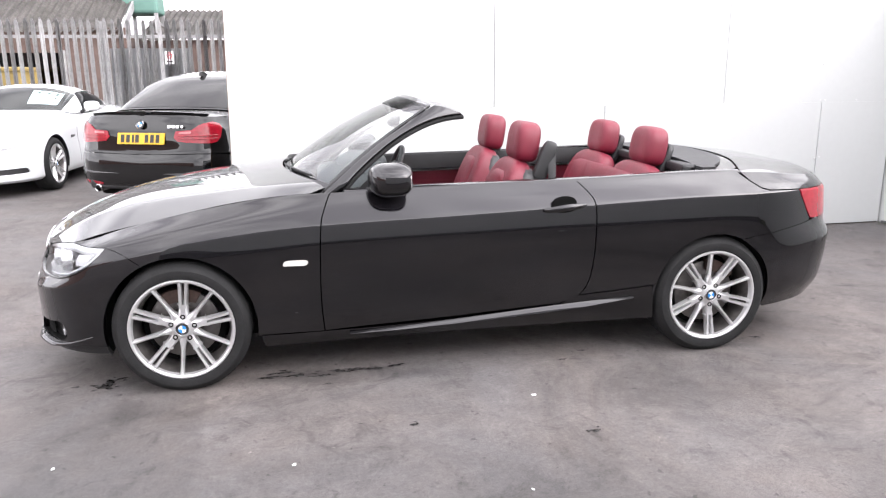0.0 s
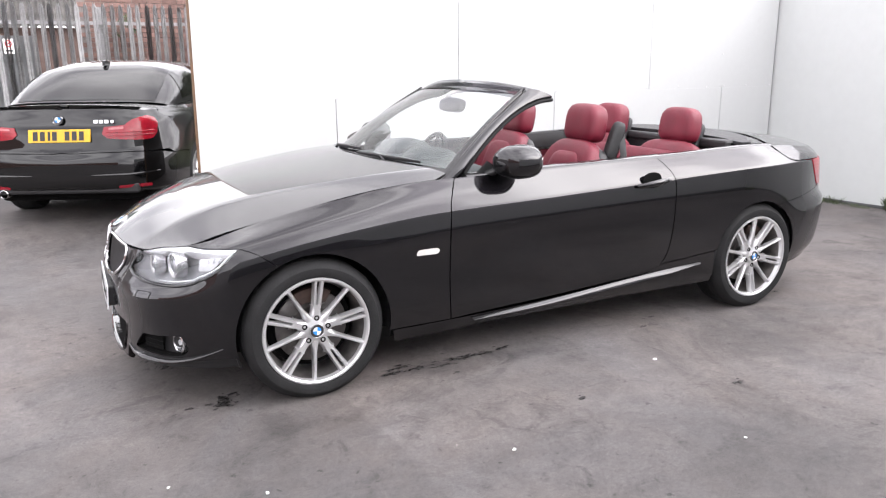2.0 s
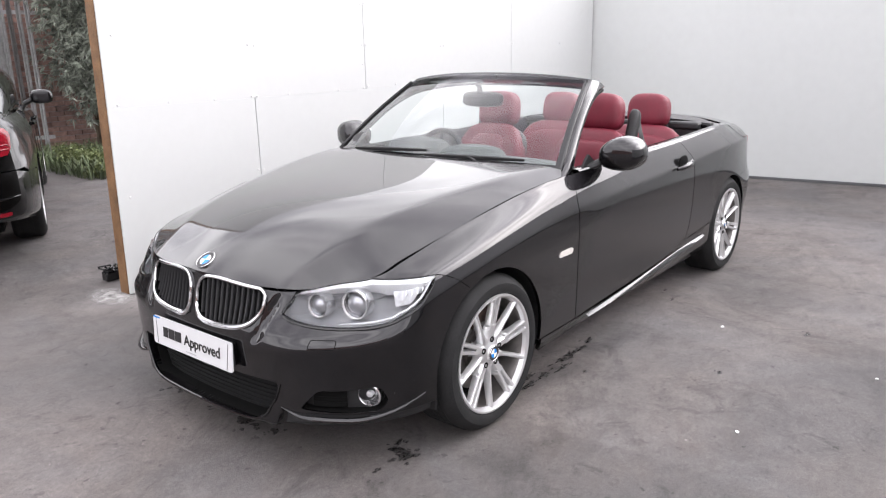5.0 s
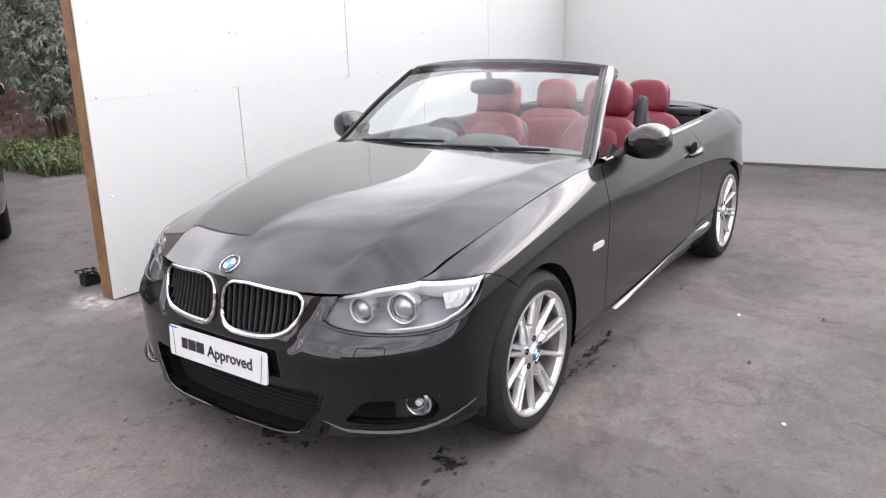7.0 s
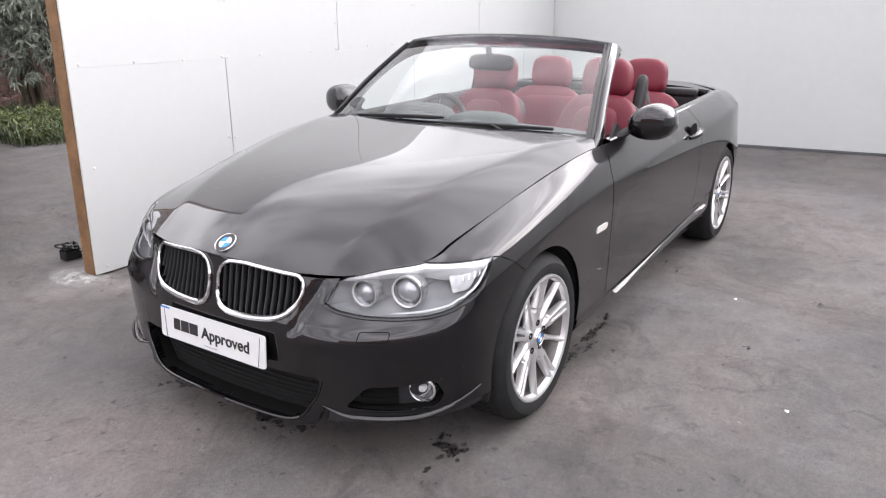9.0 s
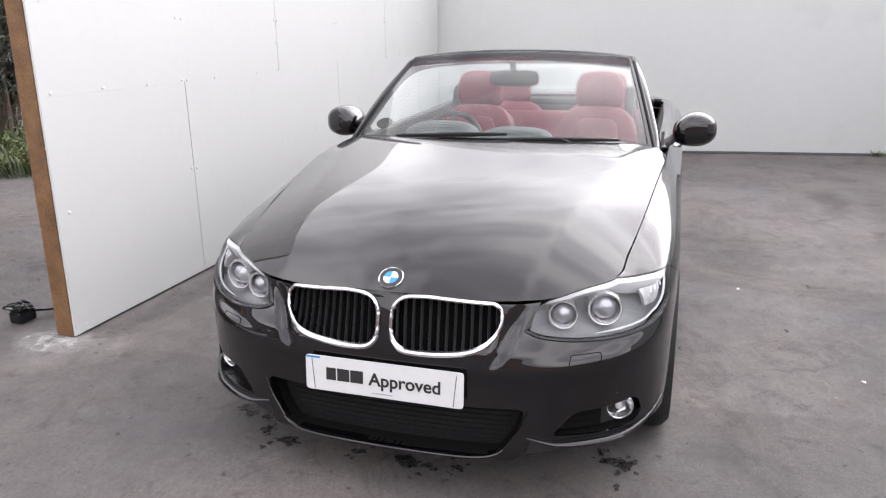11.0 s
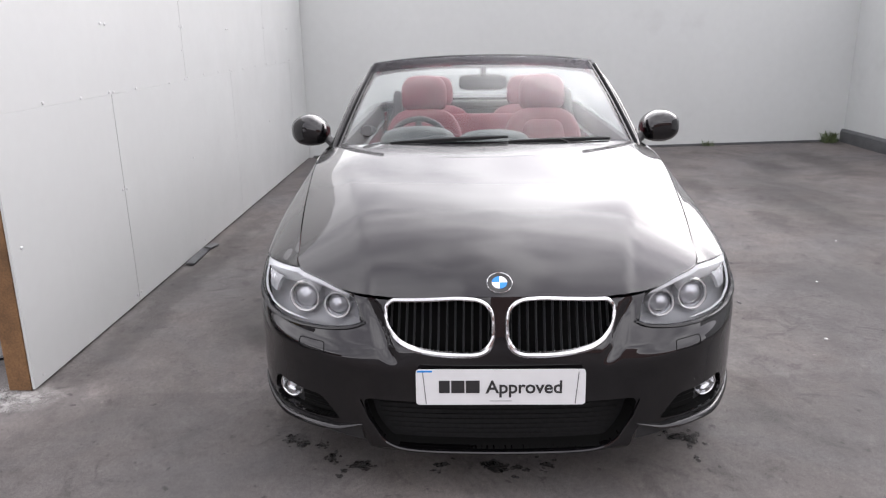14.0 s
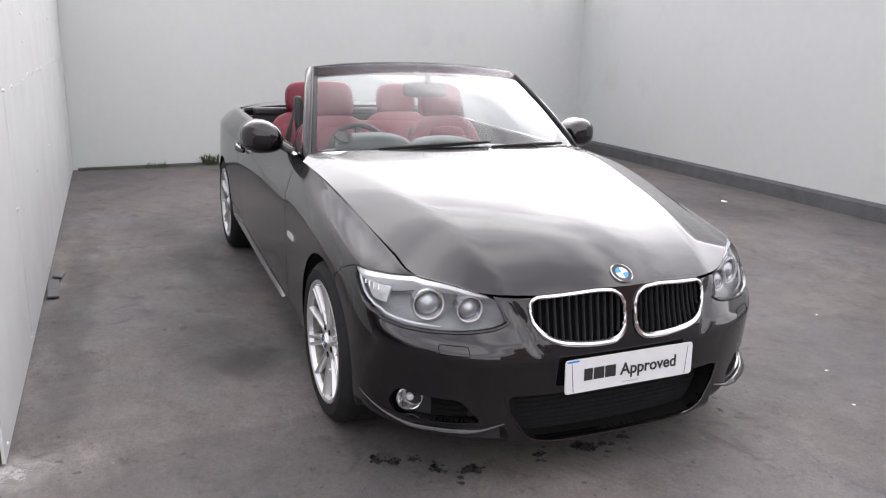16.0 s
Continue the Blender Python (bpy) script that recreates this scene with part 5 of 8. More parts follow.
def build_deck():
    def strip(x0, x1, inset, front):
        e = top_edge(body.u_x(x0), body.length if x1 > 3.6 else body.u_x(x1), 60)
        e = [(x, y - inset) for x, y in e if y > inset + 0.003]
        return e
    e = strip(2.94, 3.8, 0.0, None)
    fr = [(2.94 + 0.16 * (1 - (y / 0.76) ** 2), y) for y in np.linspace(-e[0][1], e[0][1], 30)][1:-1]
    poly = e + [(x, -y) for x, y in e[::-1]] + fr
    vs, fs = flat_fill(dense(poly, 0.03), [], 0.04, 0.04)
    skin("boot_lid", vs, fs, deck_surf, M_PAINT, convertible, "black boot lid with a curved front edge", 0.014)
    e = [(x, y - 0.075) for x, y in top_edge(body.u_x(2.74), body.u_x(2.82), 8)]
    fr = [(2.72, y) for y in np.linspace(-0.69, 0.69, 20)]
    rear = [(2.89 + 0.15 * (1 - (y / 0.76) ** 2) - 0.09 * (abs(y) / 0.69) ** 7, y) for y in np.linspace(0.69, -0.69, 40)]
    rim = [(x, y - 0.058) for x, y in top_edge(body.u_x(2.70), body.u_x(2.92), 14)]
    rim_rear = [(2.932 + 0.16 * (1 - (y / 0.76) ** 2), y) for y in np.linspace(rim[-1][1], -rim[-1][1], 40)][1:-1]
    rim_poly = rim + rim_rear + [(x, -y) for x, y in rim[::-1]] + [(2.70, y) for y in np.linspace(-0.7, 0.7, 12)]
    rv, rf = flat_fill(dense(rim_poly, 0.03), [], 0.035, 0.035)
    skin("deck_rim", rv, rf, deck_surf, M_PAINT, convertible, "", 0.02, -0.006)
    poly = e + rear + [(x, -y) for x, y in e[::-1]] + fr
    vs, fs = flat_fill(dense(poly, 0.03), [], 0.04, 0.04)
    skin("hood_cover", vs, fs, deck_surf, M_BLACKLEATHER, convertible, "matt black soft cover behind the rear seats", 0.02, 0.006)
    # body-coloured rails beside the cover
    for s in (1, -1):
        a = top_edge(body.u_x(0.80), body.u_x(2.935), 80)
        rows = []
        for k, (iy, dz) in enumerate(((0.0, -0.002), (0.004, 0.004), (0.020, 0.010), (0.045, 0.012), (0.062, 0.006), (0.066, -0.03))):
            row = []
            for x, y in a:
                u = body.u_x(x)
                z = body.at(np.array([u]), np.array([float(body.top)]))[0][0][2]
                row.append((x, s * (y - iy), z + dz))
            rows.append(row)
        sheet("belt_rail", rows, M_PAINT, convertible)


build_deck()


# ---- windscreen, frame, mirrors, wipers ----
WS_HALF = 0.745


def ws_base(y):
    t = abs(y) / WS_HALF
    return np.array([0.50 + 0.225 * t ** 2.2, y, 0.992 - 0.034 * t * t])


def ws_top(y):
    t = abs(y) / 0.592
    return np.array([1.185 + 0.085 * t ** 2.0, y, 1.379 - 0.034 * t * t])


def windscreen():
    rows = []
    for j in range(17):
        b = j / 16
        row = []
        for i in range(29):
            a = -1 + 2 * i / 28
            p = ws_base(a * WS_HALF) * (1 - b) + ws_top(a * 0.592) * b
            n = np.array([-0.5, 0, 0.85])
            row.append(p + n * 0.035 * math.sin(math.pi * b) * (1 - 0.5 * a * a))
        rows.append(row)
    g = np.array(rows)
    ob = sheet("windscreen", g, M_WINDSCREEN, convertible, "clear curved windscreen")
    ob.visible_shadow = False
    # dark printed band round the glass
    n = np.array([-0.5, 0, 0.85]) * 0.003
    sheet("glass_band", np.stack([g[0] + n, g[0] * 0.4 + g[1] * 0.6 + n]), M_GLOSSBLACK, ob)
    sheet("glass_band", np.stack([g[:, 0] + n, g[:, 0] * 0.985 + g[:, 3] * 0.015 + n, g[:, 1] * 0.4 + g[:, 0] * 0.6 + n]), M_GLOSSBLACK, ob)
    sheet("glass_band", np.stack([g[:, -1] + n, g[:, -1] * 0.985 + g[:, -4] * 0.015 + n, g[:, -2] * 0.4 + g[:, -1] * 0.6 + n]), M_GLOSSBLACK, ob)
    sheet("sun_band", np.stack([g[14] * 0.8 + g[13] * 0.2 + n, g[15] + n, g[16] + n]), M_SUNBAND, ob, "grey tinted band").visible_shadow = False
    # frame: pillars and header in one sweep
    G, O = [], []
    for j in range(17):
        b = j / 16
        G.append(g[j, 0])
        O.append(np.array([0.79 + 0.64 * b ** 1.05, -0.778 + 0.178 * b ** 0.9, 0.948 + 0.354 * math.sin(b * math.pi / 2) ** 0.93]))
    for i in range(1, 28):
        a = -1 + 2 * i / 28
        G.append(g[16, i])
        O.append(np.array([1.375 + 0.055 * a * a, 0.605 * a, 1.345 - 0.043 * abs(a) ** 3]))
    for j in range(16, -1, -1):
        G.append(g[j, 28])
        q = O[j].copy()
        q[1] = -q[1]
        O.append(q)
    foot = np.array([-0.08, 0.02, -0.06])
    G, O = [G[0] + foot * (1, -0.5, 1)] + G + [G[-1] + foot * (1, 0.5, 1)], [O[0] + foot * (1, 1, 1)] + O + [O[-1] + foot * (1, -1, 1)]
    G, O = np.array(G), np.array(O)
    out = np.array([[-0.15, np.sign(p[1]) * min(1.0, abs(p[1]) / 0.59) ** 3, 0.75] for p in G])
    out /= np.linalg.norm(out, axis=1)[:, None]
    ribs = [G - out * 0.006, G * 0.88 + O * 0.12 + out * 0.013, G * 0.62 + O * 0.38 + out * 0.019, G * 0.3 + O * 0.7 + out * 0.016, O + out * 0.004, O - out * 0.018, G * 0.35 + O * 0.65 - out * 0.035, G - out * 0.03]
    sheet("windscreen_frame", np.array(ribs + ribs[:1]), M_PAINT, convertible, "black windscreen pillars and header")
    for q in (slice(0, 17), slice(-17, None)):
        part("glass_trim", tube(list((G + out * 0.008)[q]), 0.008, 8), M_GLOSSBLACK, convertible, "", True)
    seal = tube(list(O - out * 0.020 + np.array([0.004, 0, -0.006])), 0.012, 8)
    part("frame_seal", seal, M_RUBBER, convertible, "", True)
    # cowl under the glass
    rows = []
    for t in np.linspace(0, 1, 5):
        rows.append([(hood_rear(y) + 0.006 + t * (ws_base(y)[0] + 0.06 - hood_rear(y)), y, 0.972 - 0.030 * (abs(y) / 0.7) ** 2 - 0.012 * math.sin(math.pi * t)) for y in np.linspace(-0.70, 0.70, 24)])
    sheet("cowl", rows, M_PLASTIC, convertible, "", 0.01)
    return g


WS = windscreen()


def on_glass(y, b):
    a = (y / WS_HALF + 1) / 2 * 28
    i = int(min(27, max(0, a)))
    j = min(15, int(b * 16))
    fa, fb = a - i, b * 16 - j
    p = (WS[j, i] * (1 - fa) + WS[j, i + 1] * fa) * (1 - fb) + (WS[j + 1, i] * (1 - fa) + WS[j + 1, i + 1] * fa) * fb
    return Vector(p)


def wipers():
    n = Vector((-0.5, 0, 0.85)).normalized()
    for y0, y1, b0, b1, yp in ((0.46, -0.10, 0.02, 0.055, 0.30), (-0.10, -0.60, 0.015, 0.04, -0.22)):
        w = thing("wiper", "", "")
        w.parent = convertible
        tagged(w, "black windscreen wiper resting on the glass")
        pts = [on_glass(y0 + (y1 - y0) * t, b0 + (b1 - b0) * t) + n * 0.018 for t in np.linspace(0, 1, 14)]
        part("wiper_blade", tube(pts, [0.003 + 0.0045 * math.sin(math.pi * (0.1 + 0.8 * i / 13)) for i in range(14)], 6, False, 1.6, None, (-0.5, 0, 0.85)), M_PLASTIC, w, "", True)
        root = Vector((hood_rear(yp) + 0.045, yp - 0.20, 0.978))
        arm = [root, root * 0.55 + pts[6] * 0.45 + n * 0.012, pts[6] + n * 0.010]
        part("wiper_arm", tube(curve(arm, 6), [0.008 - 0.0003 * i for i in range(13)], 6), M_PLASTIC, w, "", True)


wipers()


def door_mirror(s):
    mr = thing("door_mirror", "", "")
    mr.parent = convertible
    tagged(mr, "black teardrop door mirror")
    c = Vector((1.02, s * 0.925, 1.014))

    def bend(x, y, z):
        k = 1.0 - 0.22 * max(0, y) ** 2 - 0.26 * max(0, -y) ** 1.5
        return (x * (1.0 - 0.10 * y) + 0.12 * y, y, z * k - 0.16 * max(0, -y) ** 1.5 + 0.06 * (1 - y * y) * (z > 0))
    m = Matrix.Translation(c) @ Matrix.Diagonal((1, s, 1, 1))
    part("mirror_shell", pillow((0.205, 0.205, 0.160), m, 2.9, 9, bend), M_PAINT, mr, "", True, 60)
    part("mirror_glass", pillow((0.012, 0.150, 0.095), m @ Matrix.Translation((0.086, 0.004, 0.0)), 3), M_MIRROR, mr, "", True)
    pts = [(0.93, s * 0.775, 0.945), (0.945, s * 0.80, 0.955), (0.97, s * 0.825, 0.972), (0.99, s * 0.85, 0.99)]
    part("mirror_arm", tube(curve(pts, 5), [0.032 - 0.0004 * i for i in range(16)], 10, False, 0.62), M_PLASTIC, mr, "", True)
    tri = [(0.86, 0.945), (1.02, 0.952), (0.93, 1.01)]
    bm = bmesh.new()
    extrude_poly([(x, z) for x, z in tri], 0.014, Matrix.Translation((0, s * 0.772, 0)) @ pose(0, 0, 0, 90), 0.0, bm)
    part("mirror_base", bm, M_PLASTIC, mr)


door_mirror(1)
door_mirror(-1)

# ---- wheels, badge, plate, lamps ----
wheel_f = make_wheel("wheel", "silver multi-spoke alloy wheel with low black tyre")
wheel_f.parent = convertible
wheel_f.matrix_basis = pose(0, -0.884, 0.318, 90, 0, 0) @ pose(0, 0, 0, 0, 0, 85)
for x, s, a in ((2.76, -1, 57), (0.0, 1, 20), (2.76, 1, 44)):
    w = copy_thing(wheel_f, pose(x, s * 0.884, 0.318, 90 if s < 0 else -90, 0, 0) @ pose(0, 0, 0, 0, 0, a))
    w.parent = convertible

hp, hn = hood_surf(np.array([-0.712]), np.array([0.0]))
roundel(convertible, Matrix.Translation(Vector(hp[0]) + Vector(hn[0]) * 0.003) @ Vector(hn[0]).to_track_quat("Z", "Y").to_matrix().to_4x4() @ pose(0, 0, 0, 0, 0, 0), 0.041)


def text_mesh(body_text, size):
    c = bpy.data.curves.new("lettering", "FONT")
    c.body, c.size, c.align_x, c.align_y, c.extrude = body_text, size, "LEFT", "BOTTOM_BASELINE", 0.0006
    c.offset = 0.0011
    o = new("lettering", c)
    dg = bpy.context.evaluated_depsgraph_get()
    me = bpy.data.meshes.new_from_object(o.evaluated_get(dg))
    bpy.data.objects.remove(o)
    bpy.data.curves.remove(c)
    return me


def dealer_plate():
    """The white show plate on the nose: x of the plate runs from the car's right to its left."""
    pl = thing("number_plate", "", "")
    pl.parent = convertible
    pl.matrix_basis = pose(-0.820, 0, 0.428, 90 - 4, 0, -90)
    tagged(pl, "white dealer show plate with dark lettering")
    rim = rounded([(-0.268, -0.059), (0.268, -0.059), (0.268, 0.059), (-0.268, 0.059)], 0.012)
    part("plate_board", extrude_poly(rim, 0.006, Matrix.Translation((0, 0, -0.006)), 0.001), M_PLATE, pl)
    part("plate_holder", extrude_poly([(x * 0.90, y * 0.80) for x, y in rim], 0.03, Matrix.Translation((0, 0, -0.037))), M_PLASTIC, pl)
    part("plate_band", box((0.048, 0.006, 0.0008), Matrix.Translation((-0.240, 0.054, 0.0006))), M_BLUE, pl)
    for sx, lean in ((-1, 0.010), (1, 0.010)):
        bm = tube([(sx * 0.236, -0.055, 0.0008), (sx * (0.236 + lean), 0.05, 0.0008)], 0.001, 4)
        part("plate_crease", bm, M_INK, pl)
    me = text_mesh("Approved", 0.060)
    me.materials.append(M_INK)
    wid = max(v.co.x for v in me.vertices)
    o = new("lettering", me)
    o.parent = pl
    o.matrix_basis = Matrix.Translation((-0.046, -0.019, 0.0012)) @ Matrix.Diagonal((0.240 / wid, 1.0, 1, 1))
    # the maker's name as three plain bars
    for x, w in ((-0.178, 0.034), (-0.135, 0.042), (-0.088, 0.044)):
        part("name_bar", box((w, 0.042, 0.0012), Matrix.Translation((x, 0.002, 0.0008))), M_INK, pl)
    part("small_print", box((0.07, 0.003, 0.0008), Matrix.Translation((0.0, -0.046, 0.0006))), M_SATIN, pl)


dealer_plate()


def headlamp(s):
    ring = dense(head_poly, 0.012)
    a, w = np.array([p[0] for p in ring]) * s, np.array([p[1] for p in ring])
    P, N = body.flat(a, w)
    mid, back = P.mean(0), N.mean(0) / np.linalg.norm(N.mean(0))
    # a closed bowl behind the lens
    rows = [np.vstack([q, q[:1]]) for q in (mid + (P - mid) * k - back * d for k, d in ((1.0, 0.002), (0.95, 0.035), (0.75, 0.060), (0.45, 0.068), (0.02, 0.068)))]
    hl = sheet("headlamp", np.array(rows), M_LAMPGREY, convertible, "clear headlamp with two ringed projectors")
    lens = body.panel("lamp_lens", flank(s, head_poly), M_LENS, hl, "", (), (0.015, 0.008), 0.0, -0.001)
    lens.visible_shadow = False
    # black gasket round the lens, thick along its lower edge
    part("lamp_gasket", tube(P - N * 0.002, [0.0026 + 0.0085 * min(1.0, max(0.0, (0.67 - p[2]) / 0.05)) for p in P], 8, True, 0.6), M_GLOSSBLACK, hl, "", True)
    # bright brow: a strip of even depth below the lamp's upper edge, deeper at its outer end
    top = [(a, b) for a, b in head_top] + [(u, TOP - 0.004) for u in np.linspace(u_hc - 0.01, u_in + 0.005, 14)]
    q = np.array(dense(top, 0.012, False))
    k = len(q)
    deep = np.interp(np.arange(k) / (k - 1), [0, 0.06, 0.2, 0.5, 0.85, 1.0], [0.006, 0.022, 0.023, 0.019, 0.014, 0.006])
    rows = []
    for t, back_off in ((0.10, 0.004), (0.5, 0.006), (0.9, 0.008), (1.0, 0.011), (1.0, 0.065)):
        row = []
        for (a, w), dd in zip(q, deep):
            p0, n0 = body.flat(np.array([a * s]), np.array([w]))
            p1, _ = body.flat(np.array([a * s]), np.array([w - 0.03]))
            fall = (p1[0] - p0[0]) / np.linalg.norm(p1[0] - p0[0])
            row.append(p0[0] + fall * dd * t - n0[0] * back_off)
        rows.append(row)
    sheet("lamp_brow", np.array(rows), M_BROW, hl, "bright chrome strip along the top")
    # slim white light guide along the lower outer edge, and the silvery indicator cell above it
    low = [p for p in head_low if p[0] > body.u_y(0.66)]
    q = np.array(dense(low, 0.012, False))[:-3]
    P2, N2 = body.flat(q[:, 0] * s, q[:, 1] + 0.030)
    part("light_guide", tube(P2 - N2 * 0.014, [0.0042 * min(1.0, 0.3 + 4 * min(i, len(q) - 1 - i) / len(q)) for i in range(len(q))], 6), M_BADGEWHITE, hl, "white light guide", True)
    cell = body.xz(rounded([(-0.50, 0.640), (-0.44, 0.648), (-0.375, 0.700), (-0.50, 0.703)], 0.01))
    body.panel("indicator_cell", flank(s, cell), M_LAMPCELL, hl, "", (), (0.02, 0.01), 0.012, -0.024)
    for y, z, r in ((0.722, 0.660, 0.056), (0.580, 0.650, 0.047)):
        q = np.array(body.yz([(y, z)]))
        P, N = body.flat(q[:, 0], q[:, 1])
        d = (Vector((N[0][0], N[0][1] * s, 0)).normalized() + Vector((-1.6, 0, 0.10))).normalized()
        p = Vector((P[0][0], P[0][1] * s, P[0][2])) - Vector((N[0][0], N[0][1] * s, N[0][2])) * 0.034
        m = Matrix.Translation(p) @ d.to_track_quat("Z", "Y").to_matrix().to_4x4()
        pr = part("projector", lathe([(r * 1.02, -0.04), (r, 0.002), (r * 0.97, 0.006), (r * 0.93, 0.006), (r * 0.90, 0.0), (r * 0.82, -0.006), (r * 0.79, -0.014), (r * 0.72, -0.018)], 40, m), M_LAMPCUP, hl, "", True)
        part("light_ring", lathe([(r * 0.86, -0.002), (r * 0.88, 0.005), (r * 0.93, 0.006), (r * 0.95, 0.001)], 40, m), M_LAMPCLEAR, pr, "", True)
        part("projector_lens", lathe([(0.0001, 0.010), (r * 0.28, 0.008), (r * 0.54, 0.0), (r * 0.70, -0.014)], 32, m), M_PROJLENS, pr, "", True)
        part("lens_collar", lathe([(r * 0.70, -0.012), (r * 0.74, -0.006), (r * 0.78, -0.012)], 32, m), M_CHROME, pr, "", True)
    # ribbed indicator cell at the outer end
    for x, z in ((-0.455, 0.690), (-0.43, 0.690), (-0.405, 0.692), (-0.38, 0.697)):
        q = np.array(body.xz([(x, z - 0.014), (x + 0.004, z - 0.004), (x + 0.006, z + 0.010)]))
        P, N = body.flat(q[:, 0] * s, q[:, 1])
        part("indicator_rib", tube(P - N * 0.026, 0.0042, 6, False), M_LAMPCUP, hl, "", True)


headlamp(1)
headlamp(-1)


def washer_flap(s):
    q = body.yz(rounded([(0.575, 0.505), (0.665, 0.509), (0.672, 0.538), (0.583, 0.534)], 0.008))
    P, N = body.flat(np.array([a for a, b in dense(q, 0.01)]) * s, np.array([b for a, b in dense(q, 0.01)]))
    part("washer_flap", tube(P + N * 0.0005, 0.0014, 4, True), M_DARK, convertible)


washer_flap(1)
washer_flap(-1)


# ---- the dark body behind the skin, and the cabin ----
def inner_body():
    for s in (1, -1):
        for x0, x1 in ((0.37, 2.40),):
            rows = []
            for v in np.linspace(0.1, 5.6, 10):
                u = np.linspace(body.u_x(x0), body.u_x(x1), 40)
                P, N = body.at(u * s, np.full(40, v))
                rows.append(P - N * 0.03)
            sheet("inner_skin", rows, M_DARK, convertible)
    bm = box((4.0, 1.30, 0.10), Matrix.Translation((1.45, 0, 0.24)), 0.02)
    part("floor_pan", bm, M_DARK, convertible)
    part("engine_bay", box((0.95, 0.90, 0.30), Matrix.Translation((0.02, 0, 0.45)), 0.03), M_DARK, convertible)
    part("boot_box", box((1.0, 1.16, 0.46), Matrix.Translation((3.05, 0, 0.62)), 0.03), M_DARK, convertible)


inner_body()


def seat(x, y, front=True):
    kind = "front_seat" if front else "rear_seat"
    st = thing(kind, "", "")
    st.parent = convertible
    tagged(st, "red leather seat with stitched bolsters" if front else "red leather rear seat")
    lean = 21 if front else 20

    def back_shape(a, b, c):
        return (a - 0.30 * (abs(b) ** 3) * (a < 0.2), b * (1.0 - 0.16 * max(0, c) ** 2), c)

    def base_shape(a, b, c):
        return (a, b, c + 0.25 * (abs(b) ** 3) * (c > -0.2))
    w = 0.50 if front else 0.60
    m = pose(x - 0.02, y, 0.43, 0, 4, 0)
    part("seat_cushion", pillow((0.52, w, 0.17), m @ Matrix.Translation((-0.24, 0, 0.0)), 4, 8, base_shape), M_RED, st, "", True, 60)
    m = pose(x, y, 0.435, 0, lean, 0)
    h = 0.650 if front else 0.595
    part("seat_back", pillow((0.15, w, h), m @ Matrix.Translation((0.02, 0, h / 2)), 4, 9, back_shape), M_RED, st, "", True, 60)
    part("back_insert", pillow((0.12, w * 0.55, h * 0.8), m @ Matrix.Translation((-0.018, 0, h / 2 - 0.02)), 5, 8), M_RED, st, "", True, 60)
    if front:
        part("back_shell", pillow((0.10, w * 0.94, h * 0.93), m @ Matrix.Translation((0.055, 0, h / 2)), 5, 7), M_BLACKLEATHER, st, "black plastic seat back", True, 60)
    hm = pose(*(m @ Vector((0.012, 0, h + 0.10))), 0, 9, 0)

    def rest(a, b, c):
        return (a + 0.10 * (1 - b * b), b * (1.0 - 0.14 * max(0, c) ** 2), c + 0.04 * (1 - b * b))
    hr = part("head_rest", pillow((0.138, 0.285, 0.220), hm, 4.2, 9, rest), M_RED, st, "red leather head rest", True, 60)
    for d in (-0.06, 0.06):
        part("rest_post", add_rod(bmesh.new(), m @ Vector((0.02, d, h - 0.03)), m @ Vector((0.02, d, h + 0.08)), 0.007), M_SATIN, hr)
    if front:
        for d in (-1, 1):
            part("rest_button", pillow((0.03, 0.006, 0.045), hm @ Matrix.Translation((0.01, d * 0.13, 0.0)), 3), M_PLASTIC, hr, "", True)
        part("belt_guide", pillow((0.080, 0.060, 0.235), m @ Matrix.Translation((0.115, (0.175 if y > 0 else -0.175), h + 0.035)), 4), M_PLASTIC, st, "black belt guide", True)
        pts = [m @ Vector((0.13, (0.19 if y > 0 else -0.19), h + 0.10)), m @ Vector((0.18, (0.24 if y > 0 else -0.24), h - 0.08)), m @ Vector((0.20, (0.28 if y > 0 else -0.28), h - 0.34))]
        part("seat_belt", tube(curve(pts, 6), 0.020, 6, False, 0.12), M_PLASTIC, st, "", True)
    else:
        part("roll_bar_cover", pillow((0.05, 0.24, 0.20), m @ Matrix.Translation((0.10, 0, h + 0.05)), 5), M_BLACKLEATHER, st, "black roll hoop cover", True)
    return st


seat(1.545, -0.385)
seat(1.545, 0.355)
seat(2.345, -0.355, False)
seat(2.345, 0.325, False)


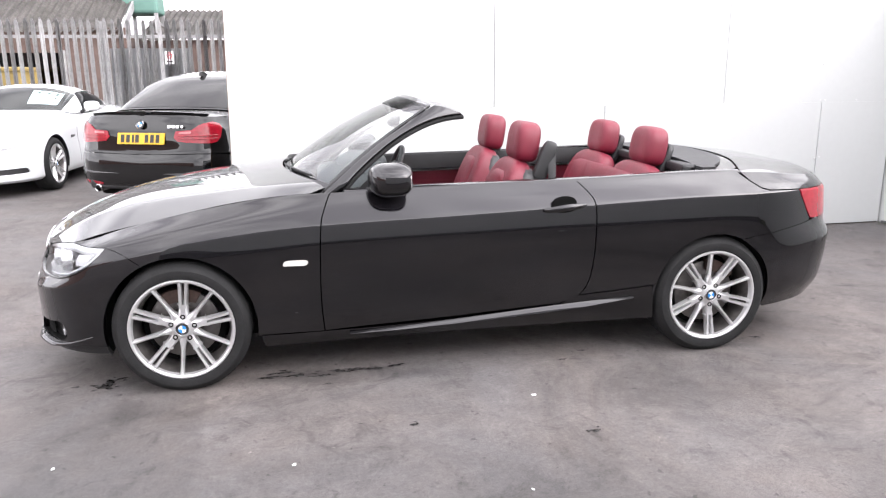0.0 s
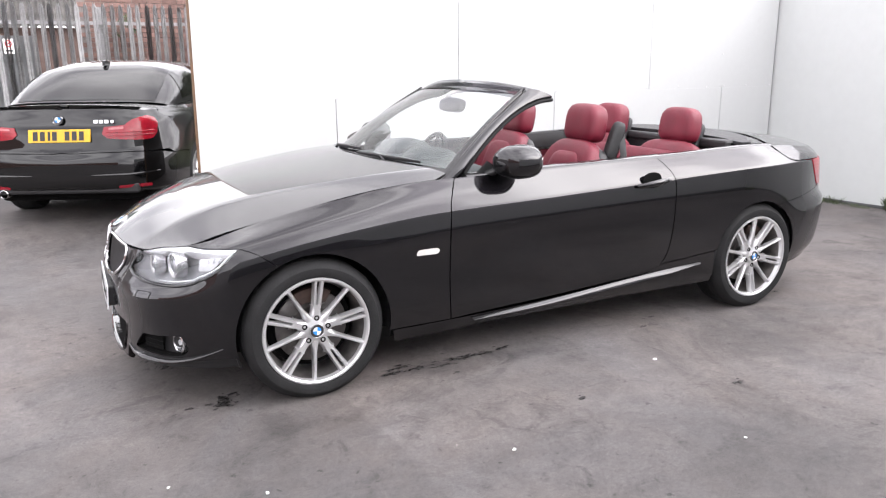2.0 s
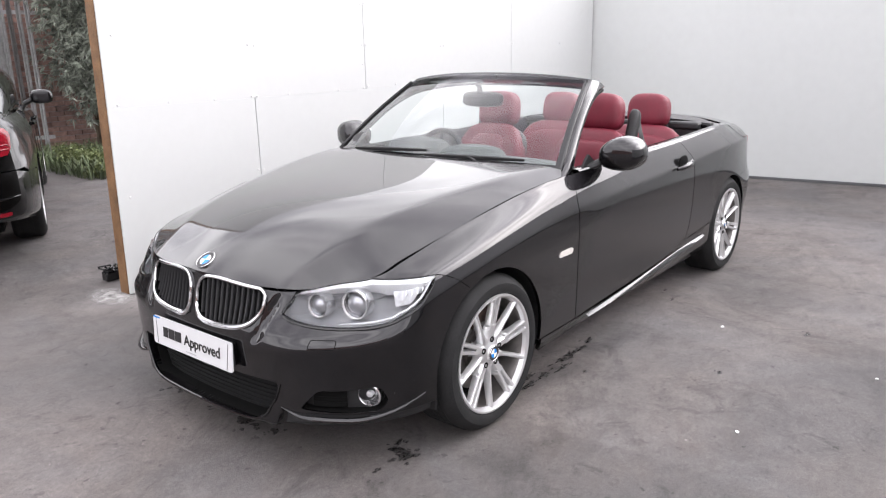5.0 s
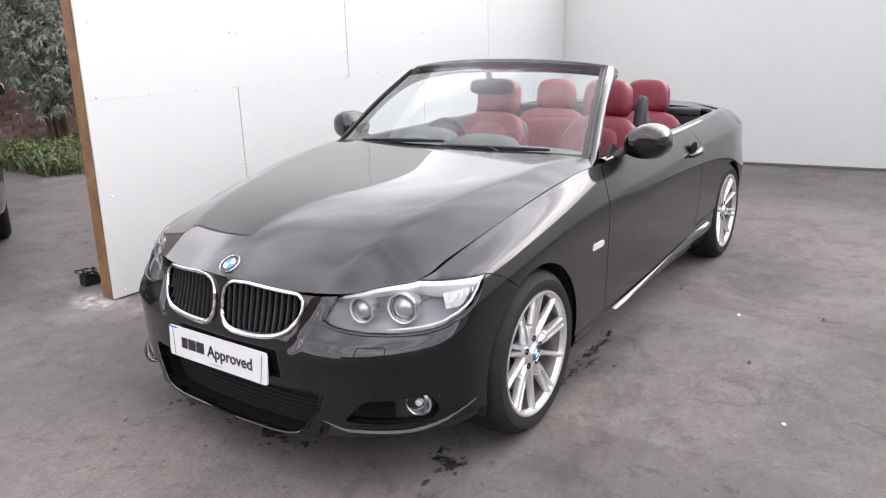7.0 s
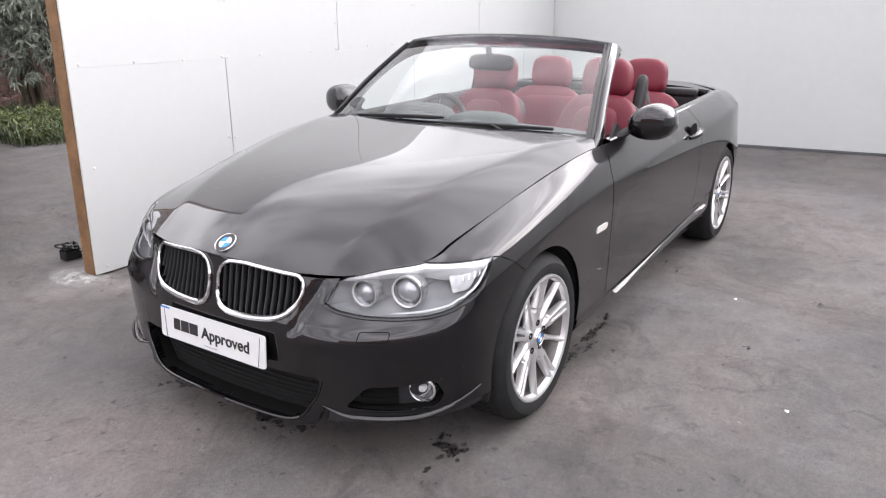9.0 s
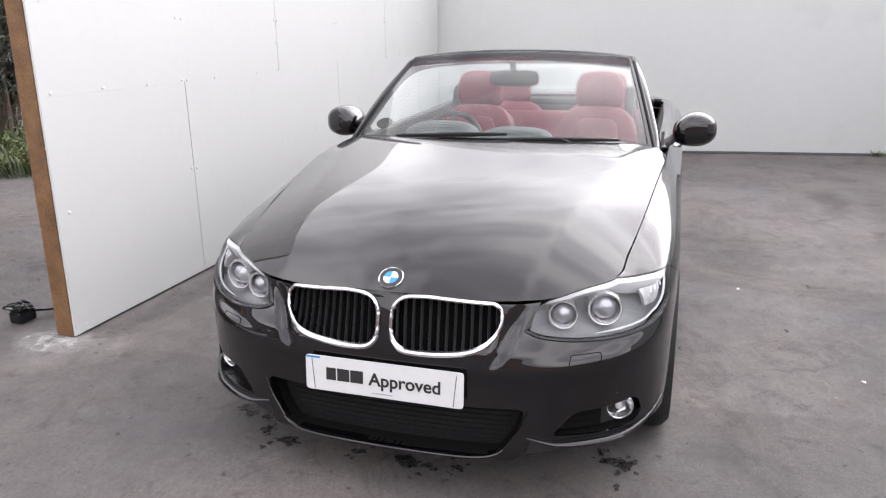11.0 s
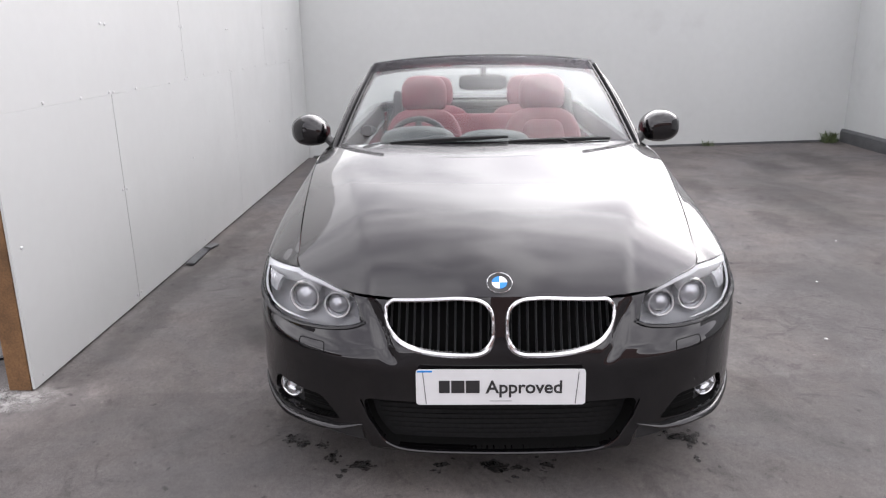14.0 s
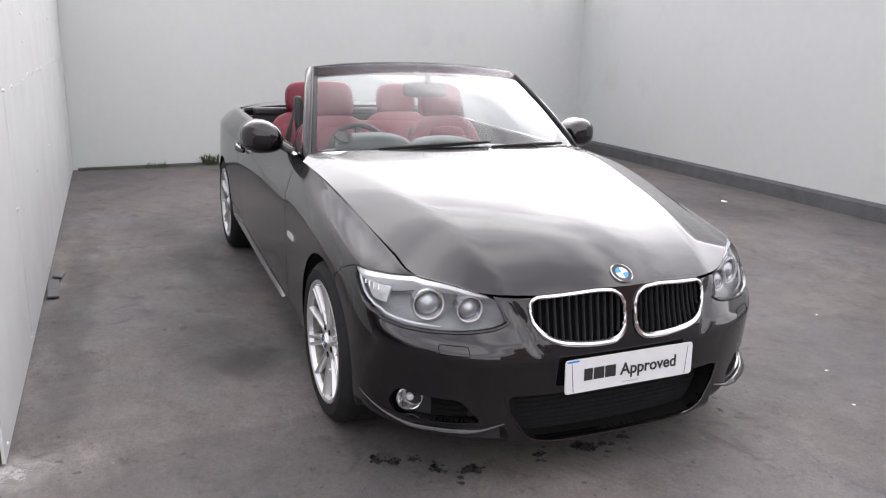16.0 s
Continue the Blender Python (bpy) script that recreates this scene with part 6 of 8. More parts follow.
def cabin():
    for s in (1, -1):
        def strip(name, z0, z1, y0, y1, mat, x0=0.86, x1=2.74, lab=""):
            rows = []
            for k, (yy, zz) in enumerate(((y0 + 0.02, z0), (y0, z0 + 0.01), ((y0 + y1) / 2 - 0.008, (z0 + z1) / 2), (y1, z1 - 0.01), (y1 + 0.02, z1))):
                rows.append([(x, s * yy, zz + 0.022 * (x - 0.8) / 1.6) for x in np.linspace(x0, x1, 20)])
            sheet(name, rows, mat, convertible, lab, 0.02 * s)
        strip("door_card", 0.40, 0.84, 0.715, 0.715, M_RED, lab="red leather door trim")
        strip("door_card_top", 0.84, 0.958, 0.712, 0.738, M_BLACKLEATHER, lab="black door top trim")
        strip("trim_line", 0.828, 0.846, 0.708, 0.708, M_SATIN)
    bm = pillow((0.44, 1.40, 0.22), Matrix.Translation((0.90, 0, 0.845)), 5, 8)
    dash = part("dashboard", bm, M_DASH, convertible, "dark grey padded dashboard", True, 60)
    part("instrument_hood", pillow((0.32, 0.40, 0.17), Matrix.Translation((0.97, 0.35, 0.945)), 2.6, 8), M_DASH, dash, "", True)
    part("screen_hood", pillow((0.28, 0.38, 0.14), Matrix.Translation((0.97, -0.05, 0.938)), 2.6, 8), M_DASH, dash, "", True)
    part("centre_console", box((0.95, 0.22, 0.20), Matrix.Translation((1.40, 0, 0.48)), 0.03), M_BLACKLEATHER, convertible)
    m = pose(1.17, 0.36, 0.885, 0, -68, 0)
    sw = part("steering_wheel", lathe([(0.170 + 0.016 * math.cos(a), 0.016 * math.sin(a)) for a in np.linspace(0, 2 * math.pi, 13)], 40, m), M_BLACKLEATHER, convertible, "black three-spoke steering wheel", True)
    part("wheel_boss", pillow((0.16, 0.15, 0.05), m, 3, 6), M_BLACKLEATHER, sw, "", True)
    for a in (0, 180, 270):
        bm = tube([m @ Vector((0.04 * math.cos(radians(a + 90)), 0.04 * math.sin(radians(a + 90)), 0)), m @ Vector((0.165 * math.cos(radians(a + 90)), 0.165 * math.sin(radians(a + 90)), 0))], 0.018, 8, False, 0.5)
        part("wheel_spoke", bm, M_BLACKLEATHER, sw, "", True)
    rm = part("rear_view_mirror", pillow((0.055, 0.262, 0.084), pose(1.14, 0.0, 1.243, 0, 12, 0), 4.0, 7), M_PLASTIC, convertible, "black inside rear-view mirror", True)
    bm = add_rod(bmesh.new(), (1.12, 0.0, 1.28), (1.10, 0.0, 1.335), 0.016)
    part("mirror_stalk", bm, M_PLASTIC, rm)
    part("mirror_glass", pillow((0.006, 0.244, 0.068), pose(1.167, 0.0, 1.243, 0, 12, 0), 4), M_MIRROR, rm, "", True)
    part("rear_bench", pillow((0.14, 1.22, 0.52), pose(2.43, -0.015, 0.68, 0, 20, 0), 6, 9), M_RED, convertible, "red leather rear bench back", True, 60)
    part("rear_bulkhead", box((0.06, 1.36, 0.5), Matrix.Translation((2.70, 0, 0.72)), 0.02), M_BLACKLEATHER, convertible)
    bm = add_box(bmesh.new(), (0.10, 1.36, 0.05), Matrix.Translation((2.70, 0, 0.985)), 0.015)
    part("parcel_shelf", bm, M_BLACKLEATHER, convertible)
    st = on_glass(0.60, 0.16)
    n = Vector((-0.5, 0, 0.85)).normalized()
    part("window_sticker", lathe([(0.0001, 0.001), (0.042, 0.001), (0.042, -0.001)], 24, Matrix.Translation(st + n * 0.003) @ n.to_track_quat("Z", "Y").to_matrix().to_4x4()), M_INK, convertible, "round dark disc on the windscreen")


cabin()

# ---- the parked cars behind ----
def greenhouse(line, belt, width, n_t=33, n_a=25, ey=0.72, ez=0.62):
    """Roof and windows as one grid: line gives (x, z) along the middle, belt (x, z) along the sides."""
    lx, lz = np.array([p[0] for p in line]), np.array([p[1] for p in line])
    k = np.linspace(0, 1, len(line))
    fx, fz = pchip(k, lx), pchip(k, lz)
    bx, bz = pchip(np.linspace(0, 1, len(belt)), [p[0] for p in belt]), pchip(np.linspace(0, 1, len(belt)), [p[1] for p in belt])
    w = pchip(np.linspace(0, 1, len(width)), width)
    T, A = np.linspace(0, 1, n_t), np.linspace(-1, 1, n_a)
    g = np.zeros((n_t, n_a, 3))
    for i, t in enumerate(T):
        for j, a in enumerate(A):
            p = abs(a) * math.pi / 2
            sy, cz = math.sin(p) ** ey, math.cos(p) ** ez
            xx = fx(t) + (bx(t) - fx(t)) * (1 - cz)
            g[i, j] = (xx, math.copysign(w(t) * (0.30 * abs(a) + 0.70 * sy), a), bz(t) + (fz(t) - bz(t)) * cz)
    return blur(g, 0.8)


def patch(g, t0, t1, a0, a1, lift=0.004, n=12):
    """A window on the grid, between shares of its length and width."""
    r, c, _ = g.shape
    du, dv = np.gradient(g, axis=0), np.gradient(g, axis=1)
    nn = np.cross(du, dv)
    nn /= np.maximum(np.linalg.norm(nn, axis=2), 1e-9)[..., None]
    if nn[r // 2, c // 2, 2] < 0:
        nn = -nn
    out = []
    for t in np.linspace(0, 1, n):
        row = []
        for a in np.linspace(0, 1, n):
            tt = (t0(a) + (t1(a) - t0(a)) * t) * (r - 1)
            aa = (a0(t) + (a1(t) - a0(t)) * a + 1) / 2 * (c - 1)
            i, j = min(int(tt), r - 2), min(max(int(aa), 0), c - 2)
            x, y = tt - i, aa - j
            q = lambda G: (G[i, j] * (1 - x) + G[i + 1, j] * x) * (1 - y) + (G[i, j + 1] * (1 - x) + G[i + 1, j + 1] * x) * y
            row.append(q(g) + q(nn) * lift)
        out.append(row)
    return np.array(out)


def parked_saloon():
    car = thing("saloon_car", "black four-door saloon car with a boot spoiler", "car", "", "", (0.548, 6.68, 0.128), -113.6)
    outline = [(-0.79, 0), (-0.77, 0.35), (-0.66, 0.66), (-0.40, 0.84), (0, 0.895), (1.4, 0.90), (2.81, 0.905), (3.30, 0.885), (3.60, 0.82), (3.76, 0.66), (3.82, 0.40), (3.835, 0)]
    side = [(0.05, 0.19), (0.015, 0.26), (0, 0.45), (0.004, 0.72), (0.010, 0.84), (0.05, 0.92), (0.10, 0.97)]
    tail = [(0.06, 0.325), (0.012, 0.36), (0.0, 0.44), (0.0, 0.55), (0.05, 0.63), (0.085, 0.87), (0.12, 1.005)]
    st = [(0, [(0.05, 0.18), (0.01, 0.24), (0, 0.40), (0.01, 0.52), (0.03, 0.58), (0.06, 0.66), (0.09, 0.72)]), (3, [(0.05, 0.18), (0.01, 0.24), (0, 0.40), (0.01, 0.55), (0.03, 0.64), (0.07, 0.72), (0.15, 0.77)]),
          (4, [(0.04, 0.19), (0.01, 0.25), (0, 0.42), (0.002, 0.66), (0.010, 0.76), (0.04, 0.84), (0.15, 0.89)]), (5, side), (6, [(d, z + 0.03 * (z > 0.8)) for d, z in side]), (8, [(0.06, 0.29), (0.015, 0.335), (0, 0.44), (0.006, 0.58), (0.03, 0.70), (0.06, 0.90), (0.12, 0.995)]), (11, tail)]
    sh = Shell(outline, st)
    top = sh.top * Shell.W
    for s in (1, -1):
        arch_f, arch_r = sh.xz(arc(0, 0.32, 0.355, 200, -9, 30)), sh.xz(arc(2.81, 0.32, 0.352, 195, -12, 30))
        poly = [(0.0, top)] + [(0.0, 0.0)] + [(u, 0.0) for u in np.linspace(0.1, arch_f[0][0] - 0.02, 12)] + arch_f + [(u, 0.0) for u in np.linspace(arch_f[-1][0] + 0.02, arch_r[0][0] - 0.02, 30)] + arch_r
        poly = poly[:-6] + [arch_r[-6]] + sh.xz([(3.12, 0.59), (3.45, 0.61), (3.52, 0.65), (3.50, 0.975)]) + [(u, top) for u in np.linspace(sh.u_x(3.46), 0.0, 90)][:-1]
        sh.panel("body_side", flank(s, [(a, min(max(b, 0), top)) for a, b in poly]), M_PAINT2, car, "", (), (0.05, 0.02), 0.014)
        poly = sh.xz([(3.125, 0.584), (3.45, 0.604)]) + sh.yz([(0.80, 0.64), (0.62, 0.645), (0.0, 0.64)], True) + [(u, 0.0) for u in np.linspace(sh.length, arch_r[-1][0] + 0.03, 20)] + arch_r[-6:][::-1]
        sh.panel("rear_bumper", flank(s, [(a, min(max(b, 0), top)) for a, b in poly]), M_PAINT2, car, "black rear bumper", (), (0.04, 0.015), 0.014)
        boot = sh.yz([(0.0, 0.646), (0.40, 0.648), (0.62, 0.652), (0.80, 0.648)], True) + sh.xz([(3.503, 0.655), (3.503, 0.975)]) + [(u, top) for u in np.linspace(sh.u_x(3.503), sh.length, 22)]
        sh.panel("boot_panel", flank(s, [(a, min(max(b, 0), top)) for a, b in boot]), M_PAINT2, car, "", (), (0.04, 0.015), 0.012)
        # tail lamp: clear and red bands, wrapped round the corner
        lamp = sh.xz([(3.60, 0.885), (3.62, 0.925), (3.68, 0.945)]) + sh.yz([(0.70, 0.935), (0.62, 0.915), (0.55, 0.872), (0.38, 0.860), (0.36, 0.800), (0.40, 0.765), (0.50, 0.755), (0.70, 0.745)], True) + sh.xz([(3.67, 0.755), (3.63, 0.800)])
        tl = sh.panel("tail_lamp", flank(s, lamp), M_LAMPRED, car, "red L-shaped tail lamp", (), (0.03, 0.01), 0.02, 0.010)
        clear = sh.yz(rounded([(0.545, 0.862), (0.42, 0.852), (0.415, 0.835), (0.545, 0.840)], 0.008), True)
        sh.panel("reversing_lens", flank(s, clear), M_LAMPPINK, tl, "", (), (0.02, 0.01), 0.0, 0.012)
        for z in (0.785, 0.815):
            q = np.array(sh.yz([(y, z + 0.05 * max(0, y - 0.6)) for y in np.linspace(0.40, 0.78, 16)], True))
            P, N = sh.flat(q[:, 0] * s, q[:, 1])
            part("lamp_line", tube(P + N * 0.012, 0.004, 5), M_LAMPRED, tl, "", True)
        ref = sh.yz(rounded([(0.72, 0.372), (0.46, 0.36), (0.46, 0.338), (0.72, 0.345)], 0.01), True)
        sh.panel("rear_reflector", flank(s, ref), M_LAMPRED, car, "", (), (0.02, 0.01), 0.008, 0.004)
        q = np.array(sh.yz([(y, 0.455 + 0.03 * max(0, y - 0.55) * 3) for y in np.linspace(0.25, 0.78, 16)], True))
        P, N = sh.flat(q[:, 0] * s, q[:, 1])
        part("bumper_crease", tube(P + N * 0.004, [0.003 + 0.010 * math.sin(math.pi * i / 15) for i in range(16)], 6), M_PAINT2, car, "", True)
        for c in (0.0, 2.81):
            q = np.array(sh.xz(arc(c, 0.32, 0.353, 200, -12, 30)))
            P, _ = sh.flat(q[:, 0] * s, q[:, 1])
            sheet("arch_liner", [[(p[0], p[1] - s * d, p[2]) for p in P] for d in (0.0, 0.05, 0.28)], M_PLASTIC, car)
        # door lines, handles, mirror
        for x in (0.78, 1.78, 2.55):
            q = np.array(sh.xz([(x + 0.10 * max(0, z - 0.6) * (1 if x > 2 else 0.3) - 0.25 * max(0, 0.5 - z) * (x > 2), z) for z in np.linspace(0.28, 0.97, 14)]))
            P, N = sh.flat(q[:, 0] * s, q[:, 1])
            part("door_gap", tube(P - N * 0.0005, 0.0028, 4), M_DARK, car)
        for x in (1.62, 2.45):
            q = np.array(sh.xz([(x + d, 0.86 + 0.1 * (x - 1.6) * 0.2) for d in np.linspace(-0.11, 0.11, 9)]))
            P, N = sh.flat(q[:, 0] * s, q[:, 1])
            part("door_handle", tube([p + n * 0.028 * math.sin(math.pi * (0.08 + 0.84 * i / 8)) ** 0.6 for i, (p, n) in enumerate(zip(P, N))], 0.012, 8), M_PAINT2, car, "", True)
        mm = part("door_mirror", pillow((0.16, 0.21, 0.145), Matrix.Translation((0.78, s * 0.975, 1.02)), 3, 7), M_PAINT2, car, "black door mirror", True)
        part("mirror_glass", pillow((0.01, 0.17, 0.105), Matrix.Translation((0.862, s * 0.975, 1.02)), 4), M_GLOSSBLACK, mm, "", True)
        part("mirror_arm", tube([(0.80, s * 0.80, 0.95), (0.79, s * 0.88, 0.99)], 0.025, 8), M_PLASTIC, mm, "", True)
    # bonnet and boot skins
    hz = pchip([-0.72, -0.5, 0.0, 0.5, 0.8], [0.73, 0.83, 0.93, 0.985, 1.0])
    dz = pchip([2.6, 3.2, 3.6, 3.72], [1.035, 1.04, 1.04, 1.025])
    for name, zc, u0, u1 in (("bonnet", hz, 0.0, sh.u_x(0.70)), ("boot_lid", dz, sh.u_x(3.0), sh.length)):
        u = np.linspace(u0, u1, 50)
        P, _ = sh.at(u, np.full(50, float(sh.top)))
        e = [(x, y) for x, y, z in P if y > 0.01]
        poly = e + [(x, -y) for x, y in e[::-1]]
        vs, fs = flat_fill(dense(poly, 0.05), [], 0.06, 0.06)
        skin(name, vs, fs, cap_surface(sh, zc, P[:, 0].min(), P[:, 0].max()), M_PAINT2, car, "", 0.012)
    rows = [[(3.60 + 0.11 * (1 - (y / 0.66) ** 2) + d, y, 1.030 - 0.03 * (abs(y) / 0.66) ** 2 + h) for y in np.linspace(-0.63, 0.63, 20)] for d, h in ((-0.10, 0.004), (-0.05, 0.010), (0.0, 0.022), (0.012, 0.020), (0.004, 0.008), (-0.01, -0.02))]
    sheet("boot_spoiler", rows, M_PAINT2, car, "black lip spoiler")
    g = greenhouse([(3.22, 1.03), (2.88, 1.235), (2.52, 1.39), (2.05, 1.44), (1.5, 1.435), (1.05, 1.36), (0.75, 1.18), (0.45, 0.975)], [(3.10, 0.985), (2.7, 0.985), (2.2, 0.98), (1.7, 0.975), (1.2, 0.97), (0.62, 0.96)], [0.74, 0.775, 0.785, 0.79, 0.785, 0.76], 41, 41, 0.62, 0.36)
    sheet("roof", g, M_PAINT2, car, "black roof")
    sheet("rear_window", patch(g, lambda a: 0.02, lambda a: 0.285 - 0.02 * (2 * a - 1) ** 2, lambda t: -0.66 + 0.08 * t, lambda t: 0.66 - 0.08 * t), M_REARGLASS, car, "dark tinted rear window")
    sheet("windscreen", patch(g, lambda a: 0.74, lambda a: 0.985, lambda t: -0.62, lambda t: 0.62), M_TINT, car)
    for s in (1, -1):
        for t0, t1 in ((0.175, 0.42), (0.435, 0.80)):
            sheet("side_window", patch(g, lambda a: t0 + (0.07 if t0 < 0.3 else 0.0) * a, lambda a: t1 - (0.0 if t1 < 0.5 else 0.10) * a, lambda t: s * 0.97, lambda t: s * 0.60), M_TINT, car)
        q = patch(g, lambda a: 0.12, lambda a: 0.82, lambda t: s * 0.985, lambda t: s * 0.96)
        part("window_trim", tube(list(q[:, 0]), 0.006, 5), M_GLOSSBLACK, car, "", True)
    fin = bmesh.new()
    extrude_poly([(0.0, 0.0), (0.16, 0.0), (0.15, 0.045), (0.12, 0.052), (0.05, 0.022)], 0.03, pose(2.46, 0.015, 1.392, 90, 6, 0), 0.0, fin)
    part("roof_fin", fin, M_PAINT2, car)
    # plate with plain bars, badge, model bars, exhaust
    p, n = sh.at(np.array([sh.length]), np.array([sh.w(sh.length, 0.79) / Shell.W]))
    px = float(p[0][0])
    pl = part("number_plate", box((0.008, 0.52, 0.111), Matrix.Translation((px + 0.010, 0, 0.79)) @ pose(0, 0, 0, 0, -14, 0), 0.003), M_YELLOW, car, "yellow rear number plate with dark bars")
    for y in (-0.200, -0.140, -0.085, -0.040, 0.065, 0.125, 0.185):
        part("plate_bar", box((0.002, 0.040 if y != -0.085 else 0.022, 0.078), Matrix.Translation((px + 0.0155, y, 0.79)) @ pose(0, 0, 0, 0, -14, 0)), M_INK, pl)
    m = Matrix.Translation((px + 0.004, 0, 0.925)) @ pose(0, 0, 0, 0, 72, 0)
    roundel(car, m, 0.041)
    for y, w in ((0.31, 0.035), (0.355, 0.035), (0.40, 0.035), (0.448, 0.025)):
        part("model_bar", box((0.006, w, 0.030 if w > 0.03 else 0.026), Matrix.Translation((px - 0.005, y, 0.905)) @ pose(0, 0, 0, 0, -14, 0), 0.002), M_CHROME, car)
    part("exhaust", lathe([(0.030, -0.12), (0.036, -0.12), (0.038, 0.0), (0.034, 0.004), (0.031, 0.0), (0.029, -0.10)], 20, Matrix.Translation((3.80, -0.52, 0.298)) @ pose(0, 0, 0, 0, 90, 0)), M_CHROME, car, "round chrome exhaust tip", True)
    part("diffuser", box((0.16, 1.25, 0.09), Matrix.Translation((3.70, 0, 0.335)), 0.02), M_PLASTIC, car)
    part("underbody", box((4.2, 1.30, 0.25), Matrix.Translation((1.5, 0, 0.33)), 0.03), M_DARK, car)
    first = make_wheel("wheel", "silver alloy wheel with black tyre", 0.32, 0.235, 0.23, "star")
    first.parent = car
    first.matrix_basis = pose(0, 0.885, 0.32, -90, 0, 0) @ pose(0, 0, 0, 0, 0, 30)
    for x, s, a in ((2.81, 1, 75), (0, -1, 10), (2.81, -1, 50)):
        copy_thing(first, pose(x, s * 0.885, 0.32, -90 if s > 0 else 90, 0, 0) @ pose(0, 0, 0, 0, 0, a)).parent = car
    return car


parked_saloon()


def parked_roadster():
    car = thing("roadster_car", "white two-seat coupe car parked by the fence", "car", "", "", (-3.33, 5.62, 0.135), 85)
    outline = [(-0.86, 0), (-0.84, 0.30), (-0.72, 0.62), (-0.42, 0.84), (0, 0.885), (0.7, 0.87), (1.5, 0.875), (2.50, 0.895), (2.95, 0.86), (3.22, 0.68), (3.32, 0.35), (3.34, 0)]
    side = [(0.05, 0.18), (0.015, 0.25), (0, 0.42), (0.010, 0.60), (0.012, 0.74), (0.05, 0.83), (0.10, 0.88)]
    st = [(0, [(0.05, 0.16), (0.0, 0.20), (0.0, 0.34), (0.01, 0.46), (0.03, 0.54), (0.08, 0.60), (0.14, 0.64)]), (2, [(0.05, 0.17), (0.0, 0.21), (0.0, 0.36), (0.01, 0.48), (0.03, 0.58), (0.08, 0.64), (0.16, 0.68)]),
          (4, [(0.04, 0.18), (0.01, 0.24), (0, 0.40), (0.0, 0.60), (0.008, 0.72), (0.04, 0.80), (0.20, 0.86)]), (5, side), (6, side), (7, [(0.05, 0.2), (0.01, 0.27), (0, 0.45), (0, 0.66), (0.012, 0.78), (0.06, 0.88), (0.16, 0.93)]), (11, [(0.06, 0.22), (0.01, 0.30), (0.0, 0.46), (0.02, 0.6), (0.04, 0.72), (0.08, 0.86), (0.12, 0.92)])]
    sh = Shell(outline, st)
    top = sh.top * Shell.W
    for s in (1, -1):
        af, ar = sh.xz(arc(0, 0.325, 0.36, 200, -10, 30)), sh.xz(arc(2.50, 0.325, 0.355, 195, -12, 30))
        poly = [(0.0, top), (0.0, 0.0)] + [(u, 0.0) for u in np.linspace(0.1, af[0][0] - 0.02, 12)] + af + [(u, 0.0) for u in np.linspace(af[-1][0] + 0.02, ar[0][0] - 0.02, 20)] + ar + [(u, 0.0) for u in np.linspace(ar[-1][0] + 0.02, sh.length, 14)] + [(u, top) for u in np.linspace(sh.length, 0.0, 100)][:-1]
        mouth = sh.yz(rounded([(0.48, 0.27), (0.48, 0.335), (0.76, 0.345), (0.78, 0.285)], 0.02))
        kid = sh.yz(rounded([(0.03, 0.40), (0.03, 0.52), (0.40, 0.53), (0.42, 0.43)], 0.03))
        sh.panel("body_side", flank(s, [(a, min(max(b, 0), top)) for a, b in poly]), M_WHITE, car, "", (flank(s, mouth), flank(s, kid)), (0.05, 0.02), 0.02)
        sh.panel("air_intake", flank(s, mouth), M_PLASTIC, car, "", (), (0.03, 0.015), 0.0, -0.02)
        sh.panel("grille", flank(s, kid), M_PLASTIC, car, "", (), (0.03, 0.015), 0.0, -0.02)
        lamp = sh.yz(rounded([(0.48, 0.565), (0.52, 0.615), (0.70, 0.655), (0.80, 0.675), (0.79, 0.625), (0.70, 0.575), (0.56, 0.548)], 0.02))
        hl = sh.panel("headlamp", flank(s, lamp), M_LAMPGREY, car, "clear headlamp", (), (0.02, 0.01), 0.012, 0.006)
        for y, z in ((0.72, 0.615), (0.60, 0.592)):
            q = np.array(sh.yz([(y, z)]))
            P, N = sh.flat(q[:, 0] * s, q[:, 1])
            part("lamp_ring", lathe([(0.024, 0.0), (0.026, 0.012), (0.034, 0.012), (0.037, 0.0)], 20, Matrix.Translation(P[0]) @ Vector(N[0]).to_track_quat("Z", "Y").to_matrix().to_4x4()), M_REFLECTOR, hl, "", True)
        gill = sh.xz(rounded([(0.50, 0.60), (0.66, 0.615), (0.66, 0.632), (0.52, 0.640)], 0.008))
        sh.panel("side_gill", flank(s, gill), M_PLASTIC, car, "", (), (0.03, 0.01), 0.006, 0.004)
        q = np.array(sh.xz([(0.74 + 0.10 * abs(z - 0.6), z) for z in np.linspace(0.28, 0.87, 12)]))
        P, N = sh.flat(q[:, 0] * s, q[:, 1])
        part("door_gap", tube(P - N * 0.0005, 0.003, 4), M_DARK, car)
        for c in (0.0, 2.50):
            q = np.array(sh.xz(arc(c, 0.325, 0.357, 200, -12, 30)))
            P, _ = sh.flat(q[:, 0] * s, q[:, 1])
            sheet("arch_liner", [[(p[0], p[1] - s * d, p[2]) for p in P] for d in (0.0, 0.05, 0.28)], M_PLASTIC, car)
        mm = part("door_mirror", pillow((0.13, 0.20, 0.135), Matrix.Translation((1.13, s * 0.95, 0.985)), 3, 7), M_WHITE, car, "white door mirror", True)
        part("mirror_arm", tube([(1.15, s * 0.79, 0.90), (1.14, s * 0.86, 0.95)], 0.022, 8), M_PLASTIC, mm, "", True)
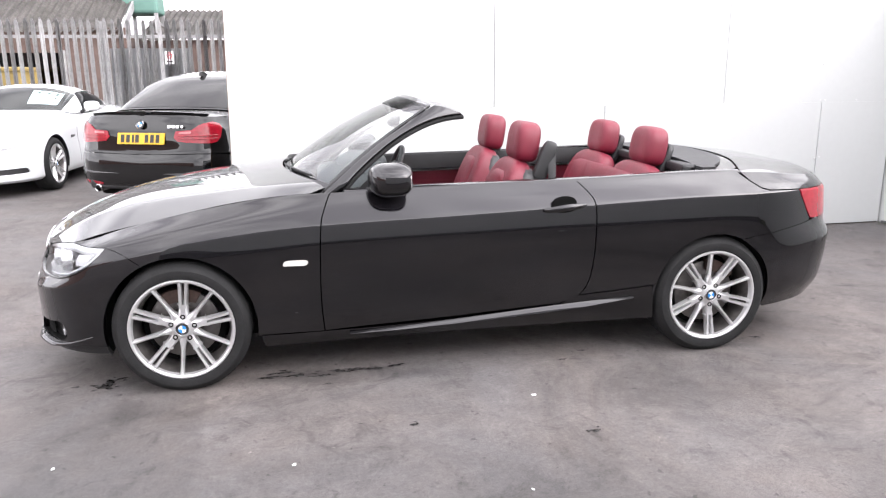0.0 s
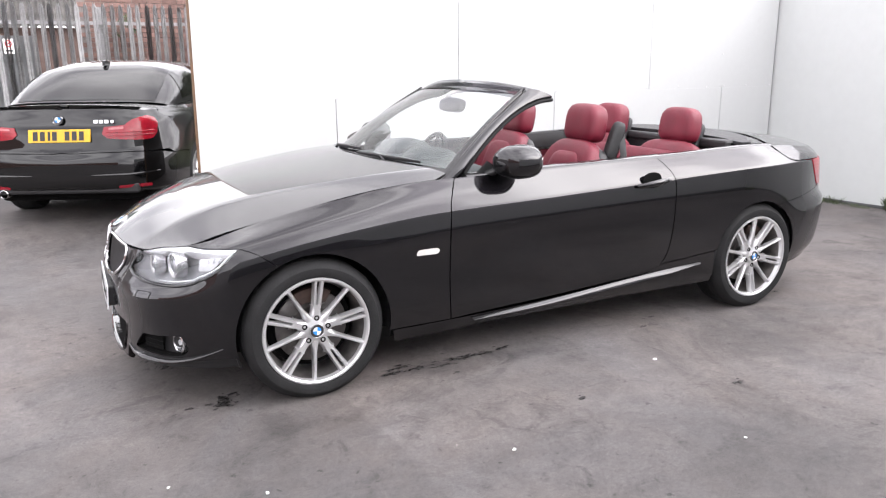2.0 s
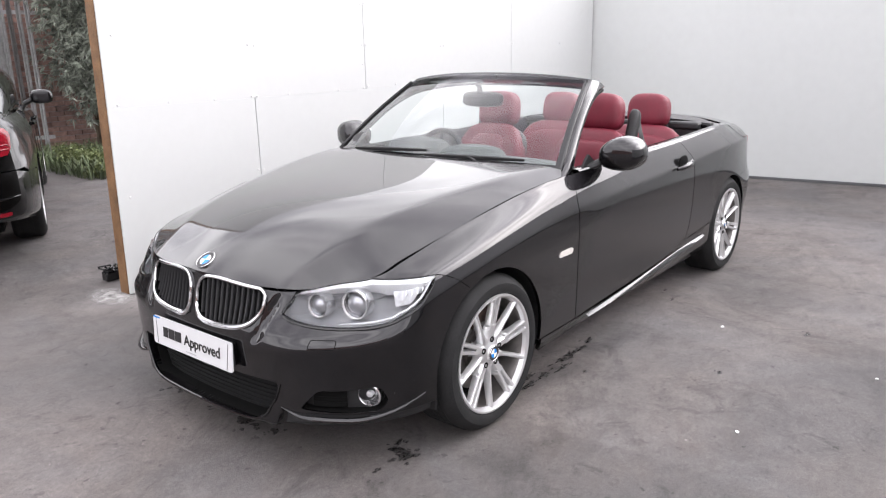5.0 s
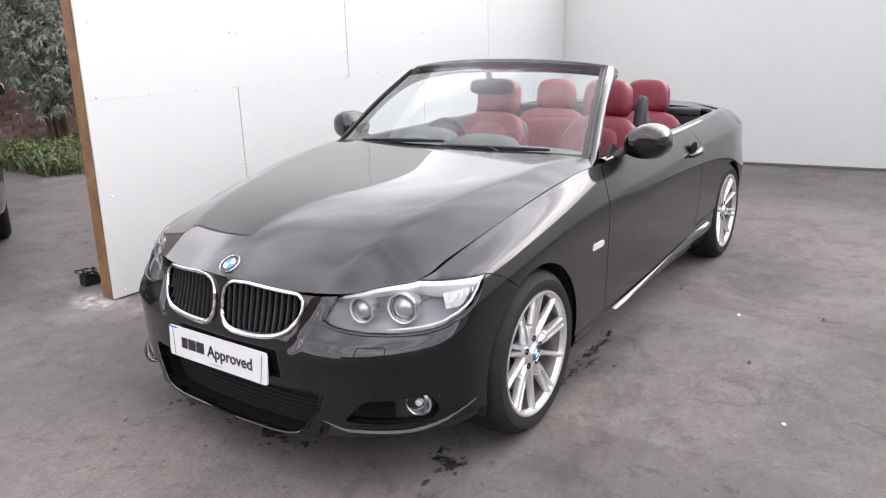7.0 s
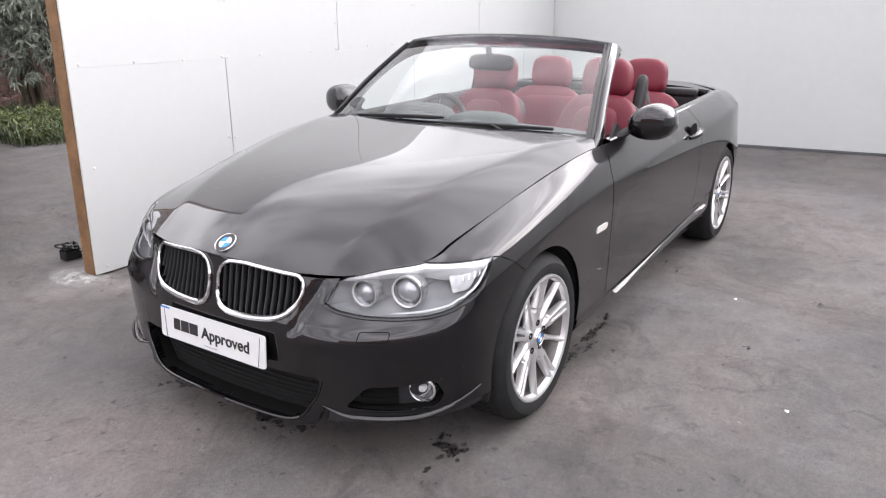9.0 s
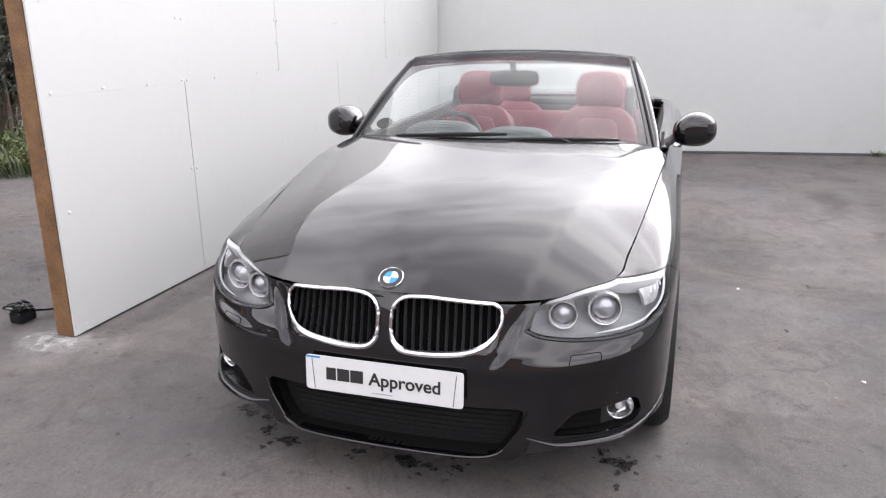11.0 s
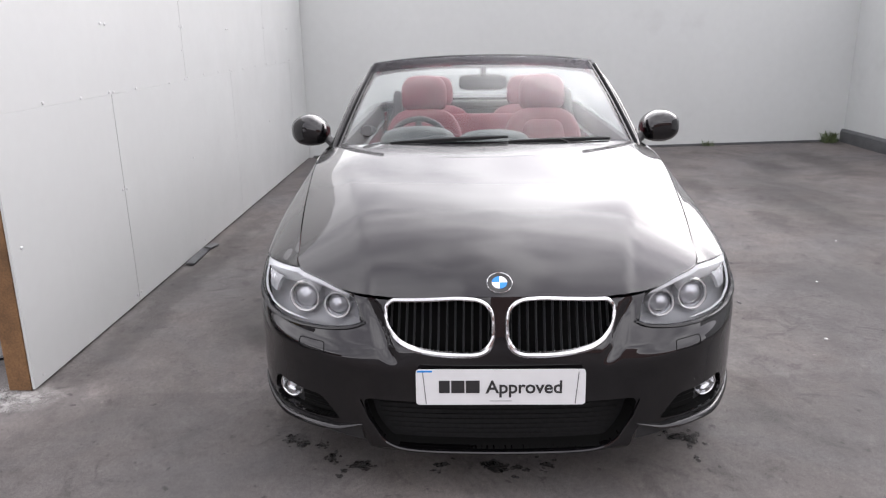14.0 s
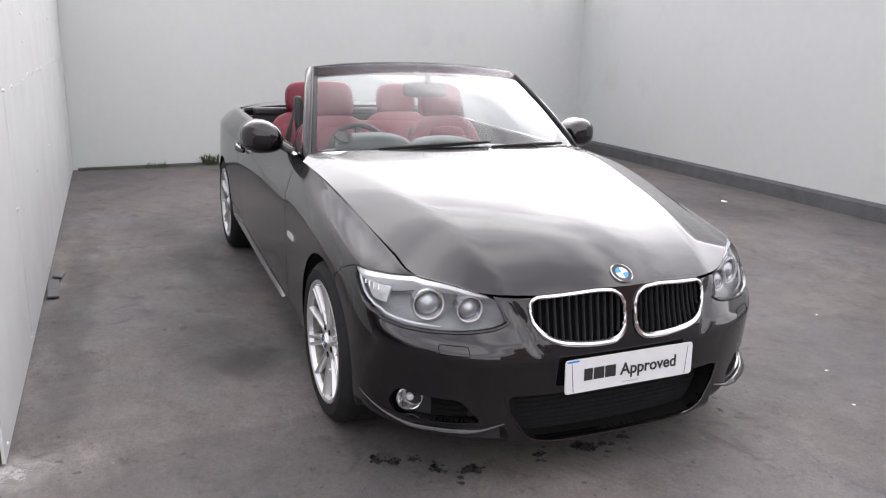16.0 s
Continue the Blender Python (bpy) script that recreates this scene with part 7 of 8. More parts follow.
    hz = pchip([-0.75, -0.4, 0.2, 0.7, 1.0], [0.665, 0.77, 0.87, 0.925, 0.95])
    u = np.linspace(0.0, sh.u_x(0.95), 50)
    P, _ = sh.at(u, np.full(50, float(sh.top)))
    e = [(x, y) for x, y, z in P if y > 0.01]
    vs, fs = flat_fill(dense(e + [(x, -y) for x, y in e[::-1]], 0.05), [], 0.06, 0.06)
    skin("bonnet", vs, fs, cap_surface(sh, hz, -0.75, 0.95), M_WHITE, car, "long white bonnet", 0.012)
    u = np.linspace(sh.u_x(2.3), sh.length, 50)
    P, _ = sh.at(u, np.full(50, float(sh.top)))
    e = [(x, y) for x, y, z in P if y > 0.01]
    vs, fs = flat_fill(dense(e + [(x, -y) for x, y in e[::-1]], 0.05), [], 0.06, 0.06)
    skin("boot_lid", vs, fs, cap_surface(sh, pchip([2.2, 2.8, 3.3], [0.98, 0.99, 0.93]), 2.3, 3.3), M_WHITE, car, "", 0.012)
    g = greenhouse([(2.75, 1.0), (2.45, 1.14), (2.1, 1.25), (1.75, 1.29), (1.5, 1.285), (1.25, 1.20), (1.05, 1.07), (0.85, 0.92)], [(2.6, 0.93), (2.2, 0.92), (1.8, 0.91), (1.4, 0.90), (0.98, 0.89)], [0.66, 0.73, 0.765, 0.77, 0.74])
    sheet("roof", g, M_WHITE, car, "white folding hard roof")
    sheet("windscreen", patch(g, lambda a: 0.66, lambda a: 0.98, lambda t: -0.66, lambda t: 0.66), M_TINTLIGHT, car, "windscreen with a pale card behind it")
    sheet("cabin_shadow", patch(g, lambda a: 0.66, lambda a: 0.98, lambda t: -0.66, lambda t: 0.66, 0.002), M_DASH, car)
    q = patch(g, lambda a: 0.72, lambda a: 0.90, lambda t: -0.16 * 3.2, lambda t: -0.10, 0.006, 4)
    card = sheet("price_card", q, M_CARDCYAN, car, "pale blue-green card in the windscreen")
    for k, w in ((0.25, 0.8), (0.55, 0.45)):
        a, c = q[0] * (1 - k) + q[3] * k, None
        pts = [Vector(a[0] * (1 - x) + a[3] * x) + Vector((-0.002, 0, 0.003)) for x in (0.5 - w / 2, 0.5 + w / 2)]
        part("writing_bar", tube(pts, 0.008, 4, False, 0.2), M_BLUE, card)
    for s in (1, -1):
        sheet("side_window", patch(g, lambda a: 0.20 + 0.10 * a, lambda a: 0.80 - 0.16 * a, lambda t: s * 0.96, lambda t: s * 0.62), M_TINT, car)
    part("underbody", box((3.6, 1.25, 0.25), Matrix.Translation((1.2, 0, 0.33)), 0.03), M_DARK, car)
    roundel(car, Matrix.Translation((-0.70, 0, 0.690)) @ pose(0, 0, 0, 0, -30, 0), 0.041)
    first = make_wheel("wheel", "silver five-spoke alloy wheel with black tyre", 0.325, 0.24, 0.22, "star")
    first.parent = car
    first.matrix_basis = pose(0, -0.872, 0.325, 90, 0, 0) @ pose(0, 0, 0, 0, 0, 100)
    for x, s, a in ((2.5, -1, 30), (0, 1, 10), (2.5, 1, 50)):
        copy_thing(first, pose(x, s * 0.872, 0.325, -90 if s > 0 else 90, 0, 0) @ pose(0, 0, 0, 0, 0, a)).parent = car


parked_roadster()

# ---- fence, buildings, plants ----
FENCE_Y = 8.45


def palisade():
    fence = thing("palisade_fence", "grey galvanised steel palisade fence with pointed pales", "fence")
    rng = random.Random(2)
    xs0, xs1 = -7.2, 2.45
    # one pale: a shallow W-section with three points
    prof = [(-0.034, 0.0), (-0.030, 0.010), (-0.012, 0.010), (0.0, 0.002), (0.012, 0.010), (0.030, 0.010), (0.034, 0.0)]
    bm = bmesh.new()
    rings = []
    for z, k in ((0.05, 1.0), (2.22, 1.0), (2.31, 0.92), (2.38, 0.30)):
        rings.append([bm.verts.new((x * k, -y - 0.03 * (z > 2.15) * (z - 2.15) * 4, z + (0.03 if (abs(x) > 0.02 and z > 2.25) else 0.0))) for x, y in prof])
    for a, c in zip(rings, rings[1:]):
        for i in range(6):
            bm.faces.new((a[i], a[i + 1], c[i + 1], c[i]))
    bmesh.ops.solidify(bm, geom=list(bm.faces), thickness=0.003)
    first = part("pale", bm, M_STEEL, fence)
    x, i = xs0, 0
    while x < xs1:
        ob = first if i == 0 else first.copy()
        if i:
            scene.collection.objects.link(ob)
        ob.matrix_basis = pose(x, FENCE_Y, rng.uniform(-0.012, 0.012), rng.uniform(-0.3, 0.3), rng.uniform(-0.3, 0.3), rng.uniform(-2, 2))
        x += 0.116 + rng.uniform(-0.004, 0.004)
        i += 1
    for z in (0.45, 2.13):
        bm = bmesh.new()
        add_box(bm, (xs1 - xs0, 0.006, 0.05), Matrix.Translation(((xs0 + xs1) / 2, FENCE_Y + 0.004, z)))
        add_box(bm, (xs1 - xs0, 0.045, 0.006), Matrix.Translation(((xs0 + xs1) / 2, FENCE_Y + 0.026, z + 0.022)))
        part("rail", bm, M_STEEL, fence)
    for x in (-6.9, -4.7, -2.50, -0.27, 1.98):
        bm = bmesh.new()
        add_box(bm, (0.10, 0.008, 2.36), Matrix.Translation((x, FENCE_Y + 0.055, 1.18)))
        add_box(bm, (0.008, 0.06, 2.36), Matrix.Translation((x, FENCE_Y + 0.085, 1.18)))
        add_box(bm, (0.10, 0.008, 2.36), Matrix.Translation((x, FENCE_Y + 0.115, 1.18)))
        part("fence_post", bm, M_STEEL, fence)
    # a gate leaf clad with pale corrugated sheet behind the pales
    rows = [[(-2.42 + 1.25 * i / 60, FENCE_Y + 0.10 + 0.012 * math.sin(i * 1.25), z) for i in range(61)] for z in (0.16, 1.2, 1.95)]
    sheet("gate_sheet", rows, M_SHEETPALE, fence, "pale corrugated sheet behind the pales", 0.004)
    sg = tagged(new("warning_sign"), "small white warning sign with a red ring on the fence", "sign")
    sg.matrix_basis = pose(-1.50, FENCE_Y - 0.02, 1.80)
    part("sign_board", box((0.13, 0.004, 0.20), None, 0.001), M_SIGN, sg)
    part("sign_ring", lathe([(0.036, 0.0), (0.036, 0.003), (0.046, 0.003), (0.046, 0.0)], 24, pose(0, -0.003, 0.035, 90)), M_SIGNRED, sg, "", True)
    part("sign_bar", box((0.010, 0.003, 0.075), pose(0, -0.004, 0.035, 0, 45)), M_SIGNRED, sg)
    part("sign_text", box((0.09, 0.002, 0.02), Matrix.Translation((0, -0.003, -0.062))), M_INK, sg)


palisade()


def corrugated_roof(name, x0, x1, y0, z0, y1, z1, parent, pitch=0.146):
    n = int((x1 - x0) / pitch * 6)
    rows = []
    for y, z in ((y0, z0), ((y0 + y1) / 2, (z0 + z1) / 2), (y1, z1)):
        rows.append([(x0 + (x1 - x0) * i / n, y, z + 0.028 * math.sin(2 * math.pi * i / 6)) for i in range(n + 1)])
    return sheet(name, rows, M_ROOFSHEET, parent, "weathered corrugated sheet roof", 0.02)


def sheds():
    a = thing("shed_building", "low brick shed with a weathered corrugated roof", "shed")
    part("shed_wall", box((11.2, 0.25, 2.5), Matrix.Translation((-8.6, 12.6, 1.25))), M_OLDBRICK, a)
    for x in (-10.8, -7.6, -4.9):
        d = part("shed_window", box((1.3, 0.05, 1.0), Matrix.Translation((x, 12.46, 1.5))), M_TINT, a)
        for k in (-0.66, 0.0, 0.66):
            part("window_frame", box((0.06, 0.07, 1.1), Matrix.Translation((x + k, 12.44, 1.5))), M_STEEL, d)
    corrugated_roof("shed_roof", -14.4, -3.1, 12.3, 2.42, 17.5, 4.9, a)
    part("gable_end", box((0.2, 5.0, 2.4), Matrix.Translation((-3.25, 15.1, 1.2))), M_OLDBRICK, a)
    part("barge_board", box((0.04, 5.85, 0.18), pose(-3.06, 14.9, 3.60, 25.5), 0.004), M_STEEL, a)
    b = thing("shed_building", "long low shed with a grey corrugated roof", "shed")
    part("shed_wall", box((7.6, 0.25, 2.3), Matrix.Translation((0.95, 13.6, 1.15))), M_OLDBRICK, b)
    corrugated_roof("shed_roof", -2.95, 4.9, 13.3, 2.30, 16.5, 3.18, b)
    t = thing("storage_tank", "faded green plastic storage tank on a steel stand", "tank")
    part("tank_body", box((0.76, 0.9, 0.85), Matrix.Translation((-2.92, 14.2, 3.30)), 0.08, 3), M_GREENTANK, t)
    part("tank_lid", lathe([(0.0001, 0.08), (0.16, 0.07), (0.18, 0.0)], 20, Matrix.Translation((-2.92, 14.2, 3.72))), M_GREENTANK, t, "", True)
    part("tank_label", box((0.22, 0.01, 0.10), Matrix.Translation((-2.74, 13.745, 3.24))), M_SIGN, t)
    for dx in (-0.40, 0.22):
        for dy in (-0.38, 0.38):
            part("stand_leg", box((0.08, 0.08, 2.9), Matrix.Translation((-2.82 + dx, 14.2 + dy, 1.45))), M_STEEL, t)
    y = thing("yellow_skip", "yellow painted metal bin behind the fence", "bin")
    part("bin_body", box((1.6, 1.1, 1.55), Matrix.Translation((-5.3, 11.0, 0.90)), 0.03), M_BINYELLOW, y)
    part("bin_rim", box((1.7, 1.2, 0.08), Matrix.Translation((-5.3, 11.0, 1.66)), 0.02), M_BINYELLOW, y)
    r = thing("red_house", "distant red brick house gable above the sheds", "house")
    part("house_wall", box((5.0, 4.0, 5.2), Matrix.Translation((3.4, 24.0, 2.6))), M_OLDBRICK, r)
    corrugated_roof("house_roof", 0.7, 6.1, 21.7, 5.2, 24.0, 7.0, r, 0.3)


sheds()


def brick_wall():
    """Old red brick wall close behind the fence: nearest bricks as pieces, the rest joined."""
    y0, x0, x1, h = 9.15, -0.55, 9.6, 2.9
    wall = tagged(put("wall_brick", *slab_mesh(x0, x1, y0 + 0.012, y0 + 0.22, 0, h), M_MORTAR, None, "", False), "old red brick boundary wall", "wall", kind="structure")
    rng = random.Random(8)
    me = bpy.data.meshes.new("brick")
    bm = box((0.215, 0.03, 0.065), None, 0.004, 1)
    bm.to_mesh(me)
    bm.free()
    me.materials.append(M_BRICK)
    rest = []
    count = 0
    for r in range(int(h / 0.075)):
        z = 0.04 + r * 0.075
        x = x0 + 0.11 - (0.112 if r % 2 else 0.0)
        while x < x1 - 0.1:
            if x - 0.108 > x0 - 0.01:
                if 0.25 < x < 2.45 and 1.12 < z < 2.35 and count < 300:
                    ob = new("brick", me)
                    ob.parent = wall
                    ob.matrix_basis = pose(x, y0 + rng.uniform(-0.002, 0.003), z, 0, rng.uniform(-0.5, 0.5), 0)
                    count += 1
                else:
                    rest.append((x, z, rng.uniform(-0.002, 0.003)))
            x += 0.225
    v, f = [], []
    for x, z, d in rest:
        b = len(v)
        for yy in (y0 - 0.012 + d, y0 + 0.014):
            v += [(x - 0.1075, yy, z - 0.0325), (x + 0.1075, yy, z - 0.0325), (x + 0.1075, yy, z + 0.0325), (x - 0.1075, yy, z + 0.0325)]
        f += [(b, b + 1, b + 2, b + 3), (b + 4, b + 5, b + 1, b), (b + 3, b + 2, b + 6, b + 7), (b + 1, b + 5, b + 6, b + 2), (b + 4, b, b + 3, b + 7)]
    tagged(put("brickwork", v, f, M_BRICK, wall, "", False), kind="stuff")


def slab_mesh(x0, x1, y0, y1, z0, z1):
    v = [(x, y, z) for z in (z0, z1) for x, y in ((x0, y0), (x1, y0), (x1, y1), (x0, y1))]
    return v, [(0, 1, 5, 4), (1, 2, 6, 5), (2, 3, 7, 6), (3, 0, 4, 7), (4, 5, 6, 7), (3, 2, 1, 0)]


brick_wall()


def leaf_cloud(rng, spots, n, length, width, whorl=9):
    """Whorls of small pointed, drooping leaves, scattered about the given (centre, radius) spots."""
    v, f = [], []
    for _ in range(n // whorl):
        c, r = rng.choice(spots)
        d = Vector((rng.gauss(0, 1), rng.gauss(0, 1), rng.gauss(0, 1))).normalized()
        p = Vector(c) + d * r * rng.random() ** 0.45
        axis = (d * 0.8 + Vector((rng.uniform(-0.6, 0.6), rng.uniform(-0.6, 0.6), rng.uniform(-0.1, 0.6)))).normalized()
        big = rng.uniform(0.7, 1.3)
        for _ in range(whorl):
            a = (axis * 0.7 + Vector((rng.uniform(-1, 1), rng.uniform(-1, 1), rng.uniform(-1.1, 0.6)))).normalized()
            s = a.cross(Vector((rng.uniform(-1, 1), rng.uniform(-1, 1), rng.uniform(0.2, 1)))).normalized()
            L, W = length * big * rng.uniform(0.6, 1.2), width * rng.uniform(0.7, 1.3)
            mid, tip = p + a * L * 0.5, p + a * L - Vector((0, 0, L * rng.uniform(0.1, 0.45)))
            b = len(v)
            v += [p, mid + s * W, tip, mid - s * W]
            f += [(b, b + 1, b + 2), (b, b + 2, b + 3)]
    return v, f


def bush(name, label, x, y, h, spread, n, leaf, seed, mat, count_stems=9):
    rng = random.Random(seed)
    b = thing(name, label, "bush", "", "", (x, y, YARD_RISE))
    spots = []
    for k in range(count_stems):
        ang, out = rng.uniform(0, 6.28), spread * rng.uniform(0.25, 1.0)
        top = Vector((math.cos(ang) * out, math.sin(ang) * out * 0.7, h * rng.uniform(0.55, 1.0)))
        base = Vector((rng.uniform(-0.15, 0.15), rng.uniform(-0.15, 0.15), 0))
        mid = base * 0.5 + top * 0.5 + Vector((rng.uniform(-0.1, 0.1), rng.uniform(-0.1, 0.1), h * 0.1))
        pts = curve([base, mid, top], 6)
        part("stem", tube(pts, [0.035 - 0.0022 * i for i in range(len(pts))], 6), M_BARK, b, "", True)
        for t in (0.42, 0.55, 0.68, 0.8, 0.92, 1.05):
            q = (base * (1 - t) + top * t) + Vector((rng.uniform(-0.3, 0.3), rng.uniform(-0.25, 0.25), rng.uniform(-0.15, 0.15)))
            spots.append((q, h * rng.uniform(0.07, 0.15)))
    v, f = leaf_cloud(rng, spots, n, *leaf)
    tagged(put("crown", v, f, mat, b, "", False), kind="stuff")


bush("butterfly_bush", "tall grey-green bush with narrow leaves by the wall", 3.22, 7.75, 3.1, 1.0, 30000, (0.100, 0.0088), 5, M_LEAF, 14)
bush("butterfly_bush", "grey-green bush with bare lower stems", 4.75, 7.4, 3.3, 1.1, 24000, (0.100, 0.0088), 6, M_LEAF, 12)
bush("butterfly_bush", "dense grey-green bush beside the screen wall", 3.10, 8.15, 3.1, 0.65, 24000, (0.100, 0.0088), 15, M_LEAF, 13)
bush("climbing_shrub", "small green shrub growing through the fence", -0.05, 8.75, 2.1, 0.40, 1300, (0.09, 0.022), 9, M_GRASS, 5)
bush("garden_tree", "leafy tree top behind the sheds", 1.6, 18.5, 4.3, 1.3, 3500, (0.22, 0.07), 12, M_LEAF, 8)


def weeds(name, label, x0, x1, y0, y1, h, n, seed, verge=-99.0):
    rng = random.Random(seed)
    v, f = [], []
    for _ in range(n):
        x, y = rng.uniform(x0, x1), rng.uniform(y0, y1)
        if x + y < verge + 0.25 * math.sin(3.1 * x):
            continue
        k = h * rng.uniform(0.35, 1.1)
        a = rng.uniform(0, 6.28)
        d = Vector((math.cos(a), math.sin(a), 0))
        s = Vector((-d.y, d.x, 0)) * rng.uniform(0.3, 0.9) * min(0.011, h * 0.07)
        p = Vector((x, y, YARD_RISE if y > 3.5 else 0.0))
        b = len(v)
        q = p + d * k * 0.25 + Vector((0, 0, k * 0.7))
        r = p + d * k * 0.65 + Vector((0, 0, k))
        v += [p - s * 0.5, p + s * 0.5, q + s, q - s, r]
        f += [(b, b + 1, b + 2, b + 3), (b + 3, b + 2, b + 4)]
    tagged(put(name, v, f, M_GRASS, None, "", False), label, "weeds", kind="stuff")


weeds("weeds", "green weeds and long grass along the bushes", 1.75, 8.0, 3.7, 8.6, 0.24, 26000, 3, 7.95)


def weed_bank(x0, x1, y0, y1, verge, count, n, seed):
    """Low leafy weeds in tufts, from a wavering verge up to the bushes."""
    rng = random.Random(seed)
    spots = []
    while len(spots) < count:
        x, y = rng.uniform(x0, x1), rng.uniform(y0, y1)
        past = x + y - verge - 0.25 * math.sin(3.1 * x) - 0.12
        if 0 < past < 2.2:
            r = rng.uniform(0.05, 0.14)
            spots.append((Vector((x, y, YARD_RISE + r + rng.uniform(0, 0.16) * min(1.0, past))), r))
    v, f = leaf_cloud(rng, spots, n, 0.052, 0.010, 6)
    f = [q for q in f if min(v[i].z for i in q) > YARD_RISE]
    tagged(put("leafy_weeds", v, f, M_WEED, None, "", False), "low leafy yellow-green weeds along the verge", "weeds", kind="stuff")


weed_bank(1.75, 6.0, 3.7, 7.6, 7.95, 190, 24000, 21)
weeds("wall_weeds", "small green weeds at the foot of the wall", 6.26, 6.40, 1.08, 1.30, 0.07, 70, 4)
weeds("wall_weeds", "small tuft of weeds against the grey wall", 6.39, 6.47, 0.42, 0.66, 0.14, 110, 5)
weeds("wall_weeds", "thin strip of moss along the grey wall's foot", 6.28, 6.38, 0.75, 1.95, 0.035, 700, 8)
weeds("wall_weeds", "small dry tuft in the corner by the kerb", 7.00, 7.13, -4.88, -4.70, 0.15, 160, 9)
weeds("wall_weeds", "tiny dry tuft at the foot of the grey wall", 6.84, 6.92, -3.2, -3.05, 0.08, 60, 10)
weeds("wall_weeds", "low moss and weeds in the wall corner", 6.20, 6.36, 1.55, 1.95, 0.05, 120, 6)


# ---- marks and small things on the ground ----
def blob(name, label, x, y, rx, ry, mat, seed, turn=0.0, z=0.004, category="stain"):
    rng = random.Random(seed)
    v, f = [], []
    spots = [(0.0, 0.0, 0.78)] + [(rng.gauss(0, 0.95), rng.gauss(0, 0.95), rng.uniform(0.10, 0.42)) for _ in range(9)]
    for cx, cy, size in spots:
        n = 26
        ph = [rng.uniform(0, 6.28) for _ in range(5)]
        b0 = len(v)
        for i in range(n):
            a = 2 * math.pi * i / n
            k = size * (1 + 0.20 * math.sin(2 * a + ph[0]) + 0.16 * math.sin(3 * a + ph[1]) + 0.12 * math.sin(5 * a + ph[2]) + 0.10 * math.sin(8 * a + ph[3]) + rng.uniform(-0.09, 0.09))
            v.append((rx * (cx + k * math.cos(a)), ry * (cy + k * math.sin(a)), 0.0))
        v.append((rx * cx, ry * cy, 0.0008))
        f += [(b0 + i, b0 + (i + 1) % n, b0 + n) for i in range(n)]
    ob = put(name, v, f, mat, None, "", True)
    ob.matrix_basis = pose(x, y, z, 0, 0, turn)
    return tagged(ob, label, category, "", "structure")


SPOTS = [(-0.42, -0.75, 0.055, 0.032), (-0.40, -0.71, 0.035, 0.055), (-0.36, -0.66, 0.03, 0.018), (0.40, -0.79, 0.055, 0.022), (0.46, -0.745, 0.06, 0.026), (0.53, -0.79, 0.04, 0.02), (0.66, -0.82, 0.05, 0.016), (0.74, -0.775, 0.055, 0.02), (0.83, -0.775, 0.065, 0.022), (0.93, -0.78, 0.06, 0.02), (1.03, -0.76, 0.06, 0.018), (0.68, -0.93, 0.02, 0.012),
         (1.04, -1.45, 0.026, 0.018), (1.80, -1.66, 0.028, 0.022), (3.14, -0.75, 0.035, 0.02), (1.92, -0.86, 0.03, 0.012), (2.07, -0.75, 0.025, 0.012), (-0.41, 0.79, 0.030, 0.030), (-0.45, 0.73, 0.035, 0.028), (-0.46, 0.66, 0.026, 0.022), (-0.55, 0.605, 0.036, 0.026), (-0.60, 0.495, 0.034, 0.050), (-0.595, 0.20, 0.026, 0.034), (-0.605, 0.01, 0.052, 0.062), (-0.595, -0.18, 0.022, 0.036)]
for k, (x, y, rx, ry) in enumerate(SPOTS):
    blob("oil_stain", "dark oily spot on the asphalt", x, y, rx * 0.85, ry * 0.85, M_STAIN, 30 + k, 0)
for k, (x, y, r) in enumerate(((1.645, -1.26, 0.011), (0.525, -1.70, 0.009), (-0.41, -1.55, 0.008), (1.40, -2.05, 0.006), (0.2, -2.2, 0.006), (3.05, -4.2, 0.03), (-0.72, -1.35, 0.007), (2.3, -2.6, 0.006))):
    rng = random.Random(k)
    ob = part("litter_scrap", pillow((r * 2.2, r * 1.5, r * 0.7), pose(x, y, r * 0.35, 0, 0, 40 * k), 2.6, 3, lambda a, b, c: (a * (1 + 0.25 * b), b + 0.2 * a * a, c)), M_SPECK)
    tagged(ob, "tiny scrap of white litter on the asphalt", "litter", "scraps on the ground")


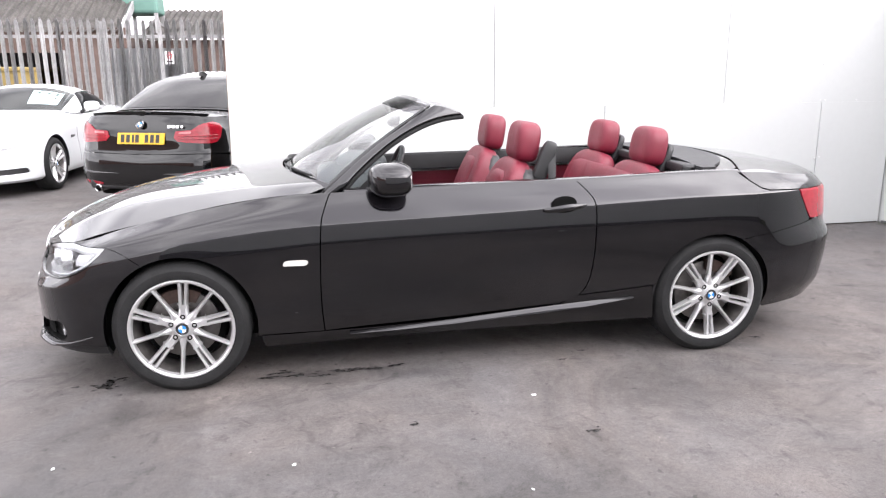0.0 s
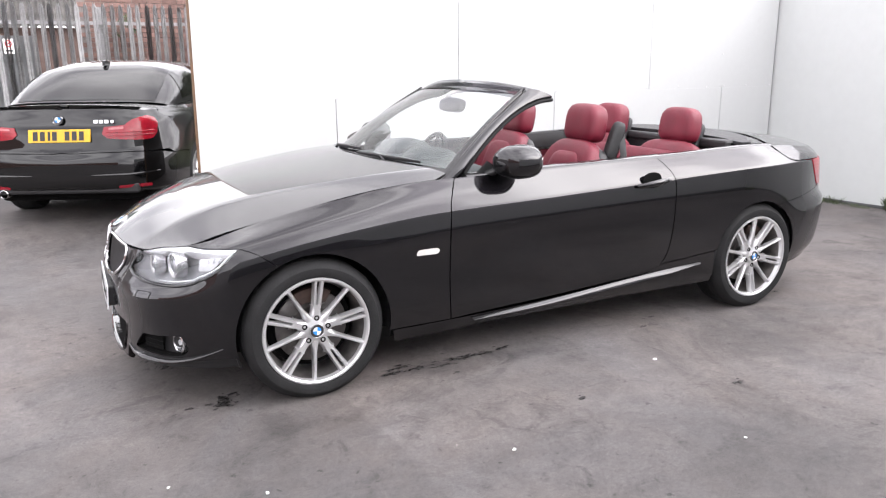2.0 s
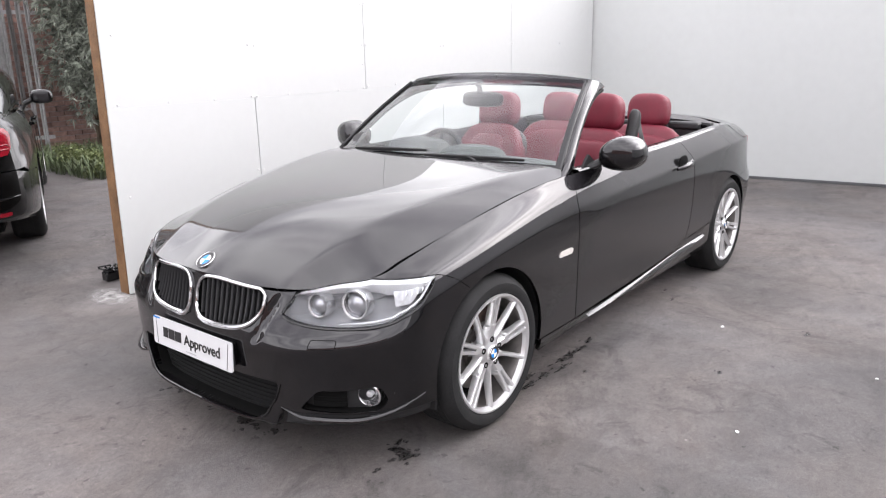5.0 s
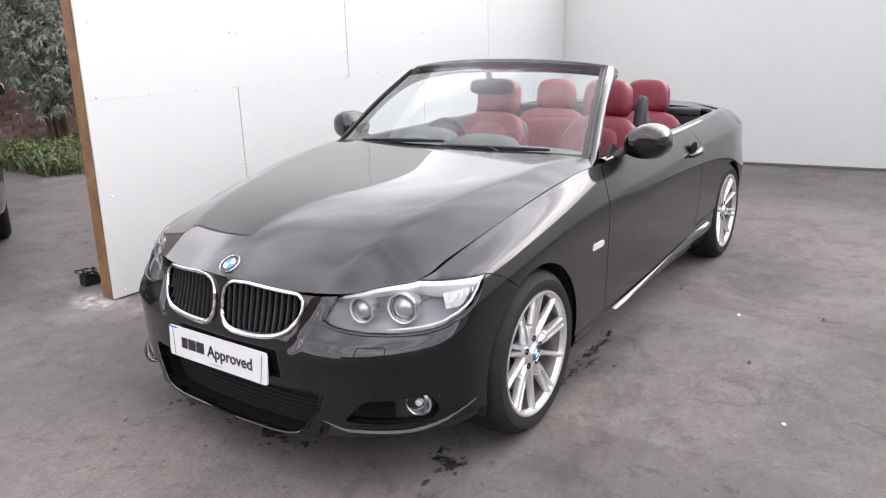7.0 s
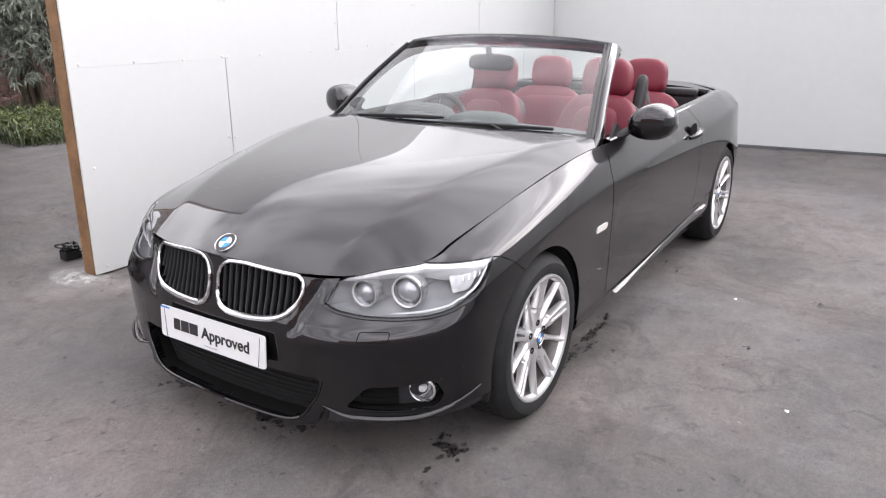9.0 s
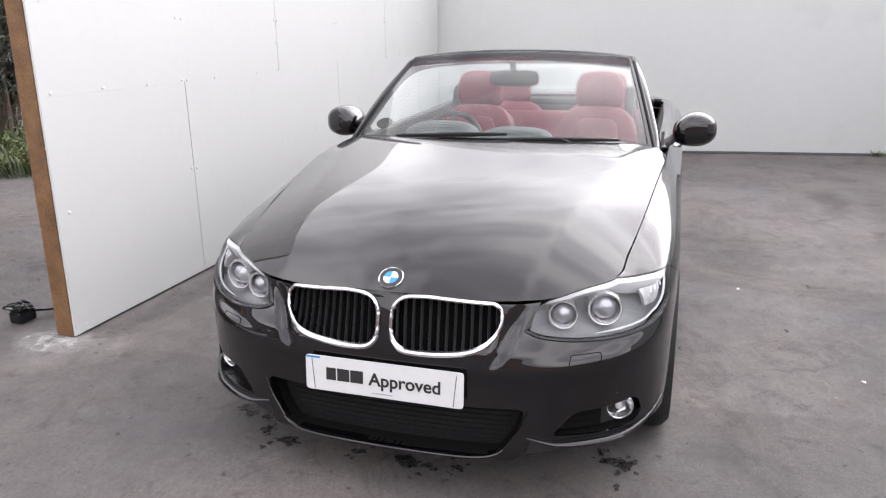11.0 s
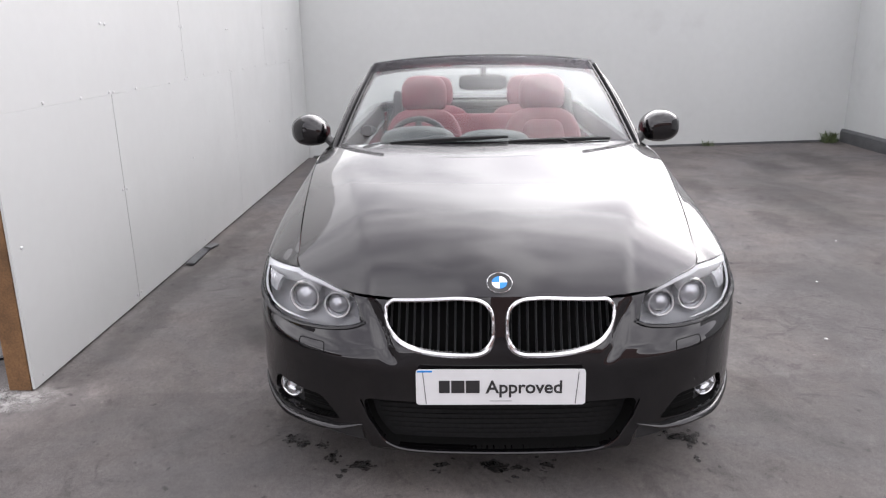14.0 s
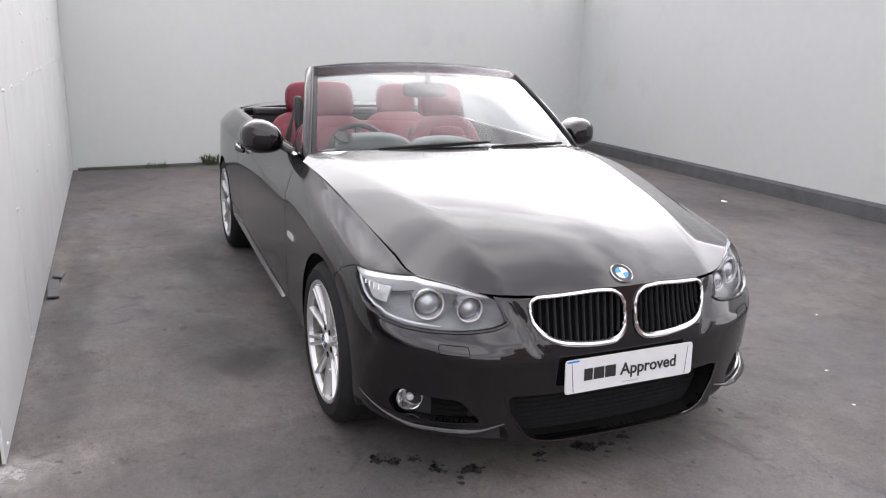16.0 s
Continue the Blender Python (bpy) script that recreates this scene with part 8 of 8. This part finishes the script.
def post_foot():
    rng = random.Random(7)
    n, rows = 64, []
    wob = [rng.uniform(0, 6.28) for _ in range(8)]

    def reach(t):
        return 1 + sum(0.20 / (k + 1) ** 0.8 * math.sin((k + 2) * t + wob[k]) for k in range(8))
    for k, (r, z) in enumerate(((1.0, 0.002), (0.85, 0.004), (0.65, 0.006), (0.45, 0.008), (0.25, 0.012), (0.02, 0.014))):
        rows.append([(-0.09 + 0.150 * r * reach(t) * math.cos(t), 2.12 + 0.24 * r * reach(t + 1.3) * math.sin(t), z + rng.uniform(0, 0.006) * (k > 0) * (i % (n - 1) > 0)) for i, t in enumerate(np.linspace(0, 2 * math.pi, n))])
    ob = sheet("concrete_footing", rows, M_CONCRETE, None)
    tagged(ob, "rough pale concrete splash round the foot of the post", "concrete", kind="structure")
    c = thing("cable_box", "black plastic cable box with tangled cable loops", "cable box", "", "", (0.10, 2.48, 0))
    c.matrix_basis = c.matrix_basis @ Matrix.Scale(0.78, 4)
    part("box_body", box((0.14, 0.10, 0.085), Matrix.Translation((0, 0, 0.045)), 0.012), M_GLOSSBLACK, c)
    part("box_lid", box((0.12, 0.09, 0.02), Matrix.Translation((0, 0, 0.097)), 0.006), M_GLOSSBLACK, c)
    for k, (r, h, turn, off) in enumerate(((0.075, 0.05, 20, (0.01, 0.0)), (0.06, 0.075, -35, (-0.03, 0.01)), (0.085, 0.035, 60, (0.03, -0.02)), (0.055, 0.06, 100, (0.0, 0.03)))):
        pts = [(off[0] + r * math.cos(a) * math.cos(radians(turn)), off[1] + r * math.cos(a) * math.sin(radians(turn)) + 0.03 * math.sin(2 * a + k), 0.100 + 0.6 * h * (0.5 + 0.5 * math.sin(a))) for a in np.linspace(0, 2 * math.pi, 28, endpoint=False)]
        part("cable", tube(pts, 0.0075, 6, True), M_GLOSSBLACK, c, "looped black cable", True)
    for d in (0.0, 0.035):
        pts = curve([(0.05, -0.02 - d, 0.07), (0.12, -0.07 - d, 0.055), (0.24, -0.15 - d, 0.035), (0.40, -0.24 - d, 0.014), (0.55, -0.28 - d, 0.012)], 8)
        part("cable", tube(pts, 0.010, 7), M_GLOSSBLACK, c, "thick black cable", True)
    w = thing("broken_strip", "flat broken strip of wall edging on the ground", "debris", "", "", (2.03, 1.992, 0))
    part("strip", box((0.42, 0.06, 0.012), pose(0, 0, 0.012, 3, 1, 3), 0.003), M_KERB, w)
    part("strip_end", box((0.14, 0.05, 0.010), pose(0.22, -0.02, 0.020, 8, 4, -8), 0.003), M_KERB, w)


post_foot()
